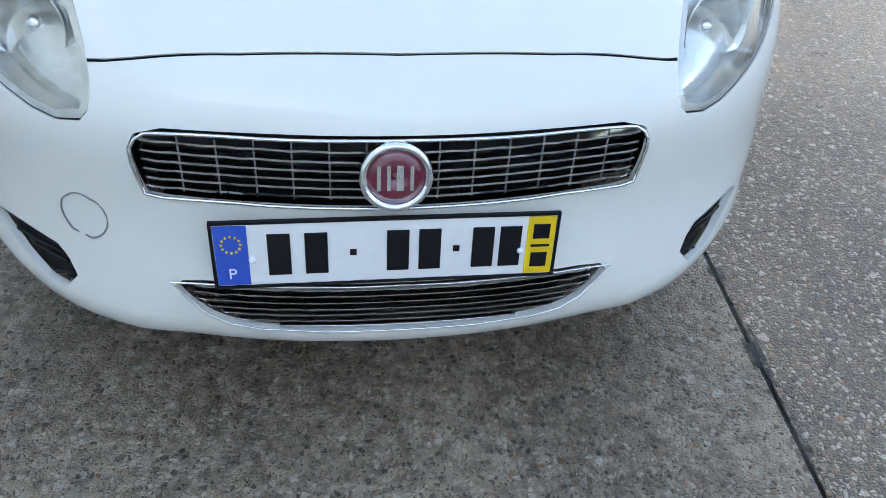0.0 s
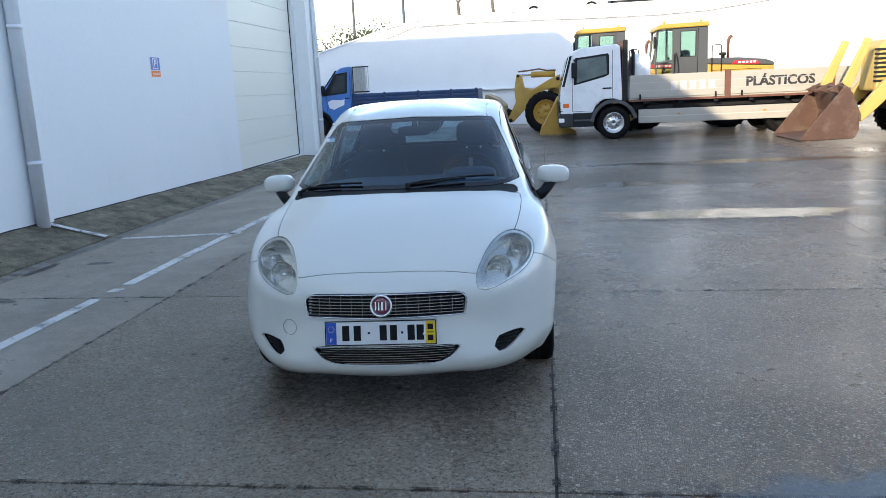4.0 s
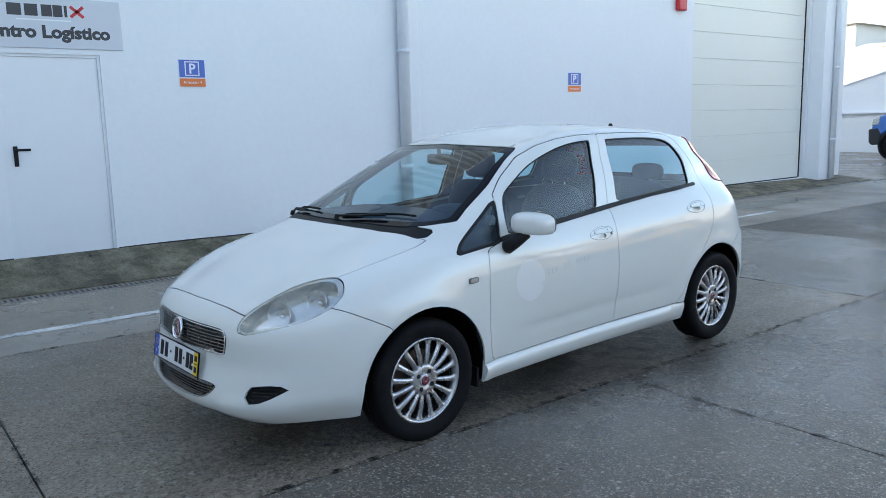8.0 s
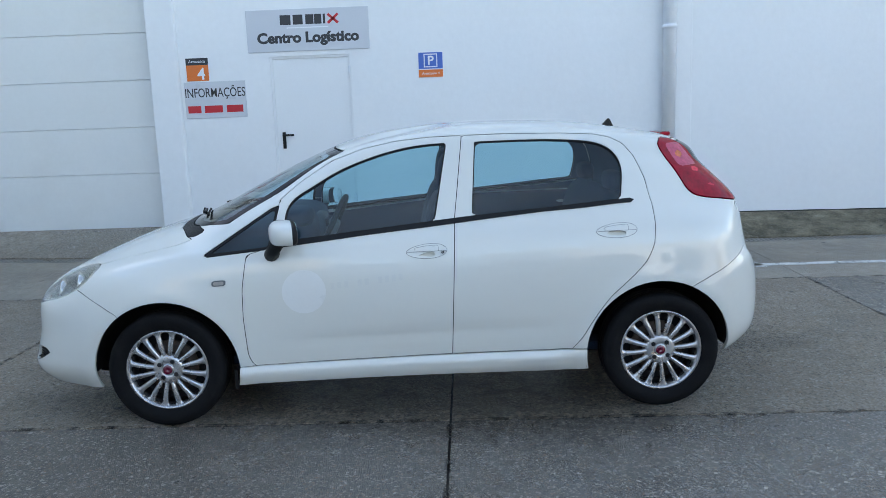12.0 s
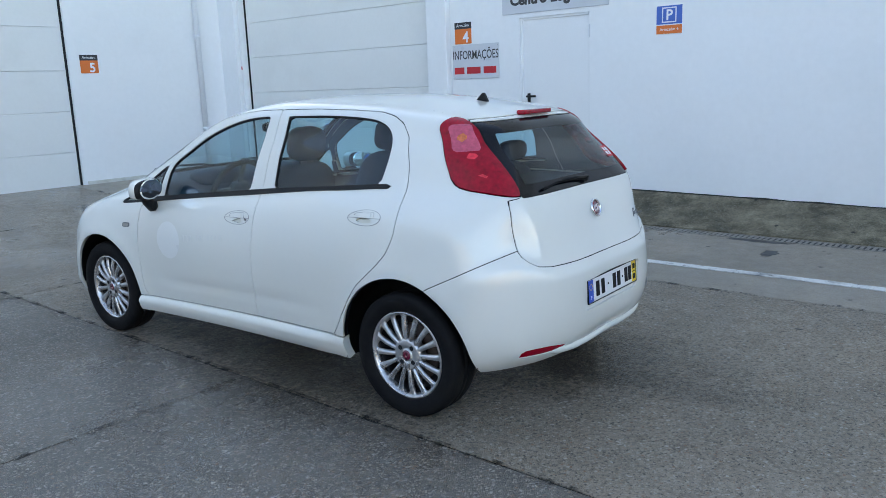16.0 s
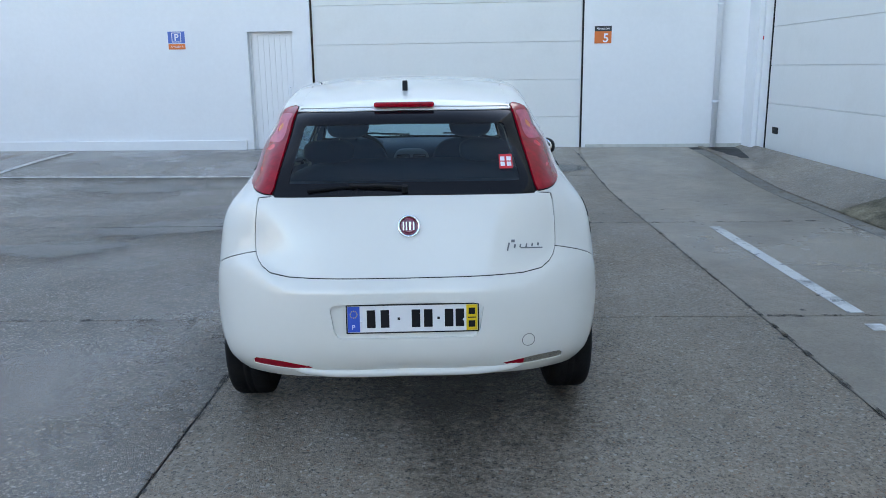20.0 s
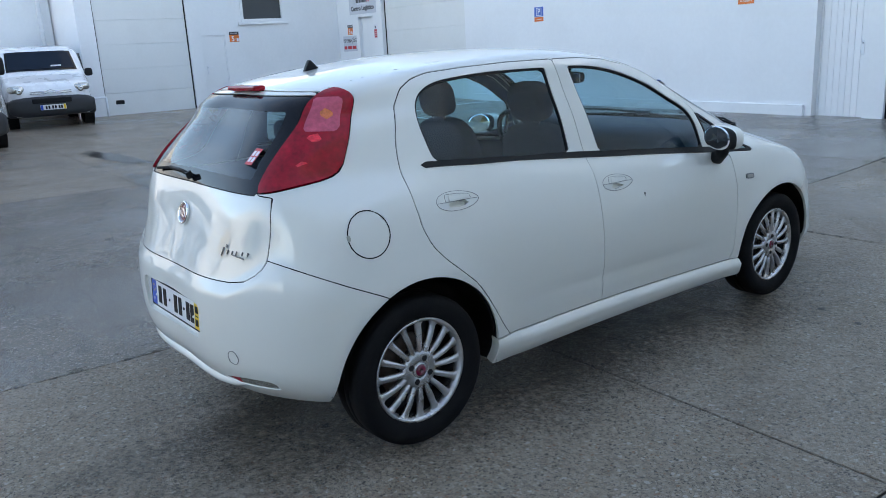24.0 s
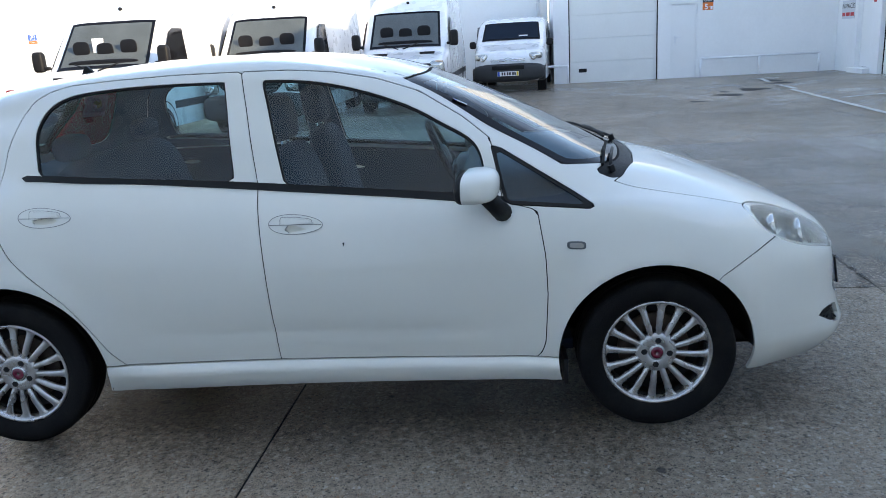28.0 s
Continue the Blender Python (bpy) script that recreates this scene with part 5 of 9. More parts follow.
# door white toned down to beige, shade of the handle recess in the colour
RECESS_SHADE = material("recess_shade_white", (0.62, 0.60, 0.52), 0.5, vary=0.05)
DULL_WHITE = material("recess_white", (0.36, 0.35, 0.31), 0.35, vary=0.03)
GHOST_GREY = material("ghost_letter_white", (0.685, 0.682, 0.64), 0.36, vary=0.03, coat=0.7)
GHOST = material("sun_faded_white", (0.785, 0.785, 0.76), 0.32, vary=0.02, coat=0.8)
REPEATER = material("smoky_repeater_lens", (0.34, 0.31, 0.28), 0.15, vary=0.1, coat=0.6)
for s in (1, -1):
    mir = new("wing_mirror")
    mir.empty_display_size = .1
    mir.parent = car
    mir["label"] = "white wing mirror on a black foot"
    shell = egg(.890, .635, .990, .104, .072, .060, 2.9)
    for v in shell.verts:
        t = (v.co.x - .79) / .2
        v.co.y += .050 * t * t
        v.co.z += -.012 * t
    back = lambda x: .690 + .050 * ((x - .79) / .2) ** 2
    for v in shell.verts:
        v.co.y = min(v.co.y, back(v.co.x))
    for v in shell.verts:
        v.co.z = max(v.co.z, .940 - .02 * (v.co.x - .79))
    bezel = shell.copy()
    for b, front_cut in ((shell, False), (bezel, True)):
        bmesh.ops.bisect_plane(b, geom=b.verts[:] + b.edges[:] + b.faces[:], plane_co=(.887, .684, .99), plane_no=(-.24, 1, 0), clear_outer=not front_cut, clear_inner=front_cut)
    face = lathe([(.001, .0), (.001, .004), (.9, .004), (1.0, .0)], 28)
    bmesh.ops.transform(face, matrix=Matrix.Translation((.884, 0, .986)) @ Matrix.Diagonal((.084, 1, .058, 1)) @ Matrix.Rotation(radians(90), 4, "Z"), verts=face.verts)
    for v in face.verts:
        v.co.y += back(v.co.x) + .001
        v.co.z += -.012 * ((v.co.x - .79) / .2 - .5)
    for b in (shell, bezel, face):
        if s < 0:
            bmesh.ops.scale(b, vec=(-1, 1, 1), verts=b.verts)
            bmesh.ops.reverse_faces(b, faces=b.faces)
    part("mirror_housing", shell, CAR_WHITE, mir, smooth=True)
    part("mirror_bezel", bezel, BLACK_PLASTIC, mir, "black mirror frame", smooth=True)
    foot = tube([(.775 * s, .575, .868), (.80 * s, .565, .868), (.835 * s, .585, .895), (.875 * s, .62, .945)], [.032, .036, .032, .034], 12)
    part("mirror_foot", foot, BLACK_PLASTIC, mir, "black mirror foot", smooth=True)
    part("mirror_glass", face, MIRROR, mir, "silvered mirror glass")
    for (hy, hz), d, hollow in zip(HANDLES, ("front", "rear"), (recess_f, recess_r)):
        h = new("door_handle")
        h.parent = car
        h.empty_display_size = .05
        h["label"] = "white pull handle in an oval recess"
        face_x = flank_fit(hy, hz)

        def seam_line(name, run, r):
            part(name, tube([((face_x(hy + a, hz + b) + .0006) * s, hy + a, hz + b) for a, b in run], r, 5), LINE_GREY, h)

        ring = teardrop(.102, .038)
        seam_line("recess_line", ring + ring[:1], .0012)
        seam_line("flap_edge", [(.099, .001), (.05, .000), (-.02, -.001), (-.070, -.002), (-.096, -.003)], .0011)
        seam_line("flap_seam", [(.059, -.002), (.059, .018), (.056, .026), (.050, .028), (.0, .026), (-.050, .019), (-.060, .014), (-.063, .002)], .0010)
        panel("finger_recess", skin, hollow, RECESS_SHADE, h, "finger recess with shade in its colour", flip=s < 0, lift=-.013, walls=False)
        flap = flank_patch(hy, hz, [(.044, .000), (-.058, .002), (-.056, .012), (-.045, .017), (.0, .023), (.044, .025)], .004, s)
        bmesh.ops.bevel(flap, geom=[e for e in flap.edges], offset=.0025, segments=2, affect="EDGES")
        part("handle_flap", flap, CAR_WHITE, h, "white pull flap")
        if s > 0 and d == "front":
            part("lock", lathe([(.001, 0), (.008, 0), (.008, .004), (.001, .004)], 14, Matrix.Translation((flank_x(hy + .078, hz - .006) + .002, hy + .080, hz - .006))), CHROME, h)
    rep_ = part("side_repeater", flank_patch(.300, .738, boxy(.034, .014), .004, s), GREY_PLASTIC, car, "small oval side indicator")
    part("lens", flank_patch(.300, .738, boxy(.025, .009), .006, s), REPEATER, rep_)
    part("mud_flap", slab(min(.64 * s, .80 * s), max(.64 * s, .80 * s), .335, .35, .18, .28), BLACK_PLASTIC, car, "black rubber mud flap")

# fuel flap on the passenger side
pts = [(-(flank_x(2.695 + a, .866 + b) + .0008), 2.695 + a, .866 + b) for a, b in oval(.082, .082, 36)]
flap = part("fuel_flap", tube(pts + [pts[0]], .0022, 5), CAR_DARK_GAP, car, "round fuel filler flap outline", smooth=True)
part("flap_catch", flank_patch(2.775, .866, oval(.006, .012, 10), .003, -1), DULL_WHITE, flap)
# faded round patch where a sticker was
disc_set, _ = skin.cut(door_f_set, lambda p: np.hypot(p[:, 1] - .716, p[:, 2] - .676) - .11)
panel("faded_patch", skin, disc_set, GHOST, door_driver, "paler disc left by a removed sticker", lift=.0007, walls=False)
for k in range(11):
    if k not in (3, 6):
        part("ghost_letter", flank_patch(.86 + k * .034, .700 + k * .003, [(-.010, -.016), (.010, -.016), (.010, .016), (-.010, .016)], .0009, 1), GHOST_GREY, door_driver, "faint ghost of removed lettering")
part("paint_chip", flank_patch(1.158, .771, [(-.004, .008), (.004, .008), (.002, -.008)], .002, -1), INK, door1, "small dark paint chip")

# aerial, high brake lamp
fin = prism([(-.045, 0), (.045, 0), (.040, .012), (.020, .050), (.012, .052), (-.02, .020)], .024, Matrix.Rotation(radians(90), 4, "Z"), .004)
bmesh.ops.transform(fin, matrix=Matrix.Translation((.012, 2.41, 1.412)), verts=fin.verts)
part("aerial", fin, BLACK_PLASTIC, car, "black shark fin aerial")
part("brake_lamp", slab(-.128, .128, 2.70, 2.725 + .028, 1.356, 1.378, .008), RED_LENS, car, "slim red high brake lamp")

# wipers
def wiper(pts, blade, parent, label):
    w = part("wiper", tube(pts, .0065, 8), BLACK_PLASTIC, parent, label, smooth=True)
    part("blade", tube(blade, .006, 6), RUBBER, w)
    piv = bmesh.new()
    rod(piv, (pts[0][0], pts[0][1] - .01, pts[0][2] - .02), (pts[0][0], pts[0][1], pts[0][2] + .006), .013, seg=14)
    part("pivot", piv, BLACK_PLASTIC, w)


WS = ALLP[(ALLP[:, 1] < 1.2) & (ALLP[:, 1] > -.2) & (ALLP[:, 2] > .9)]


def screen_z(x, y):
    d = (WS[:, 0] - abs(x)) ** 2 + (WS[:, 1] - y) ** 2
    k = np.argsort(d)[:4]
    w = 1 / (d[k] + 1e-6)
    return float((WS[k, 2] * w).sum() / w.sum())


for x0, x1, ya, yb in ((.03, .52, .055, .175), (-.62, -.24, .155, .085)):
    line = [(x0 + (x1 - x0) * k / 6, ya + (yb - ya) * k / 6) for k in range(7)]
    wiper([(x, y - .01, screen_z(x, y - .01) + .018) for x, y in line[:5]], [(x, y + .02, screen_z(x, y + .02) + .009) for x, y in line], car, "black windscreen wiper at rest")
ring = [(.0, 1.055), (.10, 1.062), (.22, 1.062), (.36, 1.05)]
wiper([(x, tail_y(x, z) + .022, z) for x, z in ring[:3]], [(x + .03, tail_y(x, z) + .012, z - .008) for x, z in ring], car, "black rear wiper at rest")
for x, y0, z, r in ((-.478, None, .448, .036),):
    pts = [(x + a, nose_y(x + a, z + b) - .0006, z + b) for a, b in oval(r, r, 28)]
    part("tow_cover", tube(pts + [pts[0]], .0016, 5), LINE_GREY, car, "round towing eye cover")
pts = [(-.49 + a, tail_y(-.49 + a, .437 + b) + .0006, .437 + b) for a, b in oval(.026, .026, 24)]
part("tow_cover", tube(pts + [pts[0]], .0016, 5), LINE_GREY, car, "round towing eye cover")
# stickers on the glass
m = on_wall((-.415, tail_y(-.415, 1.135) - .004, 1.135), (-1, 0, 0), (0, 1, 0)) @ Matrix.Rotation(radians(-46), 4, "X")
st = part("sticker", plate_box(.055, .075, .001, m @ Matrix.Translation((0, 0, .006))), SIGN_RED, car, "small red and white sticker inside the rear window")
for k in range(4):
    part("sticker_bar", plate_box(.018, .022, .0014, m @ Matrix.Translation((-.013 + .026 * (k % 2), -.014 + .028 * (k // 2), .006))), SIGN_WHITE, st)
m = Matrix.Translation((-.535, .70, screen_z(-.535, .70) - .012)) @ Matrix.Rotation(radians(26), 4, "X")
st = part("sticker", plate_box(.05, .045, .001, m), SIGN_WHITE, car, "white and teal toll sticker on the windscreen")
part("sticker_bar", plate_box(.05, .015, .0014, m @ Matrix.Translation((0, .03, 0))), SIGN_BLUE, st)

# ---- the cabin ----
def seat(x, y, width, parent, name="seat"):
    e = new(name)
    e.parent = parent
    e.empty_display_size = .1
    e["label"] = "dark grey cloth car seat"
    part("cushion", egg(x, y - .22, .46, width / 2, .27, .10, 3.5), CABIN, e, smooth=True)
    bm = egg(0, 0, 0, width / 2 * .96, .075, .32, 3.5)
    bmesh.ops.transform(bm, matrix=Matrix.Translation((x, y + .06, .80)) @ Matrix.Rotation(radians(-14), 4, "X"), verts=bm.verts)
    part("backrest", bm, CABIN, e, smooth=True)
    bm = egg(0, 0, 0, .125, .055, .095, 3.2)
    bmesh.ops.transform(bm, matrix=Matrix.Translation((x, y + .16, 1.215)) @ Matrix.Rotation(radians(-10), 4, "X"), verts=bm.verts)
    part("headrest", bm, CABIN, e, smooth=True)
    for dx in (-.05, .05):
        bm = bmesh.new()
        rod(bm, (x + dx, y + .14, 1.03), (x + dx, y + .158, 1.15), .006, seg=8)
        part("headrest_post", bm, CHROME, e)


seat(.36, 1.30, .50, car)
seat(-.36, 1.30, .50, car)
bench = new("rear_bench")
bench.parent = car
bench["label"] = "dark cloth rear bench with three headrests"
part("cushion", egg(0, 1.98, .48, .62, .26, .11, 4), CABIN, bench, smooth=True)
bm = egg(0, 0, 0, .62, .075, .30, 4)
bmesh.ops.transform(bm, matrix=Matrix.Translation((0, 2.27, .80)) @ Matrix.Rotation(radians(-16), 4, "X"), verts=bm.verts)
part("backrest", bm, CABIN, bench, smooth=True)
for x in (.37, -.37):
    bm = egg(x, 2.36, 1.135, .12, .045, .055, 3)
    part("headrest", bm, CABIN, bench, smooth=True)
part("parcel_shelf", slab(-.56, .56, 2.40, 2.86, .985, 1.0, .005), CABIN, car, "black parcel shelf")
part("cabin_floor", slab(-.66, .66, .30, 2.85, .27, .31), CABIN, car)
dash = egg(0, 0, 0, .66, .30, .16, 4)
bmesh.ops.transform(dash, matrix=Matrix.Translation((0, .42, .86)), verts=dash.verts)
dash = part("dashboard", dash, CABIN_TRIM, car, "dark grey moulded dashboard", smooth=True)
part("centre_stack", egg(0, .70, .80, .13, .06, .18, 4), GREY_PLASTIC, dash, "grey centre console", smooth=True)
for x in (-.055, .055):
    part("air_vent", slab(x - .045, x + .045, .742, .765, .90, .945, .008), BLACK_PLASTIC, dash)
    for k in range(3):
        part("vent_slat", slab(x - .04, x + .04, .764, .769, .908 + k * .012, .912 + k * .012), GREY_PLASTIC, dash)
part("radio", slab(-.09, .09, .752, .766, .79, .85, .004), INK, dash)
part("binnacle", egg(.36, .62, 1.0, .17, .10, .055, 3), CABIN_TRIM, dash, smooth=True)
wheel_pts = [(.185 * math.cos(k * math.pi / 16), 0, .185 * math.sin(k * math.pi / 16)) for k in range(33)]
sw = tube(wheel_pts, .016, 8)
bmesh.ops.transform(sw, matrix=Matrix.Translation((.36, .82, .93)) @ Matrix.Rotation(radians(-26), 4, "X"), verts=sw.verts)
sw = part("steering_wheel", sw, BLACK_PLASTIC, car, "black three-spoke steering wheel", smooth=True)
hubm = Matrix.Translation((.36, .82, .93)) @ Matrix.Rotation(radians(-26), 4, "X")
part("wheel_hub", slab(-.06, .06, -.02, .03, -.05, .05, .02, hubm), GREY_PLASTIC, sw)
for a in (0, 180, 270):
    part("wheel_spoke", slab(.03, .18, -.008, .008, -.014, .014, .004, hubm @ Matrix.Rotation(radians(a), 4, "Y")), GREY_PLASTIC, sw)
inm = part("inner_mirror", egg(0, .80, 1.285, .11, .02, .032, 4), BLACK_PLASTIC, car, "black interior mirror", smooth=True)
part("mirror_glass", slab(-.10, .10, .815, .822, 1.262, 1.308, .003), MIRROR, inm)
bm = bmesh.new()
rod(bm, (0, .80, 1.30), (0, .79, 1.345), .012, seg=10)
part("mirror_stem", bm, BLACK_PLASTIC, inm)

# ---- ground ----
def lie(x, y):
    """The height of the yard: level by the car, rising a little to the south and east walls."""
    return max(0.20 * smooth01((-0.8 - y) / 4.3), 0.20 * smooth01((x - 13.0) / 5.0))


def sheet(x0, x1, y0, y1, nx, ny, z, thick=0.0):
    bm = bmesh.new()
    vs = [[bm.verts.new((x0 + (x1 - x0) * i / nx, y0 + (y1 - y0) * j / ny, 0)) for i in range(nx + 1)] for j in range(ny + 1)]
    for row in vs:
        for v in row:
            v.co.z = lie(v.co.x, v.co.y) + z
    for j in range(ny):
        for i in range(nx):
            bm.faces.new((vs[j][i], vs[j][i + 1], vs[j + 1][i + 1], vs[j + 1][i]))
    if thick:
        edge = [e for e in bm.edges if e.is_boundary]
        r = bmesh.ops.extrude_edge_only(bm, edges=edge)
        bmesh.ops.translate(bm, vec=(0, 0, -thick), verts=[v for v in r["geom"] if isinstance(v, bmesh.types.BMVert)])
    return bm


def graded(lo, a, b, hi):
    """Coordinates from lo to hi, close together between a and b."""
    inner = [a + .75 * k for k in range(int((b - a) / .75) + 1)]
    return [lo + (a - lo) * k / 12 for k in range(12)] + inner + [inner[-1] + (hi - inner[-1]) * k / 12 for k in range(1, 13)]


def ground_sheet():
    gx, gy = graded(-220, -14, 24, 260), graded(-220, -12, 38, 300)
    verts = [(x, y, lie(x, y) - .005) for y in gy for x in gx]
    n = len(gx)
    faces = [(j * n + i, j * n + i + 1, j * n + n + i + 1, j * n + n + i) for j in range(len(gy) - 1) for i in range(n - 1)]
    me = bpy.data.meshes.new("ground")
    me.from_pydata(verts, [], faces)
    bm = bmesh.new()
    bm.from_mesh(me)
    bpy.data.meshes.remove(me)
    return bm


ground = part("ground", ground_sheet(), JOINT, None)
tagged(ground, "wide yard of wet grey concrete slabs with dark joints", "ground", kind="structure")

# ---- walls ----
def wall_with_holes(name, length, height, thick, holes, m, mat, label):
    """A wall along its own x from 0, standing in y -thick..0, face at y = 0 towards +y, with openings (x0, x1, z0, z1)."""
    bm = bmesh.new()
    xs = sorted({0, length, *[h[0] for h in holes], *[h[1] for h in holes]})
    for a, b in zip(xs, xs[1:]):
        cuts = sorted((h[2], h[3]) for h in holes if h[0] <= a + 1e-6 and h[1] >= b - 1e-6)
        z = -.3
        for lo, hi in cuts:
            if lo > z + 1e-4:
                box(bm, a, b, -thick, 0, z, lo)
            z = hi
        if z < height:
            box(bm, a, b, -thick, 0, z, height)
    bmesh.ops.remove_doubles(bm, verts=bm.verts, dist=1e-5)
    inner = [f for f in bm.faces if sum(1 for e in f.edges if len(e.link_faces) > 2) == len(f.edges)]
    bmesh.ops.delete(bm, geom=inner, context="FACES_ONLY")
    bmesh.ops.transform(bm, matrix=m, verts=bm.verts)
    ob = part(name, bm, mat)
    return tagged(ob, label, "wall", kind="structure")


WALL_A = -4.85
# west wall: x along -y, so that its face looks east
A_AT = Matrix(((0, 1, 0, WALL_A), (-1, 0, 0, 18.1), (0, 0, 1, 0), (0, 0, 0, 1)))


def ax(y):
    return 18.1 - y


wall_with_holes("wall_west", 24.2, 8.5, .3, [(ax(16.55), ax(12.5), .12, 4.6), (ax(2.31), ax(1.335), .235, 2.265), (ax(-.12), ax(-4.32), .15, 4.6)], A_AT, WALL_WHITE, "long white painted warehouse wall with roller doors")
wall_b_angle = -2.9
B_AT = pose(-5.15, -4.77, 0, 0, 0, wall_b_angle)


def bx(x):
    return (x + 5.15) / math.cos(radians(2.9))


wall_with_holes("wall_south", bx(12.0), 6.8, .35, [(bx(-2.19), bx(2.28), .15, 4.6), (bx(2.58), bx(3.34), .13, 2.14)], B_AT, WALL_WHITE, "white painted warehouse wall with a roller door")
BD_AT = pose(12.005, -5.722, 0, 0, 0, 1.4)
wall_with_holes("wall_south_recess", 6.385, 6.8, .3, [(.37, 4.0, .15, 4.6), (4.45, 5.22, .32, 2.40)], BD_AT, WALL_WHITE, "white set-back warehouse wall with a roller door")
EAST_X = 18.4
# east wall: x along +y, face looks west
E_AT = Matrix(((0, -1, 0, EAST_X), (1, 0, 0, -7.0), (0, 0, 1, 0), (0, 0, 0, 1)))
wall_with_holes("wall_east", 8.66, 6.8, .3, [(7.0 - 3.80, 7.0 - 2.63, 2.47, 3.045), (7.0 - 2.06, 7.0 - 1.39, .16, 2.09), (5.935, 8.26, .16, 4.6)], E_AT, WALL_WHITE, "white warehouse wall with window, door and roller door")
tagged(part("wall_east_return", slab(EAST_X + .3, 21.6, 1.36, 1.66, -.3, 6.8), WALL_WHITE), "white side wall of the warehouse", "wall", kind="structure")
tagged(part("wall_far_east", slab(21.3, 21.6, 1.7, 60, -.3, 5.6), WALL_WHITE), "tall white wall behind the parked vans", "wall", kind="structure")
bm = prism([(-30, -.3), (60, -.3), (60, 4.5), (3, 4.45), (-3.6, 4.3), (-5.0, 4.05), (-10.6, 2.45), (-14, 2.3), (-30, 2.3)], .35, Matrix.Translation((0, 30.2, 0)))
tagged(part("wall_west_end", slab(-30, -5.15, 17.8, 18.1, -.3, 8.05), WALL_WHITE), "white end wall of the warehouse", "wall", kind="structure")
tagged(part("wall_north", bm, WALL_WHITE), "long white boundary wall with a sloping top", "wall", kind="structure")
for x0, x1, y0, y1, h, nm in ((-30, -5.15, -40, 18.1, 8.5, "warehouse_roof_west"), (-5.1, 30, -40, -6.2, 6.8, "warehouse_roof_south"), (18.75, 21.6, -6.2, 1.36, 6.8, "warehouse_roof_east")):
    tagged(part(nm, slab(x0, x1, y0, y1, h - .45, h), ROOF_METAL), "grey roof of the warehouse", "roof", kind="structure")

# ---- sectional doors ----
def sectional(name, width, z0, z1, m, mat, label, joints):
    """A sectional door, x from 0 to width, face towards +y: panels with recessed joints in a dark channel."""
    d = thing(name, label, "roller door", "roller doors", at=m)
    edges = [z0] + [j for j in joints if z0 < j < z1] + [z1]
    for a, b in zip(edges, edges[1:]):
        bm = slab(.03, width - .03, -.05, 0, a + .004, b - .004, .006)
        part("door_panel", bm, mat, d)
    part("door_backing", slab(.01, width - .01, -.08, -.016, z0, z1), mat, d)
    for x in (.0, width - .028):
        part("door_channel", slab(x, x + .026, -.06, .012, z0, z1), TRIM_GLOSS if x else DARK_STEEL, d, "black side channel")
    part("bottom_seal", slab(.03, width - .03, -.05, -.004, z0 - .02, z0 + .002), BLACK_PLASTIC, d, "black rubber bottom seal")
    return d


def vent_box(m, parent):
    v = part("pull_handle", plate_box(.21, .10, .012, m, .01), BLACK_PLASTIC, parent, "black recessed pull handle")
    return v


sA = sectional("roller_door", 4.20, .17, 4.6, A_AT @ Matrix.Translation((ax(-.12), -.12, 0)), SHUTTER, "white sectional warehouse door, closed", [.915, 1.485, 2.056, 2.62, 3.19, 3.76])
sB = sectional("roller_door", bx(2.28) - bx(-2.19), .17, 4.6, B_AT @ Matrix.Translation((bx(-2.19), -.06, 0)), SHUTTER, "white sectional warehouse door, closed", [.70, 1.305, 1.906, 2.53, 3.14, 3.75])
vent_box(on_wall((3.98, .0, .52), (1, 0, 0), (0, 1, 0)), sB)
vent_box(on_wall((3.8, .0, .52), (1, 0, 0), (0, 1, 0)), sA)
sectional("roller_door", 4.05, .14, 4.6, A_AT @ Matrix.Translation((ax(16.55), -.10, 0)), SHUTTER_SUNNY, "ivory sectional warehouse door, closed", [.62, 1.10, 1.58, 2.06, 2.54, 3.02, 3.5, 3.98])
sD = sectional("roller_door", 3.63, .17, 4.6, BD_AT @ Matrix.Translation((.37, -.12, 0)), SHUTTER, "white sectional warehouse door, closed", [.75, 1.35, 1.95, 2.55, 3.15, 3.75])
sE = sectional("roller_door", 2.325, .18, 4.6, E_AT @ Matrix.Translation((5.935, -.08, 0)), SHUTTER, "white sectional warehouse door, closed", [.75, 1.35, 1.95, 2.55, 3.15, 3.75])
vent_box(on_wall((1.96, .0, .52), (1, 0, 0), (0, 1, 0)), sE)
vent_box(on_wall((3.25, .0, .55), (1, 0, 0), (0, 1, 0)), sD)

# ---- apron, drain and markings ----
def apron_h(y):
    return .25 if y < 3 else max(.25 - (y - 3) * .0105, .1)


def apron_strip(y0, y1, mat, label):
    """A sloping strip of concrete between the drain and the wall."""
    bm = bmesh.new()
    prev = None
    n = int((y1 - y0) / .38)
    for k in range(n + 1):
        y = y0 + (y1 - y0) * k / n
        row = [bm.verts.new((x, y, z)) for x, z in ((-4.08, lie(-4.08, y) - .01), (-4.075, max(lie(-4.08, y), 0) + .02), (-4.5, apron_h(y) * .52 + .01 + .012 * noise.noise((y * 1.3, 0, 0))), (-4.86, apron_h(y)))]
        if prev:
            for i in range(3):
                bm.faces.new((prev[i + 1], prev[i], row[i], row[i + 1]))
        prev = row
    tagged(part("apron", bm, mat), label, "kerb", kind="structure")


apron_strip(.12, 18.05, APRON, "sloping stained concrete apron along the wall foot")
apron_strip(-4.95, .12, GROUND, "sloping concrete ramp before the roller door")
drain = thing("drain_channel", "narrow iron drainage grate along the apron", "drain")


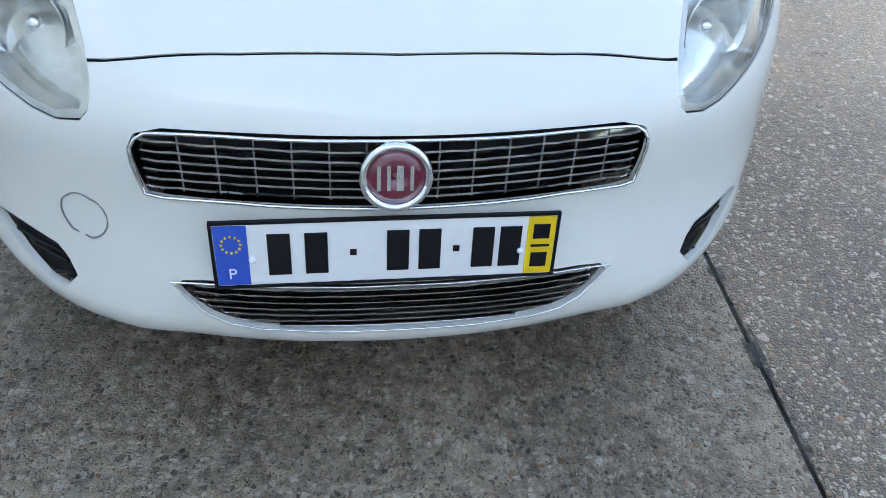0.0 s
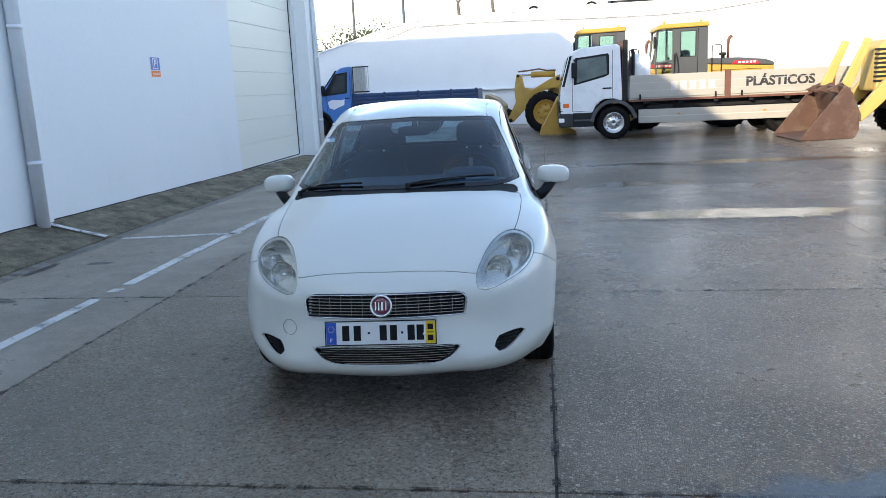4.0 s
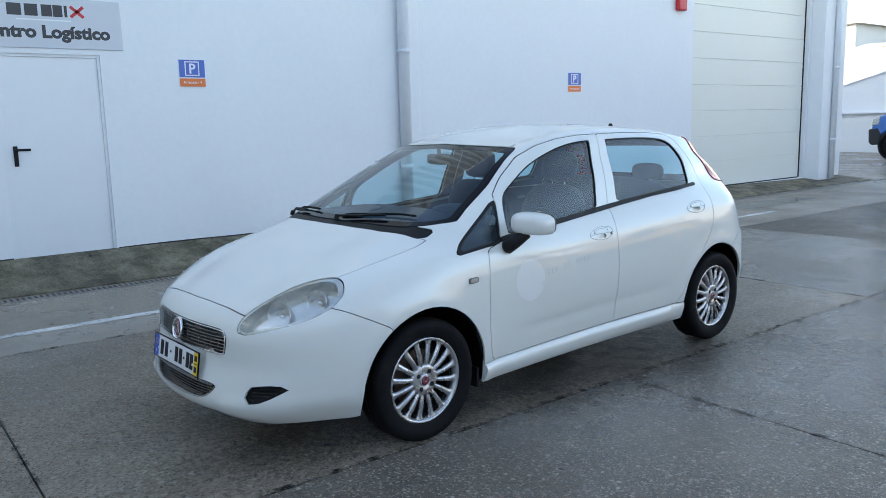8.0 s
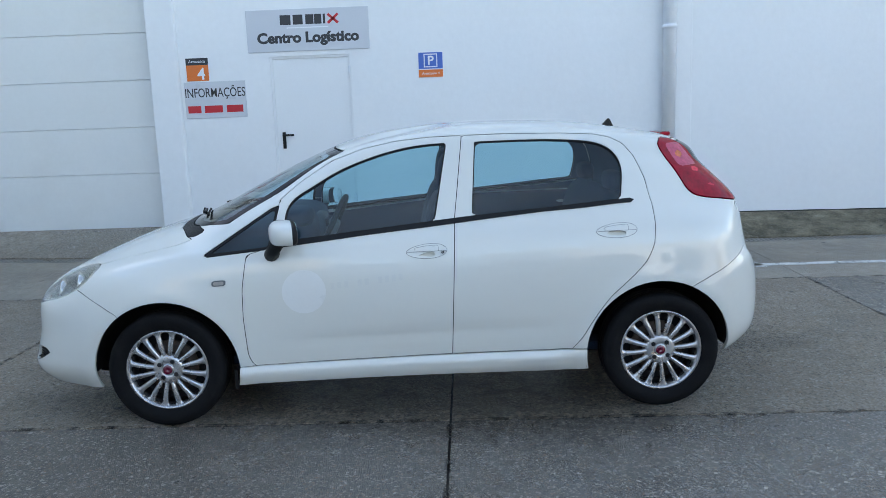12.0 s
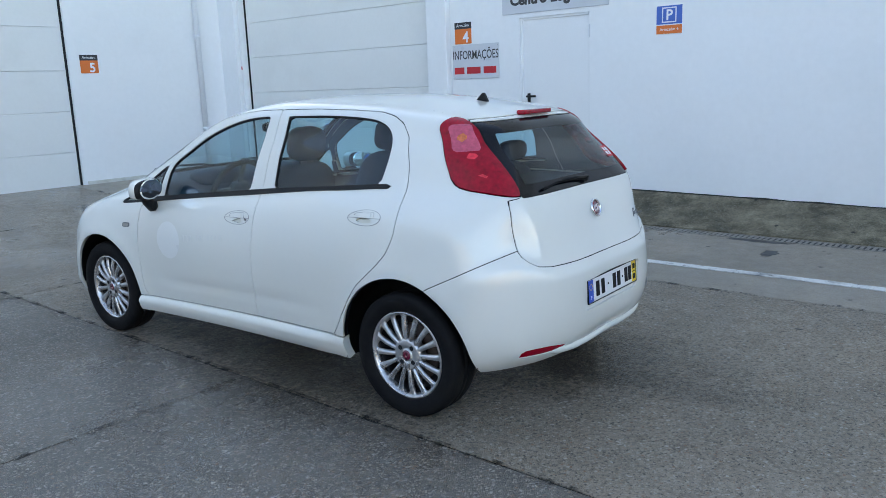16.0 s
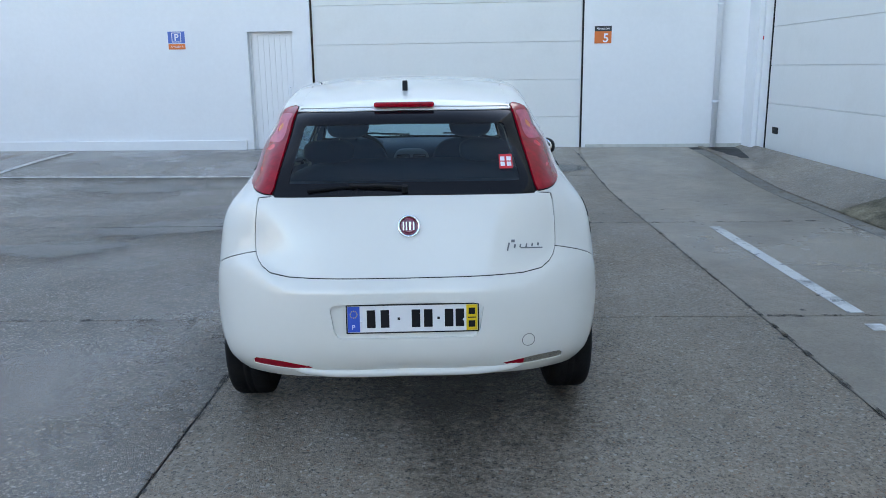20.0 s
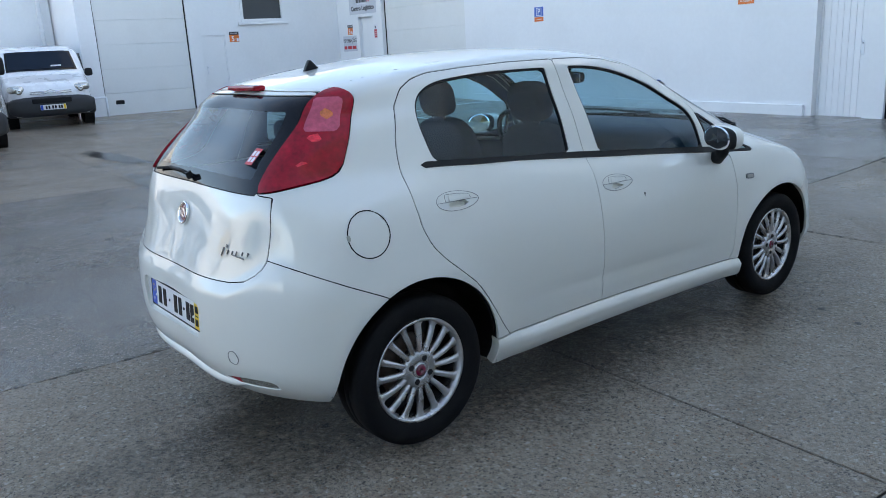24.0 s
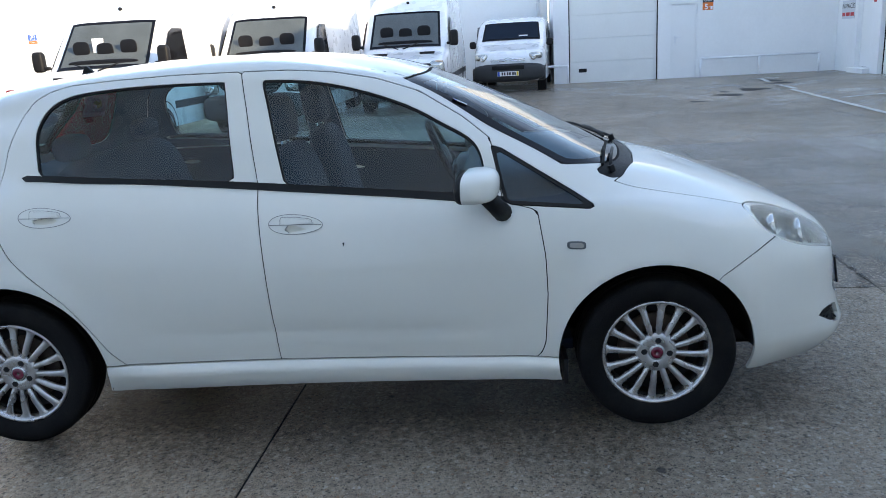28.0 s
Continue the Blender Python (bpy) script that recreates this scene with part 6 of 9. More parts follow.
def drain_run(x0, x1, z0, z1):
    """A long bar that follows the fall of the yard."""
    bm = bmesh.new()
    prev = None
    for y in [-4.4 + .4 * k for k in range(12)] + [18.0]:
        h = lie(-4.0, y)
        row = [bm.verts.new((x, y, z + h)) for x, z in ((x0, z0), (x1, z0), (x1, z1), (x0, z1))]
        if prev:
            for i in range(4):
                bm.faces.new((prev[i], prev[(i + 1) % 4], row[(i + 1) % 4], row[i]))
        prev = row
    bmesh.ops.recalc_face_normals(bm, faces=bm.faces)
    return bm


part("channel", drain_run(-4.075, -3.905, -.06, -.0035), INK, drain)
slot = bmesh.new()
for k in range(448):
    y = -4.4 + k * .05
    box(slot, -4.07, -3.905, y, y + .022, lie(-4.0, y) - .02, lie(-4.0, y) + .005)
bars = part("grating", slot, GRATE, drain, "iron grate bars")
bars["kind"] = "stuff"
for x in (-4.075, -3.915):
    part("grate_frame", drain_run(x, x + .012, -.04, .006), GRATE, drain)

# white paint lines
def paint(name, x0, y0, x1, y1, w, label, mat=ROAD_PAINT, category="road marking"):
    d = Vector((x1 - x0, y1 - y0, 0))
    n = max(2, int(d.length / .3))
    side_ = Vector((-d.y, d.x, 0)).normalized() * w / 2
    bm = bmesh.new()
    prev = None
    for k in range(n + 1):
        p = Vector((x0, y0, 0)) + d * k / n
        row = [bm.verts.new((p.x + s * side_.x * (1 + .08 * noise.noise((k * .7, s, x0))), p.y + s * side_.y * (1 + .08 * noise.noise((k * .7, s, y0))), lie(p.x, p.y) + .0045)) for s in (-1, 1)]
        if prev:
            bm.faces.new((prev[1], prev[0], row[0], row[1]))
        prev = row
    r = bmesh.ops.extrude_face_region(bm, geom=list(bm.faces))
    bmesh.ops.translate(bm, vec=(0, 0, -.004), verts=[v for v in r["geom"] if isinstance(v, bmesh.types.BMVert)])
    bmesh.ops.recalc_face_normals(bm, faces=bm.faces)
    return tagged(part(name, bm, mat), label, category, kind="structure")


for a in ((-2.60, .80, -2.62, 3.50), (-2.61, 3.72, -2.61, 3.84), (-2.61, 3.98, -2.63, 5.4), (-2.63, 5.4, -2.60, 11.5), (-3.90, 6.22, -2.52, 6.40), (2.45, -2.58, 8.0, -2.80), (6.57, -2.80, 6.40, -5.1), (8.6, -3.1, 8.3, -5.3), (8.0, -2.80, 14.0, -3.1), (11.5, -3.15, 11.2, -5.4), (14.0, -3.2, 17.0, -3.3), (16.6, 6.5, 20.6, 6.5), (16.6, 9.3, 20.6, 9.3)):
    paint("paint_line", *a, .10, "worn white parking line")

# damp dirt that has crept out of the joints between the slabs
for a in ((-2.02, -4.2, -2.02, 2.9), (-2.02, 3.1, -2.02, 9.4), (-3.86, .555, -2.06, .555), (-1.96, .555, .96, .555), (1.08, .555, 4.0, .555), (-3.86, 3.55, -2.06, 3.55), (1.02, -4.2, 1.02, .5), (1.02, .6, 1.02, 3.5), (1.02, 3.6, 1.02, 6.5), (1.02, 6.7, 1.02, 9.6), (1.08, 3.55, 4.0, 3.55), (-1.96, 6.60, .96, 6.60), (-1.96, -2.45, .96, -2.45), (1.08, 6.60, 4.0, 6.60)):
    paint("joint_stain", *a, .034, "dark damp dirt along a concrete joint", JOINT_STAIN, "stain")

# the cross line climbs the apron to the wall
bm = bmesh.new()
prev = None
for k in range(9):
    u = k / 8
    x = -4.08 - .76 * u
    z = (.02 + (apron_h(6.2) * .52 + .01 - .02) * min(u / .55, 1) + (apron_h(6.2) * .48 - .01) * max((u - .55) / .45, 0)) + .017
    row = [bm.verts.new((x, 6.16 + dy - .03 * u, z)) for dy in (0, .09)]
    if prev:
        bm.faces.new((prev[0], row[0], row[1], prev[1]))
    prev = row
bmesh.ops.recalc_face_normals(bm, faces=bm.faces)
tagged(part("paint_line", bm, ROAD_PAINT), "worn white parking line", "road marking", kind="structure")

# ---- wall fittings ----
def parking_sign(m, parent_label="blue and orange parking sign fixed to the wall"):
    s = thing("parking_sign", parent_label, "sign", "parking signs")
    part("board", plate_box(.30, .30, .008, m, .004), SIGN_WHITE, s)
    part("blue_field", plate_box(.288, .19, .010, m @ Matrix.Translation((0, .05, 0))), SIGN_BLUE, s)
    fr = merge(plate_box(.15, .012, .0115, m @ Matrix.Translation((0, .123, 0))), plate_box(.15, .012, .0115, m @ Matrix.Translation((0, -.023, 0))), plate_box(.012, .158, .0115, m @ Matrix.Translation((-.075, .05, 0))), plate_box(.012, .158, .0115, m @ Matrix.Translation((.075, .05, 0))))
    part("letter_frame", fr, SIGN_WHITE, s)
    lettering("P", .15, SIGN_WHITE, m @ Matrix.Translation((0, .0, .0102)), s, depth=.001, align="CENTER", bold=.003)
    part("orange_field", plate_box(.288, .088, .010, m @ Matrix.Translation((0, -.100, 0))), SIGN_ORANGE, s)
    lettering("Armaz\u00e9m 4", .045, SIGN_WHITE, m @ Matrix.Translation((0, -.113, .0102)), s, depth=.0008, align="CENTER")
    return s


def number_sign(m, digit, suffix=False):
    s = thing("warehouse_sign", "orange and black warehouse number sign", "sign", "warehouse number signs")
    part("board", plate_box(.27, .27, .008, m, .004), SIGN_ORANGE, s)
    part("black_field", plate_box(.27, .082, .0095, m @ Matrix.Translation((0, .094, 0))), SIGN_BLACK, s)
    lettering("Armaz\u00e9m", .052, SIGN_WHITE, m @ Matrix.Translation((0, .08, .0095)), s, depth=.0008, align="CENTER")
    lettering(digit, .19, SIGN_WHITE, m @ Matrix.Translation((-.04 if suffix else .045, -.115, .0082)), s, depth=.001, align="CENTER", bold=.004)
    if suffix:
        part("suffix_bar", plate_box(.035, .014, .0095, m @ Matrix.Translation((.035, -.06, 0))), SIGN_WHITE, s)
        part("suffix_bar", plate_box(.055, .075, .0095, m @ Matrix.Translation((.090, -.078, 0))), SIGN_WHITE, s)
    return s


def info_sign(m):
    s = thing("information_sign", "pale grey information board with black and red lettering", "sign", "information boards")
    part("board", plate_box(.75, .435, .008, m, .006), SIGN_GREY, s)
    lettering("INFORMA\u00c7\u00d5ES", .155, SIGN_BLACK, m @ Matrix.Translation((0, .035, .0082)), s, depth=.001, align="CENTER", squeeze=.70, bold=.001)
    for x, w in ((-.265, .16), (-.03, .22), (.23, .20)):
        part("number_bar", plate_box(w, .085, .0095, m @ Matrix.Translation((x, -.11, 0))), SIGN_RED, s)
    for x in (-.35, .35):
        for y in (-.19, .19):
            part("screw", lathe([(.001, 0), (.008, 0), (.006, .003), (.001, .003)], 10, m @ Matrix.Translation((x, y, .008)) @ Matrix.Rotation(radians(-90), 4, "Y")), CHROME, s)
    return s


def company_sign(m, w=1.47):
    s = thing("company_sign", "silver-grey company board above a door", "sign", "company boards")
    part("board", plate_box(w, .49, .012, m, .006), SIGN_GREY, s)
    for k, (x, bw) in enumerate(((-.26, .13), (-.11, .12), (.03, .10), (.13, .09), (.205, .03))):
        part("logo_block", plate_box(bw, .115, .0135, m @ Matrix.Translation((x, .12, 0)), .004), SIGN_BLACK, s)
    for a in (40, -40):
        part("logo_cross", plate_box(.16, .03, .0135, m @ Matrix.Translation((.31, .12, 0)) @ Matrix.Rotation(radians(a), 4, "Z")), SIGN_RED, s)
    part("logo_line", plate_box(.50, .012, .0135, m @ Matrix.Translation((.0, .028, 0))), SIGN_WHITE, s)
    lettering("Centro Log\u00edstico", .165, SIGN_BLACK, m @ Matrix.Translation((0, -.14, .0122)), s, depth=.001, align="CENTER", bold=.0075, squeeze=1.08)
    return s


def wa(y, z, off=0.0):
    """On the west wall, at y and z."""
    return on_wall((WALL_A + off, y, z), (0, 1, 0), (1, 0, 0))


def wb(x, z, off=0.0):
    p = B_AT @ Vector((bx(x), off, z))
    d = B_AT.to_3x3() @ Vector((-1, 0, 0))
    return on_wall(p, d, B_AT.to_3x3() @ Vector((0, 1, 0)))


def wd(x, z, off=0.0):
    p = BD_AT @ Vector((x, off, z))
    return on_wall(p, BD_AT.to_3x3() @ Vector((-1, 0, 0)), BD_AT.to_3x3() @ Vector((0, 1, 0)))


def we(y, z, off=0.0):
    return on_wall((EAST_X - off, y, z), (0, -1, 0), (-1, 0, 0))


parking_sign(wa(3.27, 2.10))
parking_sign(wa(9.40, 2.065))
parking_sign(wb(4.54, 2.02))
parking_sign(wb(9.56, 2.02))
number_sign(wa(.45, 2.148), "4")
number_sign(wb(-2.49, 2.0), "5")
info_sign(wa(.643, 1.784))
company_sign(wa(1.818, 2.563))
company_sign(wd(4.945, 2.725), 1.42)
info_sign(wd(5.755, 1.69))
number_sign(wd(5.70, 2.075), "5", True)
number_sign(we(-2.32, 2.03), "5", True)
notice = thing("notice_sign", "narrow red and white notice beside the door", "sign")
part("board", plate_box(.15, .36, .006, wd(4.33, 1.975), .003), SIGN_WHITE, notice)
part("red_field", plate_box(.14, .22, .0075, wd(4.33, 1.92)), SIGN_RED, notice)
for dz in (-.05, .0, .05):
    part("text_bar", plate_box(.09, .016, .0085, wd(4.33, 1.92 + dz)), SIGN_WHITE, notice)
part("dark_mark", plate_box(.06, .06, .0075, wd(4.33, 2.09)), SIGN_BLACK, notice)
for y, m in ((-4.47, wa(-4.40, 1.90)),):
    r = thing("warning_sign", "small red strip sign beside the roller door", "sign")
    part("board", plate_box(.12, .055, .006, m), SIGN_RED, r)
    part("sign_bar", plate_box(.07, .012, .0072, m), SIGN_WHITE, r)
fb = thing("alarm_box", "red fire alarm box high on the wall", "alarm box")
part("box", plate_box(.22, .26, .10, wa(12.05, 3.45), .02), SIGN_RED, fb)

# steel doors
def steel_door(name, w, h, m, label, boards=0, hinge=1, fit=None):
    """A leaf with frame, lever and hinges: x along, y up, z out, from the lower corner."""
    d = thing(name, label, "door", "steel doors")
    part("door_leaf", slab(.03, w - .03, .01, h - .03, -.07, -.028, .003, m), DOOR_WHITE, d)
    for a in ((0, .03, 0, h), (w - .03, w, 0, h), (.03, w - .03, h - .03, h)):
        part("door_frame", slab(a[0], a[1], a[2], a[3], -.09, -.015, .004, m), DOOR_WHITE, d)
    part("door_gap", slab(.02, w - .02, .0, h - .02, -.10, -.074, 0, m), BLACK_PLASTIC, d)
    for k in range(boards):
        x = .05 + (w - .1) * (k + .5) / boards
        part("door_board", slab(x - (w - .1) / boards / 2 + .002, x + (w - .1) / boards / 2 - .002, .03, h - .06, -.03, -.018, .003, m), DOOR_WHITE, d)
    lx = .11 if hinge > 0 else w - .11
    t = merge(slab(lx - .02, lx + .02, .93, 1.13, -.03, -.012, .006, m), slab(lx - .012, lx + .13 if hinge > 0 else lx + .012, 1.08, 1.105, .015, .032, .006, m), slab(lx - .01, lx + .01, 1.08, 1.105, -.02, .03, .003, m))
    part("door_lever", t, fit or BLACK_PLASTIC, d, "white lever handle" if fit else "black lever handle on a plate")
    for z in (.22, h - .28):
        bm = bmesh.new()
        hx = w - .02 if hinge > 0 else .02
        rod(bm, m @ Vector((hx, z, -.008)), m @ Vector((hx, z + .14, -.008)), .012, seg=10)
        part("hinge", bm, PIPE_WHITE, d)
    return d


steel_door("steel_door", .975, 2.03, wa(1.335, .235), "white flush steel door with a black lever", 0, 1)
steel_door("steel_door", .76, 2.01, wb(3.34, .13, -.10), "white boarded door with a lever", 7, -1, PIPE_WHITE)
tagged(part("door_step", slab(4.38, 5.30, 0, .16, .19, .315, .008, BD_AT), WALL_WHITE), "white door step of the recess door", "step", kind="structure")
steel_door("steel_door", .77, 2.08, wd(5.22, .32, -.08), "white flush steel door below the company board", 0, -1, PIPE_WHITE)
steel_door("steel_door", .67, 1.93, we(-1.39, .16), "white steel door beside the roller door", 0, 1, PIPE_WHITE)
# dark rooms behind the openings
for x0, x1, y0, y1, nm in ((-5.6, -5.15, -5.0, 17.75, "inner_wall_west"),):
    tagged(part(nm, slab(x0, x1, y0, y1, -.3, 7.5), GREY_STEEL), "dark wall closing the hall behind the doors", "wall", kind="structure")
bm = slab(0, 17.0, -.9, -.37, -.3, 6.3, 0, B_AT)
tagged(part("inner_wall_south", bm, GREY_STEEL), "dark wall closing the hall behind the doors", "wall", kind="structure")
tagged(part("inner_wall_east", slab(EAST_X + .3, EAST_X + .6, -7, 1.4, -.3, 6.3), GREY_STEEL), "dark wall closing the hall behind the doors", "wall", kind="structure")

# window of the east wall
w = thing("window_1", "wide low window with a white frame", "window", kind="structure")
part("window_pane", slab(EAST_X + .06, EAST_X + .07, -3.80, -2.63, 2.47, 3.045), GREY_STEEL, w, "dark reflecting pane")
for a in ((-3.78, -2.65, 2.41, 2.49), (-3.78, -2.65, 3.025, 3.085), (-3.86, -3.78, 2.41, 3.085), (-2.65, -2.57, 2.41, 3.085)):
    part("window_frame", slab(EAST_X - .02, EAST_X + .05, a[0], a[1], a[2], a[3], .006), DOOR_WHITE, w)
part("window_sill", slab(EAST_X - .06, EAST_X + .02, -3.95, -2.48, 2.335, 2.405, .008), WALL_WHITE, w)

# rails
def rail(a, b, h, posts):
    r = thing("handrail", "low white tubular rail on posts", "rail", "white rails")
    a, b = Vector(a), Vector(b)
    bm = bmesh.new()
    rod(bm, a + Vector((0, 0, h)), b + Vector((0, 0, h)), .03)
    part("top_tube", bm, PIPE_WHITE, r, smooth=True)
    for k in range(posts):
        p = a + (b - a) * k / (posts - 1)
        bm = bmesh.new()
        rod(bm, p, p + Vector((0, 0, h)), .028)
        part("post", bm, PIPE_WHITE, r, smooth=True)


rail((EAST_X - .25, -2.12, .16), (EAST_X - .25, -5.08, .16), .52, 3)
rail((EAST_X - .25, 1.30, .16), (EAST_X - .25, 1.98, .16), .52, 2)

# pilasters, downpipes, plinths
def pilaster(x0, x1, y0, y1, h=8.0, label="white plastered pilaster"):
    return tagged(part("pilaster", slab(x0, x1, y0, y1, -.2, h, .012), WALL_WHITE), label, "pilaster", kind="structure")


pilaster(WALL_A, WALL_A + .10, -.10, .24)
pilaster(WALL_A, WALL_A + .04, 6.16, 6.36)
pilaster(WALL_A, WALL_A + .30, 16.62, 17.2)
pilaster(WALL_A - .3, WALL_A + .02, 17.2, 18.1)
pilaster(WALL_A, WALL_A + .08, -4.95, -4.36)


def downpipe(x, y, r=.06, z0=.12, z1=8.0, clamps=(.9, 2.4, 3.9)):
    p = thing("downpipe", "white plastic rain downpipe fixed to the wall", "pipe", "downpipes")
    bm = bmesh.new()
    rod(bm, (x, y, z0), (x, y, z1), r, seg=20)
    part("tube", bm, PIPE_WHITE, p, smooth=True)
    for z in clamps:
        bm = bmesh.new()
        rod(bm, (x, y, z), (x, y, z + .05), r + .008, seg=20)
        part("clamp", bm, PIPE_WHITE, p, smooth=True)
    return p


downpipe(WALL_A + .085, 6.08, .075, .16)
downpipe(WALL_A + .10, -4.86, .06, .2)
downpipe(WALL_A + .36, 17.05, .06, .1)
q = B_AT @ Vector((bx(-4.3), .07, 0))
downpipe(q.x, q.y, .045, .2)
downpipe(21.1, 2.0, .06, .15)
# low plinths along the wall feet
bm = slab(bx(3.45), bx(12.0), 0, .05, -.3, .36, .01, B_AT)
tagged(part("plinth", bm, WALL_WHITE), "low white plinth along the wall", "plinth", kind="structure")
bm = slab(bx(-5.1), bx(-2.25), 0, .02, -.3, .25, .006, B_AT)
tagged(part("plinth", bm, WALL_FOOT), "stained wall foot", "plinth", kind="structure")
# thin dark strip painted for the shaded gap between wall and apron
for y0, y1 in ((2.33, 12.45), (.25, 1.32)):
    bm = bmesh.new()
    prev = None
    for k in range(41):
        y = y0 + (y1 - y0) * k / 40
        top = apron_h(y) + .010 + .014 * noise.noise((y * 4.2, 1, 0))
        row = [bm.verts.new((WALL_A + .004, y, apron_h(y) - .05)), bm.verts.new((WALL_A + .004, y, top))]
        if prev:
            bm.faces.new((prev[0], row[0], row[1], prev[1]))
        prev = row
    bmesh.ops.recalc_face_normals(bm, faces=bm.faces)
    tagged(part("trim", bm, GAP_EDGE), "dark strip painted for the gap at the foot of the wall", "wall foot", kind="structure")

# ribbed cladding above the painted walls
clad = bmesh.new()
for k in range(96):
    y = -5.0 + k * .24
    box(clad, WALL_A, WALL_A + .035, y, y + .12, 4.75, 8.0)
c = tagged(part("cladding", clad, ROOF_METAL), "grey ribbed metal cladding above the wall", "cladding", kind="structure")

# shallow puddles and damp films on the slabs
WATER = material("rain_water_film", (0.06, 0.056, 0.05), 0.15, vary=0.25, scale=3, bump=0.10, bump_scale=40, rough_vary=0.06)


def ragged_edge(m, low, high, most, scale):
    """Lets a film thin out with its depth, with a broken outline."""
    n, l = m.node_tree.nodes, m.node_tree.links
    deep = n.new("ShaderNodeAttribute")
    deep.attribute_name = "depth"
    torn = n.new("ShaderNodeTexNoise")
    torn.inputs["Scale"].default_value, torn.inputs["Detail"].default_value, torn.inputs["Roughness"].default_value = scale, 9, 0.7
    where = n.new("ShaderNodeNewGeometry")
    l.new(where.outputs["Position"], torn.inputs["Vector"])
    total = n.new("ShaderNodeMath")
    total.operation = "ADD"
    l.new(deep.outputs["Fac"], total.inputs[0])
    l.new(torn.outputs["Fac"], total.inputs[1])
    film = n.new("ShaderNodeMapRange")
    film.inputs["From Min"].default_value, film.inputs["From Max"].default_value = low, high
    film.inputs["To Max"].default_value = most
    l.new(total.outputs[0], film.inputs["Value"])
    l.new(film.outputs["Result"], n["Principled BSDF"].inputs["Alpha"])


ragged_edge(WATER, 0.78, 0.98, 0.8, 6.0)
# dark film for damp concrete, with the car's shade painted in as well
DAMP_SHADE = material("damp_shade_film", (0.042, 0.034, 0.026), 0.24, vary=0.5, scale=7, fine=90, bump=0.5, bump_scale=70, rough_vary=0.1, spec=0.35)
ragged_edge(DAMP_SHADE, 0.72, 1.02, 0.56, 24.0)
STAIN = material("oily_stain", (0.020, 0.019, 0.018), 0.35, vary=0.4, scale=20, fine=120)
ragged_edge(STAIN, 0.62, 0.86, 0.85, 16.0)


def puddle(x, y, rx, ry, seed, turn=0.0, mat=None, label="shallow rain puddle on the concrete", lift=0.0):
    """A shallow pool: an uneven outline, deepest in the middle."""
    bm = bmesh.new()
    layer = bm.verts.layers.float.new("depth")
    n, rings = 56, 5
    c = bm.verts.new((x, y, lie(x, y) + .0035 + lift))
    c[layer] = 1.0
    prev = None
    for j in range(1, rings + 1):
        g = j / rings
        ring = []
        for k in range(n):
            a = 2 * math.pi * k / n
            f = g * (1.15 + .42 * noise.noise((math.cos(a) * 1.6, math.sin(a) * 1.6, seed * 3.1)) + .16 * noise.noise((math.cos(a) * 6, math.sin(a) * 6, seed * 5.3)))
            u, v = rx * f * math.cos(a), ry * f * math.sin(a)
            px, py = x + u * math.cos(turn) - v * math.sin(turn), y + u * math.sin(turn) + v * math.cos(turn)
            w = bm.verts.new((px, py, lie(px, py) + .0030 + lift))
            w[layer] = 1 - g
            ring.append(w)
        for k in range(n):
            if prev is None:
                bm.faces.new((c, ring[k], ring[(k + 1) % n]))
            else:
                bm.faces.new((prev[k], ring[k], ring[(k + 1) % n], prev[(k + 1) % n]))
        prev = ring
    return tagged(part("puddle", bm, mat or WATER), label, "puddle", kind="structure")


for k, a in enumerate(((3.0, 7.0, 2.2, .42, 0), (4.6, 12.8, 3.4, .40, 0), (2.4, 9.9, 1.0, .40, .2), (2.6, .55, 1.3, .55, .3), (3.4, 1.5, .8, .5, 0), (4.0, -1.9, 1.2, .35, 0), (-3.3, 12.4, .4, 1.6, 0), (-1.5, 15.2, 1.3, .45, .3), (6.5, 3.3, 2.4, .35, 0), (10.5, 3.0, 2.0, .30, .1), (-1.6, -3.0, .5, .35, 0), (8.8, 9.2, 1.5, .3, 0), )):
    puddle(a[0], a[1], a[2], a[3], k + 1, a[4])

# drips round the car, and the shade beneath it painted into the same patch
puddle(.12, 3.25, 1.25, 2.9, 41, .05, DAMP_SHADE, "dark patch on the concrete round the car, damp with painted shade", -.0012)
for k, (x, y, rx, ry) in enumerate(((-3.40, 4.88, .14, .07), (-3.42, 3.46, .16, .04), (-3.86, 4.6, .07, .30))):
    puddle(x, y, rx, ry, 60 + k, 0, STAIN, "small dark oily stain on the concrete", -.0016)
parking_sign(on_wall((21.295, 18.12, 2.29), (0, -1, 0), (-1, 0, 0)))

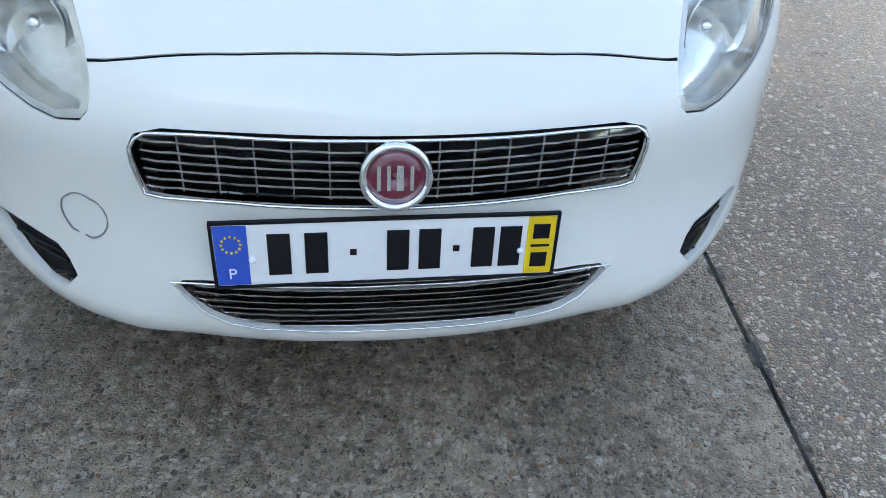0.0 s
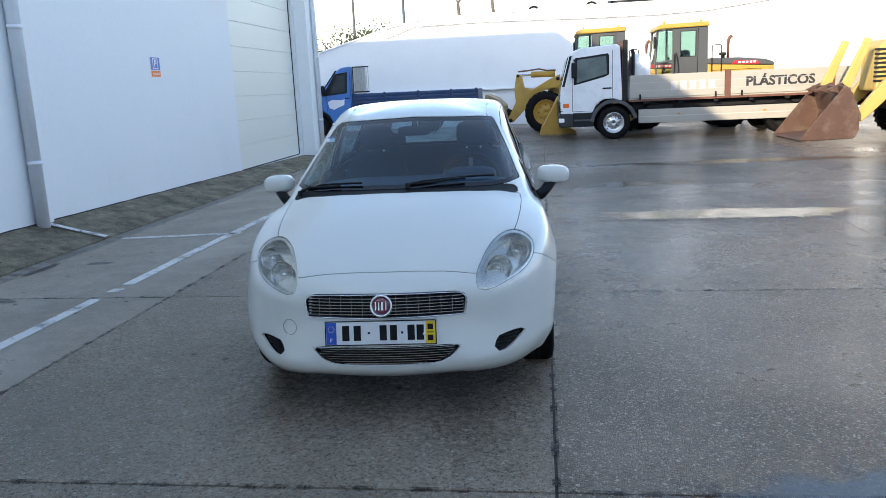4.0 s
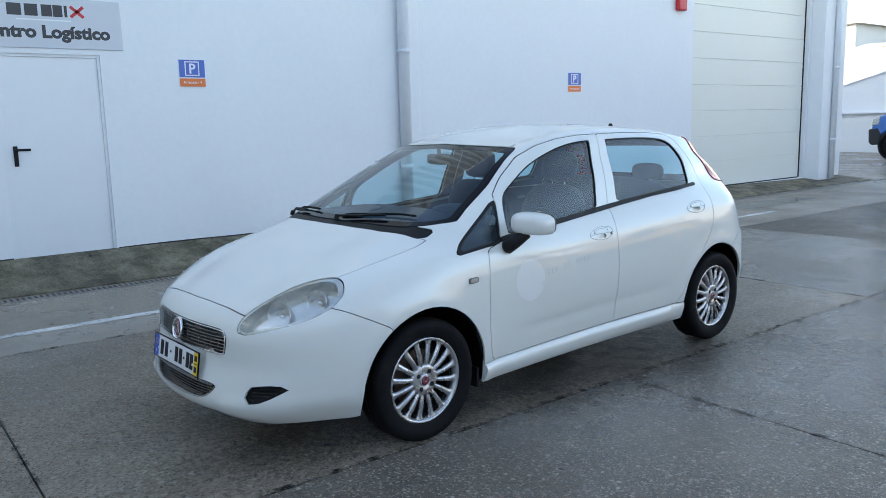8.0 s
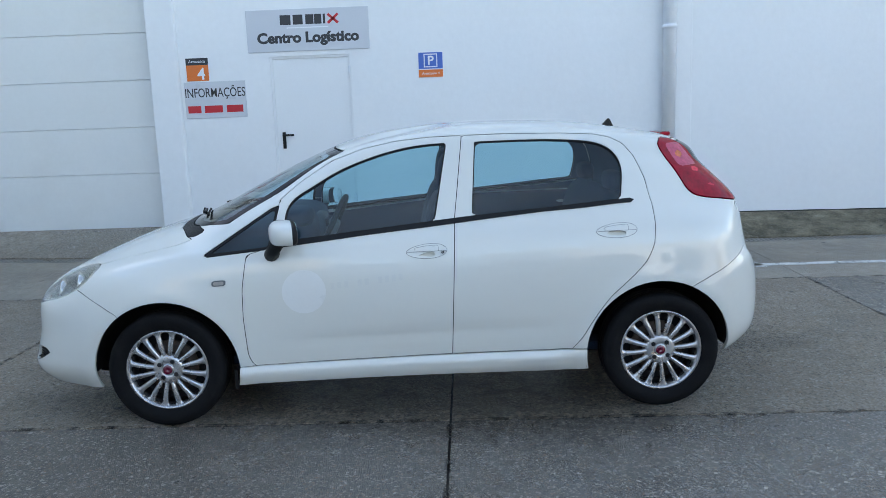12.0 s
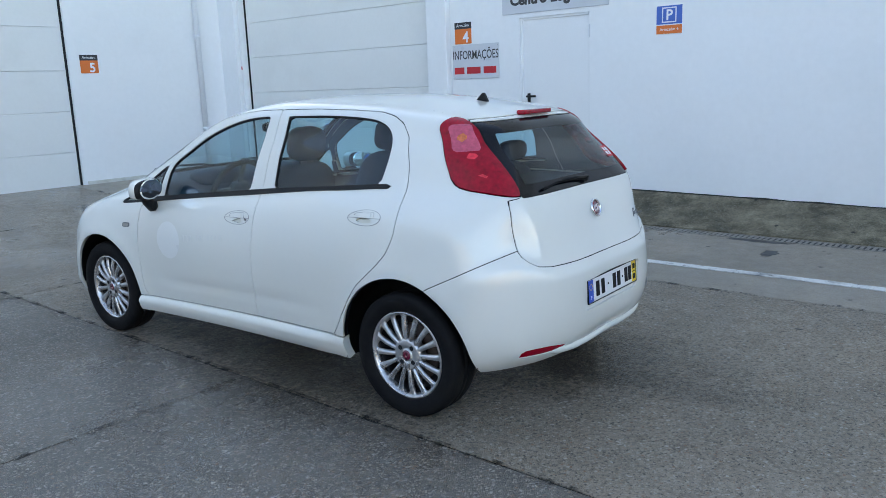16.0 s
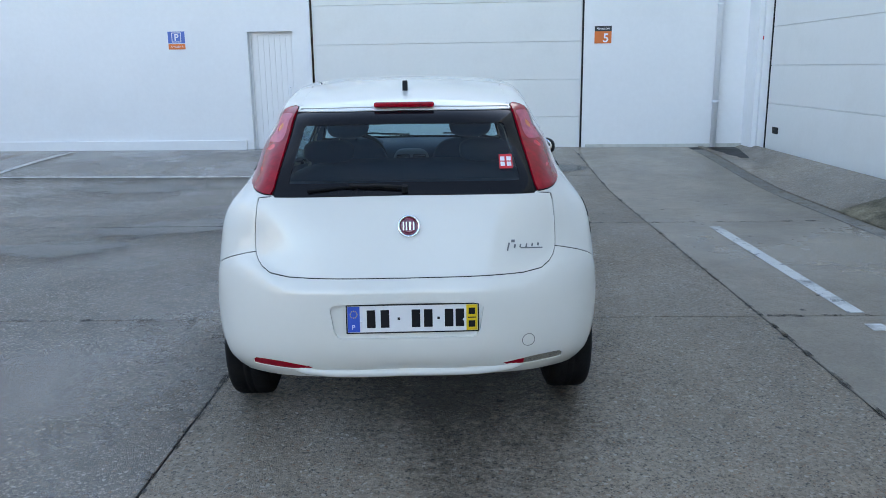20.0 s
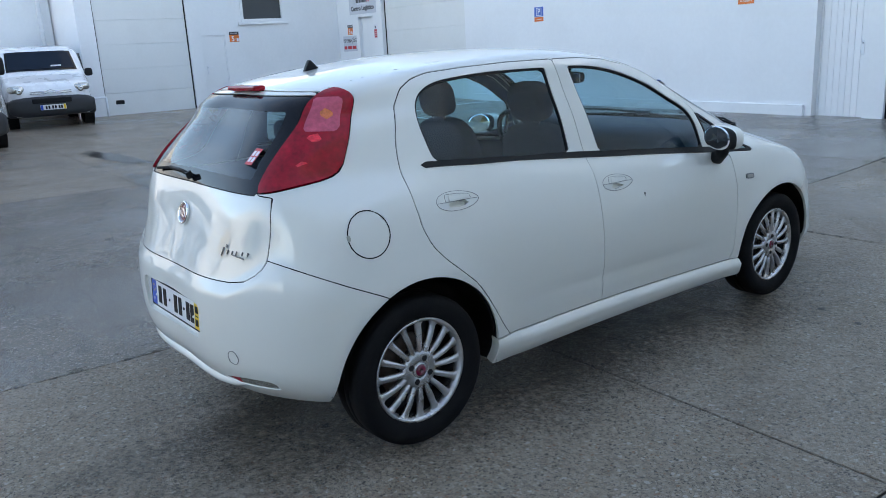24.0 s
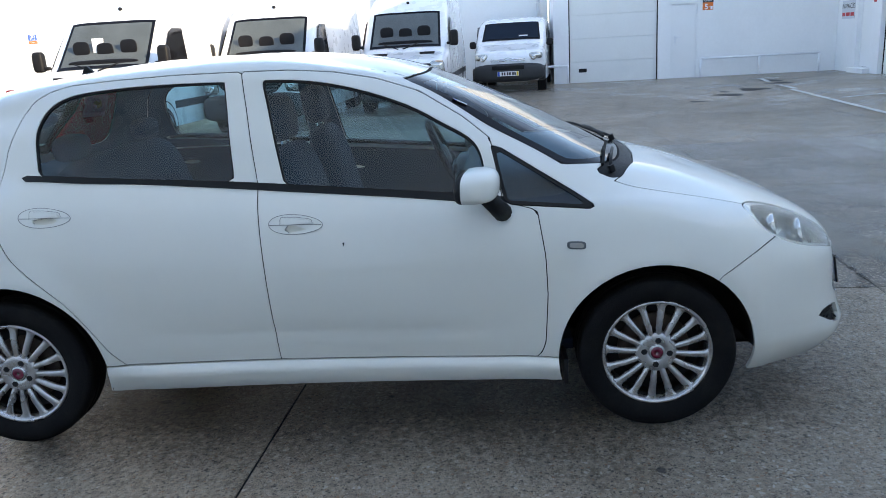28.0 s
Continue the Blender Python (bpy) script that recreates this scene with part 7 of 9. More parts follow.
# ---- parked vehicles round the yard ----
def simple_wheel(parent, x, y, z, r, w, rim_mat, s=-1, lugs=False, label="", hubs=8):
    """A road wheel whose axle runs along y; s: the side that its face looks to."""
    e = new("wheel")
    e.parent = parent
    e.empty_display_size = .1
    e.matrix_basis = Matrix.Translation((x, y, z)) @ Matrix.Rotation(radians(90 * s), 4, "Z")
    if label:
        e["label"] = label
    tyre = lathe([(r * .62, .42 * w), (r * .72, .5 * w), (r * .93, .5 * w), (r, .38 * w), (r, -.38 * w), (r * .93, -.5 * w), (r * .72, -.5 * w), (r * .62, -.42 * w)], 36)
    part("tyre", tyre, RUBBER, e, smooth=True)
    rim = lathe([(.02, .30 * w), (r * .22, .32 * w), (r * .30, .22 * w), (r * .48, .16 * w), (r * .56, .36 * w), (r * .62, .44 * w), (r * .64, .40 * w), (r * .60, .1 * w), (.02, .05 * w)], 30)
    part("rim", rim, rim_mat, e, smooth=True)
    for k in range(hubs):
        a = 2 * math.pi * k / hubs
        bm = bmesh.new()
        rod(bm, (.2 * w, r * .36 * math.cos(a), r * .36 * math.sin(a)), (.27 * w, r * .36 * math.cos(a), r * .36 * math.sin(a)), r * .035, seg=6)
        part("wheel_nut", bm, DARK_STEEL, e)
    if lugs:
        for k in range(22):
            a = 2 * math.pi * k / 22
            m = Matrix.Rotation(a, 4, "X") @ Matrix.Translation((0, r * .985, 0))
            part("tread_lug", merge(slab(-.02 * w, .5 * w, -.03 * r, .05 * r, -.045 * r, .045 * r, 0, m @ Matrix.Rotation(.5, 4, "Y")), slab(-.5 * w, .02 * w, -.03 * r, .05 * r, -.045 * r, .045 * r, 0, m @ Matrix.Rotation(-.5, 4, "Y"))), RUBBER, e)
    return e


def bars_plate(parent, m, w=.52, h=.11):
    p = part("number_plate", plate_box(w, h, .01, m, .003), PLATE_WHITE, parent, "white number plate")
    part("blue_band", plate_box(.05, h * .95, .012, m @ Matrix.Translation((-w / 2 + .03, 0, 0))), PLATE_BLUE, p)
    part("yellow_band", plate_box(.045, h * .95, .012, m @ Matrix.Translation((w / 2 - .03, 0, 0))), PLATE_YELLOW, p)
    for x in (-.14, -.085, -.01, .045, .12, .17):
        part("character_bar", plate_box(.036, h * .62, .013, m @ Matrix.Translation((x * w / .52, 0, 0))), INK, p)


class Van:
    """A panel van that looks along -x: smooth shell from a roof line and plan, with glass, lamps, bumper and wheels."""

    def __init__(self, name, label, at, tops, plan, low, length, group):
        self.tops, self.plan, self.low = np.array(tops), np.array(plan), low
        self.e = thing(name, label, "van", group, at=at)
        xs = sorted({*np.linspace(0, 2.6, 40), *np.linspace(2.6, length, 10)})
        bm = bmesh.new()
        rows = []
        for x in xs:
            rows.append([bm.verts.new(self.at(x, v)) for v in np.linspace(-1, 1, 37)])
        for a, b in zip(rows, rows[1:]):
            for i in range(36):
                bm.faces.new((a[i], b[i], b[i + 1], a[i + 1]))
        bm.faces.new(rows[0])
        bm.faces.new(rows[-1][::-1])
        bmesh.ops.recalc_face_normals(bm, faces=bm.faces)
        self.body = part("body", bm, VAN_WHITE, self.e, "white painted van body", smooth=True)

    def at(self, x, v):
        """A point of the shell: x along, v from -1 (one sill) over the roof (0) to 1 (other sill)."""
        zt = float(np.interp(x, self.tops[:, 0], self.tops[:, 1]))
        w = float(np.interp(x, self.plan[:, 0], self.plan[:, 1]))
        h = zt - self.low
        a = min(abs(v), 1)
        s = math.copysign(1, v)
        k = .42
        if a < k:
            t = a / k * math.pi / 2
            y = math.sin(t) ** .35 if t > 0 else 0
            z = math.cos(t) ** .35
            yy, zz = y, zt - min(.30, h * .25) * (1 - z)
        else:
            yy, zz = 1, (zt - min(.30, h * .25)) + (a - k) / (1 - k) * (self.low - zt + min(.30, h * .25))
        lean = 1 - .085 * max(0, (zz - 1.15))
        return (x, s * w * yy * lean, zz)

    def sheet(self, name, x0, x1, y0, y1, mat, parent, lift, label="", n=12):
        """A patch of the roof side between x0..x1 and the widths y0..y1, lifted a little."""
        bm = bmesh.new()
        rows = []
        for i in range(n + 1):
            x = x0 + (x1 - x0) * i / n
            z = float(np.interp(x, self.tops[:, 0], self.tops[:, 1]))
            row = []
            for j in range(n + 1):
                f = j / n
                wl, wr = (y0(x), y1(x))
                y = wl + (wr - wl) * f
                q = min(abs(y) / (float(np.interp(x, self.plan[:, 0], self.plan[:, 1])) * (1 - .085 * max(0, z - 1.15))), 1)
                dz = min(.30, (z - self.low) * .25) * (1 - max(0, 1 - q ** (2 / .35)) ** .175)
                row.append(bm.verts.new((x - lift * .6, y, z - dz + lift)))
            rows.append(row)
        for a, b in zip(rows, rows[1:]):
            for i in range(n):
                bm.faces.new((a[i], b[i], b[i + 1], a[i + 1]))
        bmesh.ops.recalc_face_normals(bm, faces=bm.faces)
        return part(name, bm, mat, parent, label, smooth=True)


def sprinter(at, note, card=False):
    v = Van("panel_van", note, at, [(0, .96), (.05, 1.03), (.2, 1.10), (.5, 1.18), (.85, 1.27), (1.0, 1.40), (1.3, 1.75), (1.6, 2.10), (1.72, 2.20), (1.95, 2.36), (2.3, 2.50), (2.8, 2.58), (6.0, 2.58)], [(0, .78), (.06, .86), (.2, .92), (.5, .96), (1.0, .985), (2, .995), (6, .985)], .32, 5.9, "white panel vans")
    e = v.e
    wy = lambda x: .80 - .07 * (x - .95)
    gl = v.sheet("windscreen", .95, 1.63, lambda x: -wy(x), wy, TRIM_GLOSS, e, .012, "large dark windscreen")
    v.sheet("reflection_pane", 1.0, 1.58, lambda x: -wy(x) + .05, lambda x: wy(x) - .05, SCREEN_DARK, gl, .016)
    for y in (-.42, 0, .42):
        part("headrest", egg(1.16, y, 1.70 if y else 1.66, .015, .15, .12, 3), INK, gl, "dark headrest seen through the glass", smooth=True)
    part("seat_bench", egg(1.03, 0, 1.46, .02, .62, .05, 3), INK, gl, smooth=True)
    if card:
        part("windscreen_card", slab(1.17, 1.18, .02, .22, 1.62, 1.86, 0), SIGN_WHITE, gl, "white card behind the windscreen")
    bump = merge(egg(.10, 0, .50, .22, .97, .25, 5), slab(.06, .5, -.985, .985, .30, .66, .06))
    b = part("bumper", bump, GREY_DARK, e, "dark grey plastic bumper", smooth=True)
    part("air_intake", slab(-.132, -.05, -.62, .62, .58, .70, .02), BLACK_PLASTIC, b)
    bars_plate(b, on_wall((-.14, 0, .50), (0, -1, 0), (-1, 0, 0)))
    g = part("grille", prism([(-.64, 1.02), (.64, 1.02), (.60, .90), (.46, .77), (.34, .735), (-.34, .735), (-.46, .77), (-.60, .90)], .10, Matrix.Translation((-.055, 0, 0)) @ Matrix.Rotation(radians(-90), 4, "Z") @ Matrix.Translation((0, 0, 0)), .012), BLACK_PLASTIC, e, "black grille with grey slats")
    for z in (.79, .85, .91, .97):
        part("grille_slat", slab(-.075, -.05, -.52 + (1 - z) * .2, .52 - (1 - z) * .2, z, z + .022, .004), GREY_STEEL, g)
    part("emblem", merge(lathe([(.125, 0), (.125, .02), (.106, .02), (.106, 0)], 28, Matrix.Translation((-.078, 0, .885)) @ Matrix.Rotation(math.pi, 4, "Z")), *[slab(-.09, -.078, -.010, .010, 0, .11, 0, Matrix.Translation((0, 0, .885)) @ Matrix.Rotation(radians(a), 4, "X")) for a in (0, 120, 240)]), CHROME, g, "round chrome emblem")
    for s in (-1, 1):
        hl = egg(.13, .775 * s, .90, .19, .165, .165, 3.4)
        h = part("headlamp", hl, LAMP_INNER, e, "clear headlamp", smooth=True)
        part("reflector", lathe([(.001, 0), (.07, .0), (.075, .02), (.001, .02)], 18, Matrix.Translation((-.05, .76 * s, .86)) @ Matrix.Rotation(math.pi, 4, "Z")), LAMP_SILVER, h, smooth=True)
        part("indicator", egg(.11, .82 * s, 1.045, .14, .10, .025, 2.6), AMBER_PALE, h, smooth=True)
        m = new("wing_mirror")
        m.parent = e
        m.empty_display_size = .1
        part("mirror_housing", egg(.98, 1.10 * s, 1.52, .08, .095, .17, 4), BLACK_PLASTIC, m, "tall black mirror", smooth=True)
        part("mirror_arm", slab(.95, 1.05, min(.93 * s, 1.06 * s), max(.93 * s, 1.06 * s), 1.38, 1.44, .02), BLACK_PLASTIC, m)
        d = part("side_window", prism([(1.12, 1.36), (1.22, 1.50), (1.60, 1.92), (1.75, 1.98), (2.15, 1.98), (2.15, 1.36)], .012, Matrix.Translation((0, .972 * s - .006, 0)) @ Matrix.Rotation(radians(4.6 * s), 4, "X") @ Matrix.Translation((0, 0, 0)), .003), TRIM_GLOSS, e, "dark side window")
        d.location = (0, .028 * s + .11 * s, .0)
        part("door_line", slab(2.22, 2.232, min(.95 * s, .992 * s), max(.95 * s, .992 * s), .42, 1.28), CAR_DARK_GAP, e)
        part("rub_strip", slab(1.4, 5.7, min(.96 * s, 1.003 * s), max(.96 * s, 1.003 * s), .62, .75, .01), GREY_DARK, e, "grey rubbing strip")
        part("hood_vent", slab(.60, .78, min(.36 * s, .68 * s), max(.36 * s, .68 * s), 1.20, 1.255, .01), BLACK_PLASTIC, e)
        w = merge(tube([(.90, .05 * s + .1, 1.33), (1.02, .40 * s + .1, 1.45)], .012))
        part("wiper", w, BLACK_PLASTIC, e)
        for x in (1.0, 4.66):
            simple_wheel(e, x, .87 * s, .34, .34, .24, GREY_STEEL, s, hubs=6)
            part("wheel_arch", lathe([(.40, .09), (.42, .09), (.42, -.12), (.40, -.12)], 28, Matrix.Translation((x, .90 * s, .36)) @ Matrix.Rotation(radians(90 * s), 4, "Z")), BLACK_PLASTIC, e)
    part("roof_mark", egg(1.90, 0, 2.35, .03, .035, .03, 2.5), BLACK_PLASTIC, e, "small dark marker lamp on the roof", smooth=True)
    return e


def small_van(at):
    v = Van("compact_van", "small white delivery van with a dark bumper", at, [(0, .82), (.06, .92), (.2, .99), (.6, 1.08), (.9, 1.16), (1.1, 1.32), (1.5, 1.66), (1.62, 1.72), (1.9, 1.79), (2.4, 1.82), (4.4, 1.80)], [(0, .66), (.08, .76), (.25, .84), (.6, .885), (1.2, .90), (4.4, .89)], .28, 4.38, "small vans")
    e = v.e
    wy = lambda x: .74 - .10 * (x - 1.0)
    gl = v.sheet("windscreen", 1.0, 1.52, lambda x: -wy(x), wy, TRIM_GLOSS, e, .012, "dark windscreen")
    v.sheet("reflection_pane", 1.04, 1.48, lambda x: -wy(x) + .04, lambda x: wy(x) - .04, SCREEN_NAVY, gl, .016)
    part("windscreen_card", slab(1.08, 1.09, -.42, -.20, 1.30, 1.36, 0), SIGN_WHITE, gl)
    b = part("bumper", merge(egg(.10, 0, .48, .20, .88, .22, 4), slab(.05, .45, -.895, .895, .26, .62, .06)), GREY_DARK, e, "dark grey plastic bumper", smooth=True)
    part("air_intake", slab(-.118, -.03, -.40, .40, .55, .66, .02), BLACK_PLASTIC, b)
    bars_plate(b, on_wall((-.115, 0, .46), (0, -1, 0), (-1, 0, 0)))
    for k, z in enumerate((.76, .80)):
        part("chrome_bar", tube([(-.03, -.42, z), (-.05, -.10, z), (-.055, 0, z + .035), (-.05, .10, z), (-.03, .42, z)], .011), CHROME, e, "chrome chevron bar", smooth=True)
    for s in (-1, 1):
        h = part("headlamp", egg(.16, .66 * s, .86, .20, .17, .085, 3.0), LAMP_INNER, e, "clear headlamp", smooth=True)
        part("reflector", lathe([(.001, 0), (.06, .0), (.06, .02), (.001, .02)], 18, Matrix.Translation((-.02, .62 * s, .82)) @ Matrix.Rotation(math.pi, 4, "Z")), LAMP_SILVER, h, smooth=True)
        m = part("wing_mirror", egg(1.02, .98 * s, 1.16, .06, .085, .09, 3.5), BLACK_PLASTIC, e, "black wing mirror", smooth=True)
        part("mirror_arm", slab(1.0, 1.05, min(.86 * s, .96 * s), max(.86 * s, .96 * s), 1.10, 1.15, .01), BLACK_PLASTIC, m)
        part("side_window", prism([(1.15, 1.18), (1.58, 1.60), (2.0, 1.62), (2.0, 1.18)], .012, Matrix.Translation((0, .90 * s - .006, 0)), .003), TRIM_GLOSS, e)
        for x in (.82, 3.54):
            simple_wheel(e, x, .78 * s, .32, .32, .2, GREY_STEEL, s, hubs=5)
            part("wheel_arch", lathe([(.37, .09), (.39, .09), (.39, -.12), (.37, -.12)], 28, Matrix.Translation((x, .80 * s, .33)) @ Matrix.Rotation(radians(90 * s), 4, "Z")), BLACK_PLASTIC, e)
    return e


GREY_DARK = material("dark_bumper_plastic", (0.022, 0.024, 0.027), 0.55, vary=0.1)
AMBER_PALE = material("pale_amber_lens", (0.72, 0.50, 0.36), 0.2, vary=0.1)
SCREEN_NAVY = material("navy_windscreen", (0.010, 0.018, 0.030), 0.2, vary=0.2, scale=2, spec=0.1)
SCREEN_DARK = material("dark_windscreen", (0.085, 0.098, 0.098), 0.06, vary=0.3, scale=2)
for y, x, lab, card in ((5.09, 13.45, "white panel van parked nose out", False), (7.50, 10.95, "white panel van parked nose out beside another", False), (9.50, 8.45, "white panel van with a card behind the windscreen", True)):
    sprinter(pose(x, y, lie(x + 1, y)), lab, card)
small_van(pose(16.3, 2.85, lie(17.0, 2.85), 0, 0, -4))


# ---- white flatbed lorry ----
CAB_WINDOW = material("grey_green_cab_window", (0.12, 0.15, 0.145), 0.08, vary=0.5, scale=2.5)
def lorry():
    y0, y1 = 19.55, 21.9
    t = thing("flatbed_lorry", "white lorry with a long pale grey dropside bed", "lorry")
    cab = prism([(1.50, .62), (1.46, 1.00), (1.50, 1.42), (1.72, 2.24), (1.82, 2.36), (2.02, 2.43), (2.98, 2.50), (3.06, 2.44), (3.12, 1.20), (3.12, .98), (3.08, .98), (2.92, 1.08), (2.66, 1.08), (2.46, .98), (2.34, .76), (2.28, .62)], y1 - y0, Matrix.Translation((0, y0, 0)), .03)
    c = part("cab", cab, VAN_WHITE, t, "white cab", smooth=False)
    part("window_surround", prism([(1.86, 1.47), (1.89, 2.18), (2.74, 2.27), (2.78, 2.22), (2.78, 1.72), (2.66, 1.66)], .02, Matrix.Translation((0, y0 - .008, 0)), .008), BLACK_PLASTIC, c, "black window surround")
    part("side_window", prism([(1.92, 1.53), (1.94, 2.13), (2.70, 2.21), (2.72, 1.74), (2.62, 1.71)], .02, Matrix.Translation((0, y0 - .014, 0)), .006), CAB_WINDOW, c, "grey-green cab window")
    part("windscreen", prism([(1.52, 1.46), (1.70, 2.20), (1.76, 2.20), (1.58, 1.46)], y1 - y0 - .2, Matrix.Translation((-.02, y0 + .1, 0))), TRIM_GLOSS, c)
    part("corner_pillar", prism([(1.53, 1.44), (1.74, 2.24), (1.80, 2.24), (1.60, 1.44)], .02, Matrix.Translation((0, y0 - .006, 0))), BLACK_PLASTIC, c, "black windscreen corner")
    part("door_line", merge(slab(1.80, 1.81, y0 - .004, y0 + .02, .78, 2.24), slab(2.86, 2.87, y0 - .004, y0 + .02, 1.12, 2.34), slab(1.80, 2.30, y0 - .004, y0 + .02, .77, .78)), CAR_DARK_GAP, c)
    part("door_handle", slab(2.60, 2.84, y0 - .02, y0, 1.34, 1.38, .006), BLACK_PLASTIC, c)
    part("wing_mirror", merge(slab(1.78, 1.92, y0 - .22, y0 - .08, 1.66, 2.06, .03), slab(1.84, 1.88, y0 - .1, y0, 2.10, 2.14), slab(1.84, 1.88, y0 - .1, y0, 1.50, 1.54), slab(1.84, 1.87, y0 - .14, y0 - .11, 1.48, 2.16)), BLACK_PLASTIC, t, "black door mirror")
    part("bumper", slab(1.44, 1.82, y0 - .02, y1 + .02, .36, .74, .05), GREY_DARK, t, "grey bumper")
    part("grille_panel", slab(1.445, 1.56, y0 + .02, y1 - .02, .76, 1.06, .02), DARK_STEEL, t, "dark slatted grille panel")
    for k in range(5):
        part("grille_slat", slab(1.438, 1.57, y0 + .0, y1, .79 + k * .055, .81 + k * .055), BLACK_PLASTIC, t)
    part("headlamp", slab(1.435, 1.60, y0 - .03, y0 + .30, .48, .62, .04), LAMP_HAZE, t)
    part("corner_lamp", slab(1.55, 1.72, y0 - .012, y0 + .06, .88, 1.0, .02), SIGN_ORANGE, t, "orange corner lamp")
    part("step", slab(1.80, 2.36, y0 - .01, y0 + .2, .36, .74, .02), DARK_STEEL, t)
    part("step_tread", slab(1.84, 2.30, y0 - .02, y0 + .1, .52, .56, .01), GREY_STEEL, t)
    fender = bmesh.new()
    prev = None
    for k in range(17):
        a = math.radians(10 + k * 165 / 16)
        row = [fender.verts.new((2.90 + r * math.cos(a), yy, .44 + r * math.sin(a))) for r, yy in ((.53, y0 - .03), (.62, y0 - .03), (.62, y0 + .5), (.53, y0 + .5))]
        if prev:
            for i in range(4):
                fender.faces.new((prev[i], prev[(i + 1) % 4], row[(i + 1) % 4], row[i]))
        prev = row
    bmesh.ops.recalc_face_normals(fender, faces=fender.faces)
    part("mudguard", fender, GREY_STEEL, t, "grey mudguard")
    part("chassis", slab(2.2, 9.6, y0 + .65, y1 - .65, .62, .90), DARK_STEEL, t)
    # dark block added under the bed to stand for its shadow
    part("shadow_frame", slab(3.40, 9.6, y0 + .25, y1 - .25, .78, 1.02), DARK_STEEL, t)
    part("headboard", slab(3.14, 3.26, y0 + .02, y1 - .02, 1.0, 2.60, .01), DARK_STEEL, t, "dark slatted headboard")
    for k in range(9):
        part("headboard_slat", slab(3.13, 3.27, y0 + .04 + k * .26, y0 + .10 + k * .26, 1.05, 2.58, .006), RUST_POST, t)
    part("bed_floor", slab(3.29, 9.9, y0, y1, 1.0, 1.07, .01), BED_GREY, t)
    for k, (a, b) in enumerate(((3.31, 5.75), (5.91, 8.34), (8.50, 9.9))):
        d = part("dropside", slab(a, b, y0 - .03, y0 + .015, 1.07, 1.66, .01), BED_GREY, t, "pale grey dropside board")
        for z in (1.25, 1.45):
            part("board_groove", slab(a + .02, b - .02, y0 - .034, y0 - .02, z, z + .008), FADED, d)
        for x in (a + .25, b - .25):
            part("hinge", slab(x, x + .05, y0 - .045, y0 - .02, 1.02, 1.16, .006), DARK_STEEL, d)
        part("dropside", slab(a, b, y1 - .015, y1 + .03, 1.07, 1.66, .01), BED_GREY, t)
    for x in (5.76, 8.35):
        part("bed_post", slab(x, x + .14, y0 - .04, y0 + .05, .98, 1.69, .01), RUST_POST, t, "rusty stake post")
    for k in range(7):
        part("bed_beam", slab(3.7 + k * .9, 3.8 + k * .9, y0 + .02, y0 + .3, .90, 1.0), DARK_STEEL, t)
    part("bed_rail", slab(3.29, 9.9, y0 - .02, y0 + .03, .97, 1.03), RUST_POST, t)
    m = on_wall((7.14, y0 - .031, 1.265), (1, 0, 0), (0, -1, 0))
    lettering("PL\u00c1STICOS", .33, SIGN_BLACK, m, t, align="CENTER", depth=.002, bold=.013, squeeze=1.05, label="black capital lettering")
    for k in range(5):
        part("faded_letter", plate_box(.17, .24, .002, on_wall((4.46 + k * .24, y0 - .031, 1.355), (1, 0, 0), (0, -1, 0))), FADED, t, "ghost of removed lettering")
    part("side_guard", slab(3.55, 8.4, y0 + .02, y0 + .06, .40, .76, .01), BED_GREY, t, "pale side guard board")
    part("guard_fold", slab(3.55, 8.4, y0 + .012, y0 + .02, .56, .58), FADED, t)
    for x in (4.55, 6.75):
        part("side_marker", slab(x, x + .08, y0 - .0, y0 + .02, .60, .64), AMBER, t)
    simple_wheel(t, 2.90, y0 + .16, .44, .44, .30, ALLOY, -1, hubs=10)
    simple_wheel(t, 2.90, y1 - .16, .44, .44, .30, ALLOY, 1, hubs=10)
    for x in (7.30,):
        simple_wheel(t, x, y0 + .34, .44, .44, .42, DARK_STEEL, -1)
        simple_wheel(t, x, y1 - .22, .44, .44, .42, DARK_STEEL, 1)
    part("tank", merge(slab(3.75, 4.5, y0 + .15, y0 + .6, .44, .88, .05)), DARK_STEEL, t)
    part("air_filter_tube", tube([(3.45, y0 + .45, 1.0), (3.45, y0 + .45, 2.25), (3.42, y0 + .45, 2.36)], .05, 10), DARK_STEEL, t)
    part("water_tank", merge(egg(3.70, y0 + 1.2, 1.80, .28, .5, .45, 5)), VAN_WHITE, t, "white plastic tank behind the cab", smooth=True)


lorry()


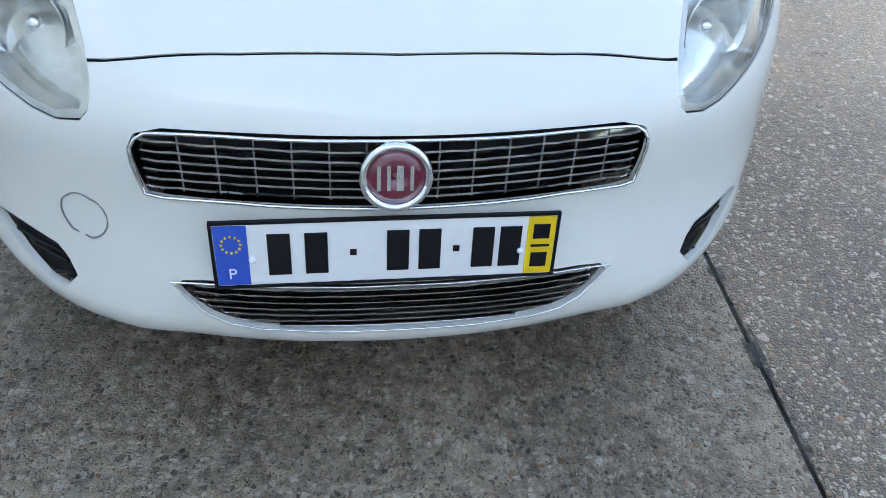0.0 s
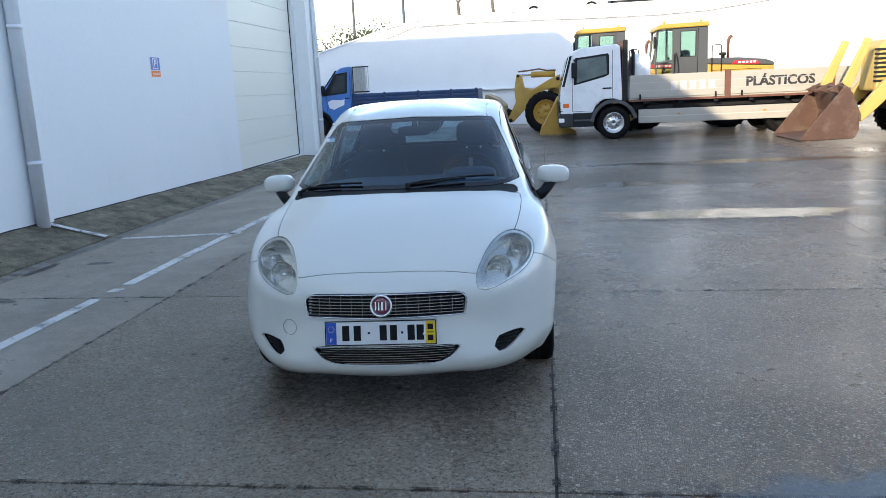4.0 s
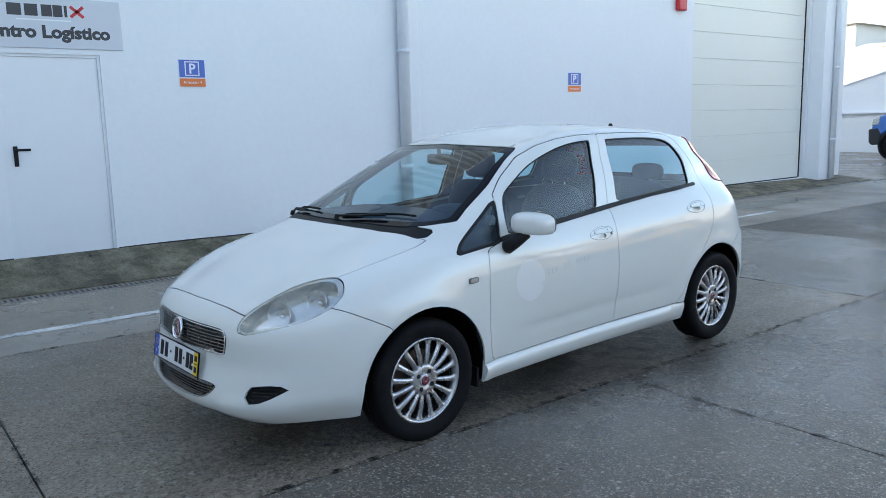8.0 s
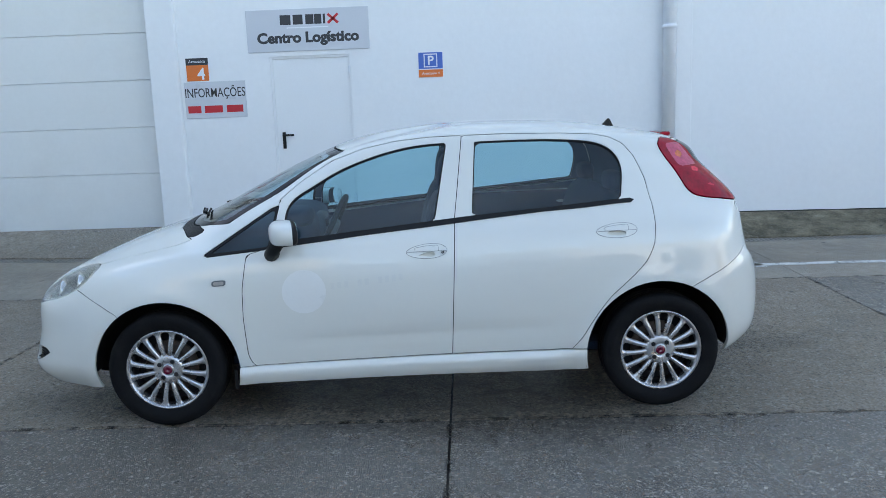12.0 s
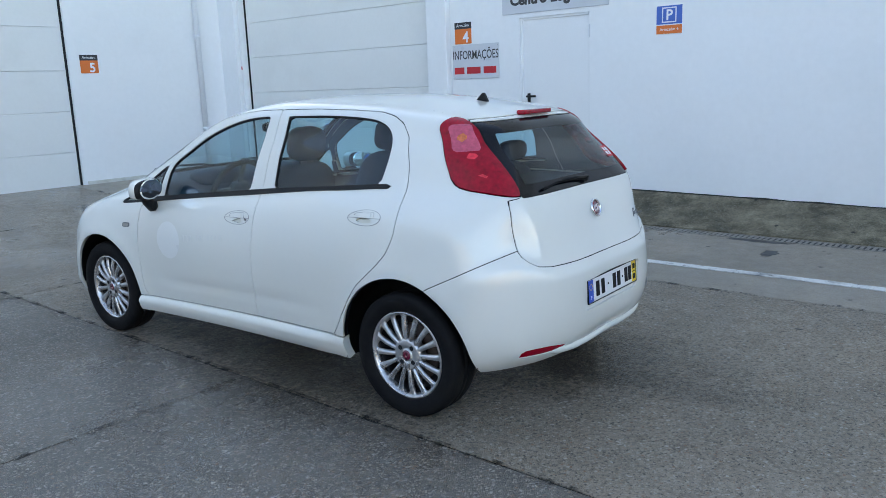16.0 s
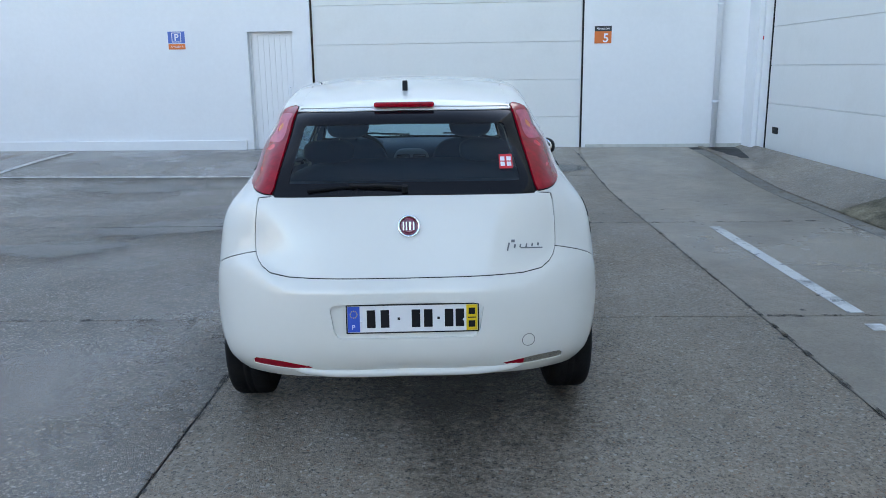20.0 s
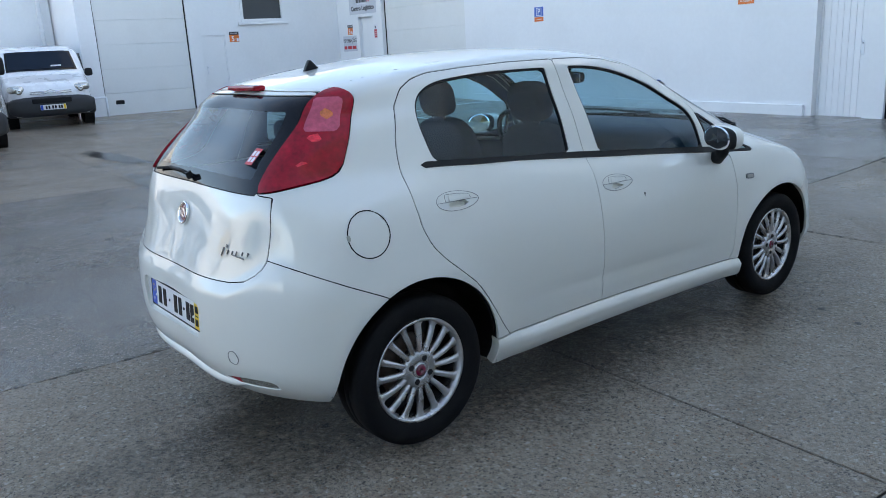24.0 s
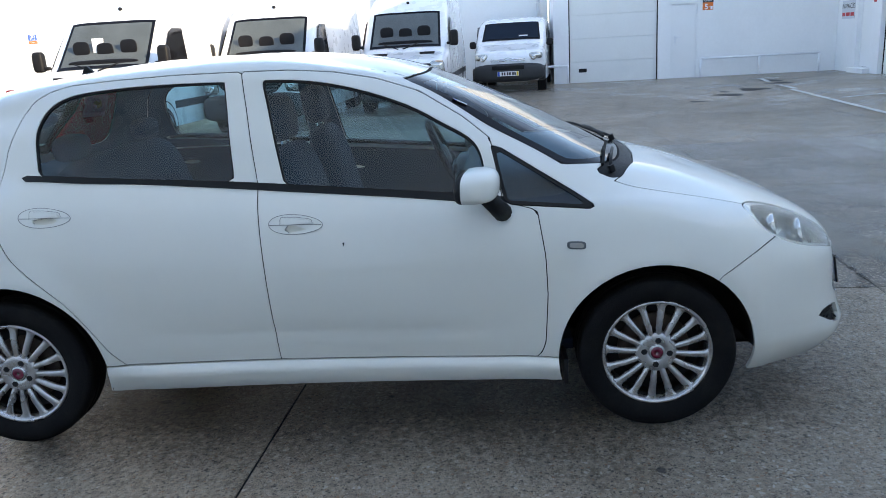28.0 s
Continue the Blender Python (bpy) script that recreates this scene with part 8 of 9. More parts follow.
# ---- blue dropside pickup ----
def blue_truck():
    y0, y1 = 26.5, 28.5
    t = thing("blue_pickup", "bright blue cab with a navy dropside bed, weathered", "truck")
    cab = prism([(-7.90, .62), (-7.93, .95), (-7.86, 1.22), (-7.62, 1.36), (-7.20, 1.47), (-6.90, 1.80), (-6.46, 2.36), (-6.30, 2.46), (-5.96, 2.50), (-5.90, 2.44), (-5.94, .46), (-6.72, .46), (-6.76, .60), (-6.86, .78), (-7.06, .90), (-7.40, .90), (-7.60, .78), (-7.68, .62)], y1 - y0, Matrix.Translation((0, y0, 0)), .05)
    c = part("cab", cab, BLUE_PAINT, t, "bright blue cab")
    part("window_surround", prism([(-7.05, 1.46), (-6.54, 2.24), (-6.06, 2.30), (-6.12, 1.54)], .02, Matrix.Translation((0, y0 - .008, 0)), .008), BLACK_PLASTIC, c)
    part("side_window", prism([(-6.78, 1.54), (-6.48, 2.16), (-6.12, 2.22), (-6.18, 1.60)], .02, Matrix.Translation((0, y0 - .014, 0)), .006), VAN_SIDE, c, "dark cab window")
    part("windscreen", prism([(-7.16, 1.50), (-6.50, 2.36), (-6.46, 2.33), (-7.08, 1.47)], y1 - y0 - .16, Matrix.Translation((-.02, y0 + .08, .02))), TRIM_GLOSS, c)
    part("decal", prism([(-6.86, 1.24), (-6.70, 1.32), (-6.30, 1.30), (-6.22, 1.34), (-6.24, 1.12), (-6.52, 1.02), (-6.62, .96), (-6.80, 1.02)], .006, Matrix.Translation((0, y0 - .004, 0))), SIGN_WHITE, c, "white abstract patch")
    part("door_line", merge(slab(-5.985, -5.975, y0 - .004, y0 + .01, .60, 2.3), slab(-6.90, -6.89, y0 - .004, y0 + .01, .90, 1.46)), CAR_DARK_GAP, c)
    part("door_handle", slab(-6.20, -6.02, y0 - .02, y0, 1.34, 1.38, .006), BLACK_PLASTIC, c)
    part("sill", slab(-6.74, -5.95, y0 - .01, y0 + .05, .42, .47, .01), PIPE_WHITE, c, "pale door sill")
    part("bumper", prism([(-8.0, .50), (-8.02, .92), (-7.72, .98), (-7.62, .80), (-7.66, .44), (-7.9, .42)], y1 - y0 + .02, Matrix.Translation((0, y0 - .01, 0)), .04), GREY_DARK, t, "dark grey bumper")
    part("headlamp", prism([(-7.93, 1.02), (-7.90, 1.24), (-7.66, 1.34), (-7.70, 1.06)], .22, Matrix.Translation((0, y0 - .012, 0)), .02), LAMP_INNER, t)
    part("wing_mirror", egg(-6.98, y0 - .16, 1.66, .08, .10, .18, 4), BLACK_PLASTIC, t, smooth=True)
    part("mirror_arm", slab(-7.0, -6.94, y0 - .12, y0, 1.50, 1.56), BLACK_PLASTIC, t)
    part("wheel_arch", lathe([(.43, .0), (.48, .0), (.48, -.3), (.43, -.3)], 30, Matrix.Translation((-7.22, y0 - .012, .42)) @ Matrix.Rotation(radians(-90), 4, "Z")), BLACK_PLASTIC, t)
    rack = part("headboard", slab(-5.88, -5.82, y0 + .02, y1 - .02, .95, 2.48, .01), DARK_STEEL, t, "dark headboard frame")
    for k in range(9):
        part("headboard_rib", slab(-5.84 + k * .068, -5.815 + k * .068, y0 + .0, y0 + .03, 1.52, 2.46), FADED, rack)
    for z in (1.55, 2.44):
        part("headboard_rail", slab(-5.86, -5.26, y0 - .005, y0 + .035, z, z + .04), DARK_STEEL, rack)
    for k in range(14):
        part("headboard_bar", slab(-5.90, -5.80, y0 + .05 + k * .14, y0 + .09 + k * .14, 1.5, 2.46), FADED, rack)
    part("bed_floor", slab(-5.9, -1.3, y0, y1, .88, .95), DARK_STEEL, t)
    d = part("dropside", slab(-5.9, -1.3, y0 - .03, y0 + .01, .93, 1.50, .01), NAVY_STEEL, t, "navy ribbed dropside")
    for z in (1.02, 1.16, 1.30, 1.42):
        part("dropside_rib", slab(-5.88, -1.32, y0 - .05, y0 - .028, z, z + .06, .012), BLUE_WORN, d)
    for x in (-5.9, -4.75, -3.5, -2.3, -1.4):
        part("bed_post", slab(x, x + .08, y0 - .058, y0 + .02, .90, 1.53, .008), NAVY_STEEL, t)
    part("dropside", slab(-5.9, -1.3, y1 - .01, y1 + .03, .93, 1.50, .01), NAVY_STEEL, t)
    part("tailboard", slab(-1.34, -1.28, y0, y1, .93, 1.50, .01), NAVY_STEEL, t)
    part("chassis", slab(-7.6, -1.3, y0 + .45, y1 - .45, .52, .78), DARK_STEEL, t)
    part("cross_rail", slab(-5.9, -1.35, y0 + .0, y0 + .05, .82, .88), DARK_STEEL, t)
    part("side_rail", slab(-5.6, -3.7, y0 + .12, y0 + .16, .56, .74, .01), GREY_STEEL, t)
    box_ = part("toolbox", slab(-4.66, -3.98, y0 + .02, y0 + .35, .50, .78, .02), PINK_BOX, t, "pale pink tool box under the bed")
    part("diamond_mark", prism([(-4.48, .64), (-4.32, .72), (-4.16, .64), (-4.32, .56)], .01, Matrix.Translation((0, y0 + .012, 0))), SIGN_BLACK, box_)
    part("rear_guard", lathe([(.44, .0), (.47, .0), (.47, -.3), (.44, -.3)], 30, Matrix.Translation((-3.18, y0 + .02, .40)) @ Matrix.Rotation(radians(-90), 4, "Z")), DARK_STEEL, t, "black mudguard")
    part("tail_lamp", slab(-1.42, -1.30, y0 + .02, y0 + .2, .66, .78, .02), SIGN_RED, t)
    for x in (-7.22, -3.18):
        simple_wheel(t, x, y0 + .14, .36, .36, .24, DARK_STEEL, -1, hubs=6)
        simple_wheel(t, x, y1 - .14, .36, .36, .24, DARK_STEEL, 1, hubs=6)


BLUE_WORN = material("worn_blue_rib", (0.012, 0.06, 0.16), 0.45, vary=0.25, stain=(0.12, 0.13, 0.14), stain_amount=0.4, stain_scale=2.5)
PINK_BOX = material("pale_pink_box", (0.58, 0.46, 0.44), 0.5, vary=0.08)
VAN_SIDE = material("dark_side_glass", (0.02, 0.03, 0.033), 0.05, vary=0.3, scale=3)
blue_truck()


# ---- yellow machines ----
def bucket(name, x0, x1, w, y0, z1, mat, parent, label, teeth=False):
    """A scoop seen from its side: curved back, cutting lip, side plates."""
    out = [(x0, .03), (x0 + .15, .0), (x1 - .1, .03), (x1, .22), (x1 - .02, z1 * .55), (x1 - .16, z1 * .85), (x1 - .34, z1), (x1 - .40, z1 - .02), (x1 - .34, z1 * .80), (x1 - .20, z1 * .5), (x1 - .24, .22), (x1 - .36, .12), (x0 + .1, .06)]
    b = part(name, prism(out, w, Matrix.Translation((0, y0, 0)), .008), mat, parent, label)
    for yy in (y0 - .02, y0 + w - .02):
        part("side_plate", prism([(x0 + .02, .02), (x1 - .1, .03), (x1, .22), (x1 - .02, z1 * .55), (x1 - .34, z1)], .04, Matrix.Translation((0, yy, 0)), .006), mat, b)
    if teeth:
        for k in range(6):
            part("tooth", slab(x0 - .14, x0 + .06, y0 + .08 + k * (w - .2) / 5, y0 + .17 + k * (w - .2) / 5, .01, .06, .01), DARK_STEEL, b)
    return b


def loader(at, arms=True, tall=0.0):
    """A wheel loader that looks along -x, near side at y = 0."""
    t = thing("wheel_loader", "yellow wheel loader with a glazed grey cab", "loader", "wheel loaders", at=at)
    if arms:
        bk = part("bucket", prism([(-2.26, .10), (-2.16, .04), (-1.56, .05), (-1.38, .24), (-1.30, .55), (-1.36, .90), (-1.60, 1.14), (-1.94, 1.30), (-1.99, 1.27), (-1.66, 1.06), (-1.46, .84), (-1.42, .55), (-1.50, .30), (-1.62, .16), (-2.14, .10)], 2.3, Matrix.Translation((0, .0, 0)), .008), WORN_BUCKET, t, "scraped yellow bucket")
        for yy in (-.02, 2.28):
            part("side_plate", prism([(-2.28, .12), (-2.14, .04), (-1.56, .06), (-1.38, .24), (-1.30, .55), (-1.36, .90), (-1.60, 1.14), (-1.97, 1.28)], .04, Matrix.Translation((0, yy, 0)), .006), WORN_BUCKET, bk)
        for yy, hook in ((.40, True), (1.60, False)):
            pts = [(-.97, 1.90), (-.82, 1.86), (-.74, 1.46), (-.48, 1.38), (.14, 1.72), (.44, 1.84), (.46, 1.48), (.0, 1.36), (-.21, 1.27), (-.56, .91), (-1.10, .36), (-1.36, .33), (-1.01, 1.0), (-1.05, 1.41)]
            arm = part("lift_arm", prism(pts, .20, Matrix.Translation((0, yy, 0)), .015), YELLOW, t, "curved yellow lift arm")
            for (px, pz, pr) in ((-.92, 1.84, .05), (-1.20, .42, .07), (.36, 1.70, .06)):
                pin = bmesh.new()
                rod(pin, (px, yy - .03, pz), (px, yy + .23, pz), pr, seg=14)
                part("pivot_pin", pin, DARK_STEEL, arm, smooth=True)
        part("tilt_ram", tube([(-.51, .95, 1.87), (.28, .95, 1.86)], .10, 14), YELLOW, t, "yellow hydraulic ram", smooth=True)
        part("ram_rod", tube([(-.94, .95, 1.86), (-.50, .95, 1.87)], .035, 10), CHROME, t, smooth=True)
        part("hose", tube([(-.93, .80, 1.98), (-.6, .80, 2.0), (-.24, .80, 2.04), (.0, .85, 1.98), (.3, .9, 1.98)], .025, 8), RUST_POST, t)
        part("bucket_link", prism([(-1.42, .62), (-1.30, .80), (-.90, .60), (-1.05, .45)], .3, Matrix.Translation((0, .9, 0)), .02), DARK_STEEL, t)
        for k in range(4):
            part("brand_block", slab(-.47 + k * .135, -.37 + k * .135, .388, .402, 1.0 + k * .085, 1.11 + k * .085, .004), SIGN_WHITE, t)
    part("front_frame", prism([(-.4, .55), (1.2, .55), (1.2, 1.3), (.6, 1.6), (-.3, 1.2)], 1.0, Matrix.Translation((0, .6, 0)), .03), YELLOW, t)
    hood = part("rear_body", prism([(2.50, .8), (4.45, .8), (4.52, 1.2), (4.47, 1.80), (2.50, 1.92)], 1.45, Matrix.Translation((0, .38, 0)), .04), YELLOW, t, "yellow engine cover")
    part("hood_top", prism([(2.50, 1.925), (4.47, 1.805), (4.45, 1.90), (4.2, 2.0), (3.4, 2.08), (2.50, 2.09)], 1.47, Matrix.Translation((0, .37, 0)), .03), GREY_STEEL, hood, "grey top band of the engine cover")
    part("red_plate", prism([(3.20, 1.90), (3.30, 1.99), (3.95, 1.97), (4.02, 1.86)], .02, Matrix.Translation((0, .352, 0))), SIGN_RED, hood, "red name plate")
    for k in range(5):
        part("plate_bar", slab(3.40 + k * .11, 3.47 + k * .11, .344, .356, 1.90, 1.96), SIGN_WHITE, hood)
    part("cover_seam", slab(2.6, 4.05, .368, .382, 1.72, 1.73), CAR_DARK_GAP, hood)
    part("rear_lamp_guard", slab(4.06, 4.075, .366, .382, 1.55, 1.73), CAR_DARK_GAP, hood)
    cab = new("cab")
    cab.parent = t
    cab.empty_display_size = .1
    zt = 3.07 + tall
    part("cab_base", slab(.98, 2.48, .40, 1.80, 1.15, 1.62, .03), GREY_STEEL, cab)
    # door side: grey sheet round a tall pane
    for a, b, z0, z1 in ((1.45, 1.69, 1.62, zt), (2.14, 2.50, 1.62, zt), (1.69, 2.14, 1.62, 2.19), (1.69, 2.14, zt - .12, zt)):
        part("cab_door_panel", slab(a, b, .40, .46, z0, z1), GREY_STEEL, cab)
    part("door_line", slab(2.20, 2.212, .392, .41, 1.64, zt - .05), CAR_DARK_GAP, cab)
    part("window_seal", merge(slab(1.68, 1.70, .39, .42, 2.18, zt - .11), slab(2.13, 2.15, .39, .42, 2.18, zt - .11), slab(1.68, 2.15, .39, .42, 2.17, 2.19), slab(1.68, 2.15, .39, .42, zt - .125, zt - .105)), BLACK_PLASTIC, cab)
    for p0, p1 in (((.98, .45, 1.62), (.93, .45, 2.0)), ((.93, .45, 2.0), (1.02, .45, zt)), ((.98, 1.75, 1.62), (.93, 1.75, 2.0)), ((.93, 1.75, 2.0), (1.02, 1.75, zt)), ((2.44, 1.75, 1.62), (2.44, 1.75, zt)), ((1.47, 1.75, 1.62), (1.47, 1.75, zt)), ((.95, .43, 2.0), (1.48, .43, 2.08))):
        post = bmesh.new()
        rod(post, p0, p1, .035, seg=8)
        part("cab_post", post, GREY_STEEL, cab)
    part("cab_roof", prism([(.92, zt - .06), (.98, zt + .08), (1.10, zt + .12), (2.50, zt + .14), (2.54, zt + .02), (2.50, zt - .0), (1.15, zt - .02)], 1.56, Matrix.Translation((0, .32, 0)), .03), YELLOW, cab, "yellow cab roof")
    for x in (1.2, 2.30):
        part("beacon", egg(x, .50, zt + .17, .03, .03, .05, 2.5), AMBER, cab, smooth=True)
    for nm, m in (("door_pane", slab(1.70, 2.13, .425, .435, 2.19, zt - .12)), ("front_side_pane", prism([(.97, 2.04), (1.04, zt - .03), (1.45, zt - .03), (1.45, 2.08)], .01, Matrix.Translation((0, .425, 0)))), ("lower_pane", prism([(1.0, 1.64), (.96, 2.0), (1.45, 2.05), (1.45, 1.64)], .01, Matrix.Translation((0, .425, 0)))), ("far_pane", slab(1.0, 2.42, 1.75, 1.76, 1.64, zt - .04)), ("windscreen", prism([(.93, 2.0), (1.02, zt - .03), (1.03, zt - .03), (.94, 2.0)], 1.25, Matrix.Translation((0, .48, 0)))), ("rear_pane", slab(2.49, 2.50, .5, 1.7, 2.1, zt - .05))):
        part(nm, m, VAN_PANE, cab, "greenish cab glass").visible_shadow = False
    part("cab_seat", egg(1.95, 1.15, 2.0, .16, .22, .4, 3.5), CABIN, cab, smooth=True)
    part("steering_column", tube([(1.25, 1.1, 1.7), (1.45, 1.1, 2.2)], .04, 8), BLACK_PLASTIC, cab)
    part("wing_mirror", merge(slab(.86, .92, .16, .34, 2.45, 2.80, .02), tube([(.90, .30, 2.82), (1.0, .42, 2.95)], .012, 6)), BLACK_PLASTIC, cab)
    part("exhaust", tube([(3.23, 1.0, 2.05), (3.23, 1.0, 2.62), (3.26, 1.0, 2.70), (3.33, 1.0, 2.76)], .05, 10), RUST_POST, t, "rusty exhaust stack", smooth=True)
    part("air_intake", lathe([(.06, 0), (.06, .10), (.11, .12), (.11, .18), (.02, .2)], 18, Matrix.Translation((3.05, .9, 2.07)) @ Matrix.Rotation(radians(-90), 4, "Y")), DARK_STEEL, t, smooth=True)
    part("handrail", tube([(2.62, .36, 1.6), (2.62, .36, 2.46), (2.80, .36, 2.50), (2.90, .36, 2.46), (2.90, .36, 1.65)], .018, 8), DARK_STEEL, t)
    part("grab_rail", tube([(1.50, .34, 1.2), (1.50, .34, 2.25), (1.56, .34, 2.3), (1.62, .34, 1.9), (1.62, .34, 1.3)], .018, 8), DARK_STEEL, t)
    for x in (-.04, 3.1):
        part("mudguard", prism([(x - .70, 1.20), (x - .30, 1.44), (x + .35, 1.46), (x + .75, 1.25), (x + .72, 1.2), (x + .33, 1.41), (x - .28, 1.40), (x - .67, 1.16)], .3, Matrix.Translation((0, .35, 0)), .0), YELLOW, t)
        simple_wheel(t, x, .28, .65, .65, .46, YELLOW, -1, lugs=True, label="big lugged tyre on a yellow rim")
        simple_wheel(t, x, 1.9, .65, .65, .46, YELLOW, 1, lugs=True)
    return t


VAN_PANE = glass("machine_cab_glass", (0.72, 0.84, 0.80), 1.52)
loader(pose(1.15, 23.6, 0, 0, 0, 0))
loader(pose(3.55, 22.9, 0, 0, 0, 0), arms=False, tall=-.02)
sc = thing("loader_bucket", "ochre digging bucket standing by the lorry", "bucket")
part("bucket_shell", prism([(.90, .02), (2.02, .02), (1.98, .14), (1.66, .28), (1.56, .7), (1.52, 1.14), (1.46, 1.14), (1.22, .66), (.96, .22)], 1.6, Matrix.Translation((0, 21.95, 0)), .02), YELLOW, sc)
part("bucket_lip", slab(.92, 2.0, 21.9, 23.58, .0, .05, .01), WORN_BUCKET, sc)


def backhoe():
    t = thing("backhoe_loader", "faded yellow backhoe loader with a rusty front bucket", "loader")
    y0 = 16.6
    b = bmesh.new()
    b = bucket("bucket", 6.75, 8.05, 2.1, y0, 1.22, RUST, t, "brown rusty front bucket", False)
    for k in range(3):
        part("bucket_rib", prism([(7.4, 1.12), (7.75, 1.28), (7.95, 1.10), (7.8, 1.0)], .07, Matrix.Translation((0, y0 + .3 + k * .7, 0)), .01), RUST, t)
    for yy in (y0 + .25, y0 + 1.6):
        part("lift_arm", prism([(7.95, .45), (8.2, .38), (9.1, 1.25), (11.0, 1.75), (11.0, 2.05), (9.4, 1.95), (8.9, 1.60)], .16, Matrix.Translation((0, yy, 0)), .02), PALE_YELLOW, t, "pale yellow lift arm")
        part("bucket_link", prism([(7.72, 1.2), (7.95, 1.15), (8.35, 2.2), (8.2, 2.25)], .10, Matrix.Translation((0, yy + .05, 0)), .015), PALE_YELLOW, t)
    part("hood", prism([(8.55, 1.05), (8.6, 2.05), (8.75, 2.2), (10.9, 2.35), (11.2, 2.35), (11.2, 1.05)], 1.0, Matrix.Translation((0, y0 + .55, 0)), .05), PALE_YELLOW, t, "faded yellow engine hood")
    part("hood_band", slab(9.0, 11.2, y0 + .54, y0 + .56, 2.16, 2.30), BLACK_PLASTIC, t)
    for k in range(8):
        part("grille_slat", slab(8.50, 8.9, y0 + .53, y0 + .56, 1.25 + k * .10, 1.30 + k * .10, .004), DARK_STEEL, t)
    part("axle", slab(9.3, 9.7, y0 + .3, y0 + 1.7, .4, .65, .03), DARK_STEEL, t)
    part("frame", slab(8.8, 12.5, y0 + .6, y0 + 1.4, .65, 1.1, .03), DARK_STEEL, t)
    simple_wheel(t, 9.62, y0 + .15, .48, .48, .32, PALE_YELLOW, -1, lugs=True, label="lugged front tyre")
    simple_wheel(t, 9.62, y0 + 1.9, .48, .48, .32, PALE_YELLOW, 1, lugs=True)
    simple_wheel(t, 12.0, y0 + .1, .75, .75, .45, PALE_YELLOW, -1, lugs=True, label="large lugged rear tyre")
    simple_wheel(t, 12.0, y0 + 1.95, .75, .75, .45, PALE_YELLOW, 1, lugs=True)
    part("exhaust", tube([(9.6, y0 + .8, 2.2), (9.6, y0 + .8, 3.3)], .05, 10), RUST_POST, t)
    part("cab_base", slab(11.1, 12.8, y0 + .4, y0 + 1.6, 1.05, 1.7, .04), PALE_YELLOW, t)
    for x, y in ((11.15, .42), (12.75, .42), (11.15, 1.58), (12.75, 1.58)):
        part("cab_post", slab(x - .05, x + .05, y0 + y - .05, y0 + y + .05, 1.6, 2.75, .01), BLACK_PLASTIC, t)
    part("cab_roof", slab(11.0, 12.9, y0 + .3, y0 + 1.7, 2.7, 2.85, .05), PALE_YELLOW, t)


backhoe()

# ---- beyond the walls ----
coping = prism([(60, 4.50), (60, 4.56), (3, 4.51), (-3.6, 4.36), (-5.0, 4.11), (-10.6, 2.51), (-14, 2.36), (-14, 2.30), (-10.6, 2.45), (-5.0, 4.05), (-3.6, 4.30), (3, 4.45)], .45, Matrix.Translation((0, 30.15, 0)))
tagged(part("coping", coping, PIPE_WHITE), "thin white coping on the boundary wall", "coping", kind="structure")
ledge = slab(-12, 60, 30.05, 30.2, 1.42, 1.47)
tagged(part("ledge", ledge, WALL_WHITE), "thin ledge along the boundary wall", "ledge", kind="structure")

for x, y, w, d, h, lab in ((-22, 44, 15, 10, 5.6, "white farm building beyond the wall"), (-36, 60, 20, 12, 7.5, "white warehouse beyond the wall"), (18, 52, 12, 10, 8.0, "white house beyond the wall")):
    b = thing("far_building", lab, "building", "far buildings", at=pose(x, y, 0))
    part("wall", slab(-w / 2, w / 2, -d / 2, d / 2, -.3, h), FAR_WALL, b)
    part("roof", prism([(-w / 2 - .3, h), (w / 2 + .3, h), (0, h + w * .12)], d + .6, Matrix.Translation((0, -d / 2 - .3, 0))), ROOF_METAL, b)
    for k in range(4):
        wx = -w / 2 + w * (k + .5) / 4
        part("window", slab(wx - .5, wx + .5, -d / 2 - .03, -d / 2 + .02, h * .45, h * .45 + 1.1), GREY_STEEL, b)
tank = thing("water_tank", "pale green round tank beside the far building", "tank")
bm = bmesh.new()
rod(bm, (-13.0, 38, -.2), (-13.0, 38, 4.3), 1.1, seg=28)
part("tank_body", bm, FAR_WALL, tank, smooth=True)
bm = bmesh.new()
rod(bm, (-13.0, 38, 4.3), (-13.0, 38, 4.5), 1.15, .5, seg=28)
part("tank_lid", bm, FAR_WALL, tank, smooth=True)
gf = thing("screen_fence", "green cloth fence far behind", "fence")
for k in range(12):
    part("fence_panel", slab(-60 + k * 2.6, -57.45 + k * 2.6, 46, 46.05, 2.2, 4.6), GREEN_CLOTH, gf)
    part("fence_post", slab(-60 + k * 2.6 - .04, -60 + k * 2.6 + .04, 45.95, 46.1, 0, 4.8), GREY_STEEL, gf)


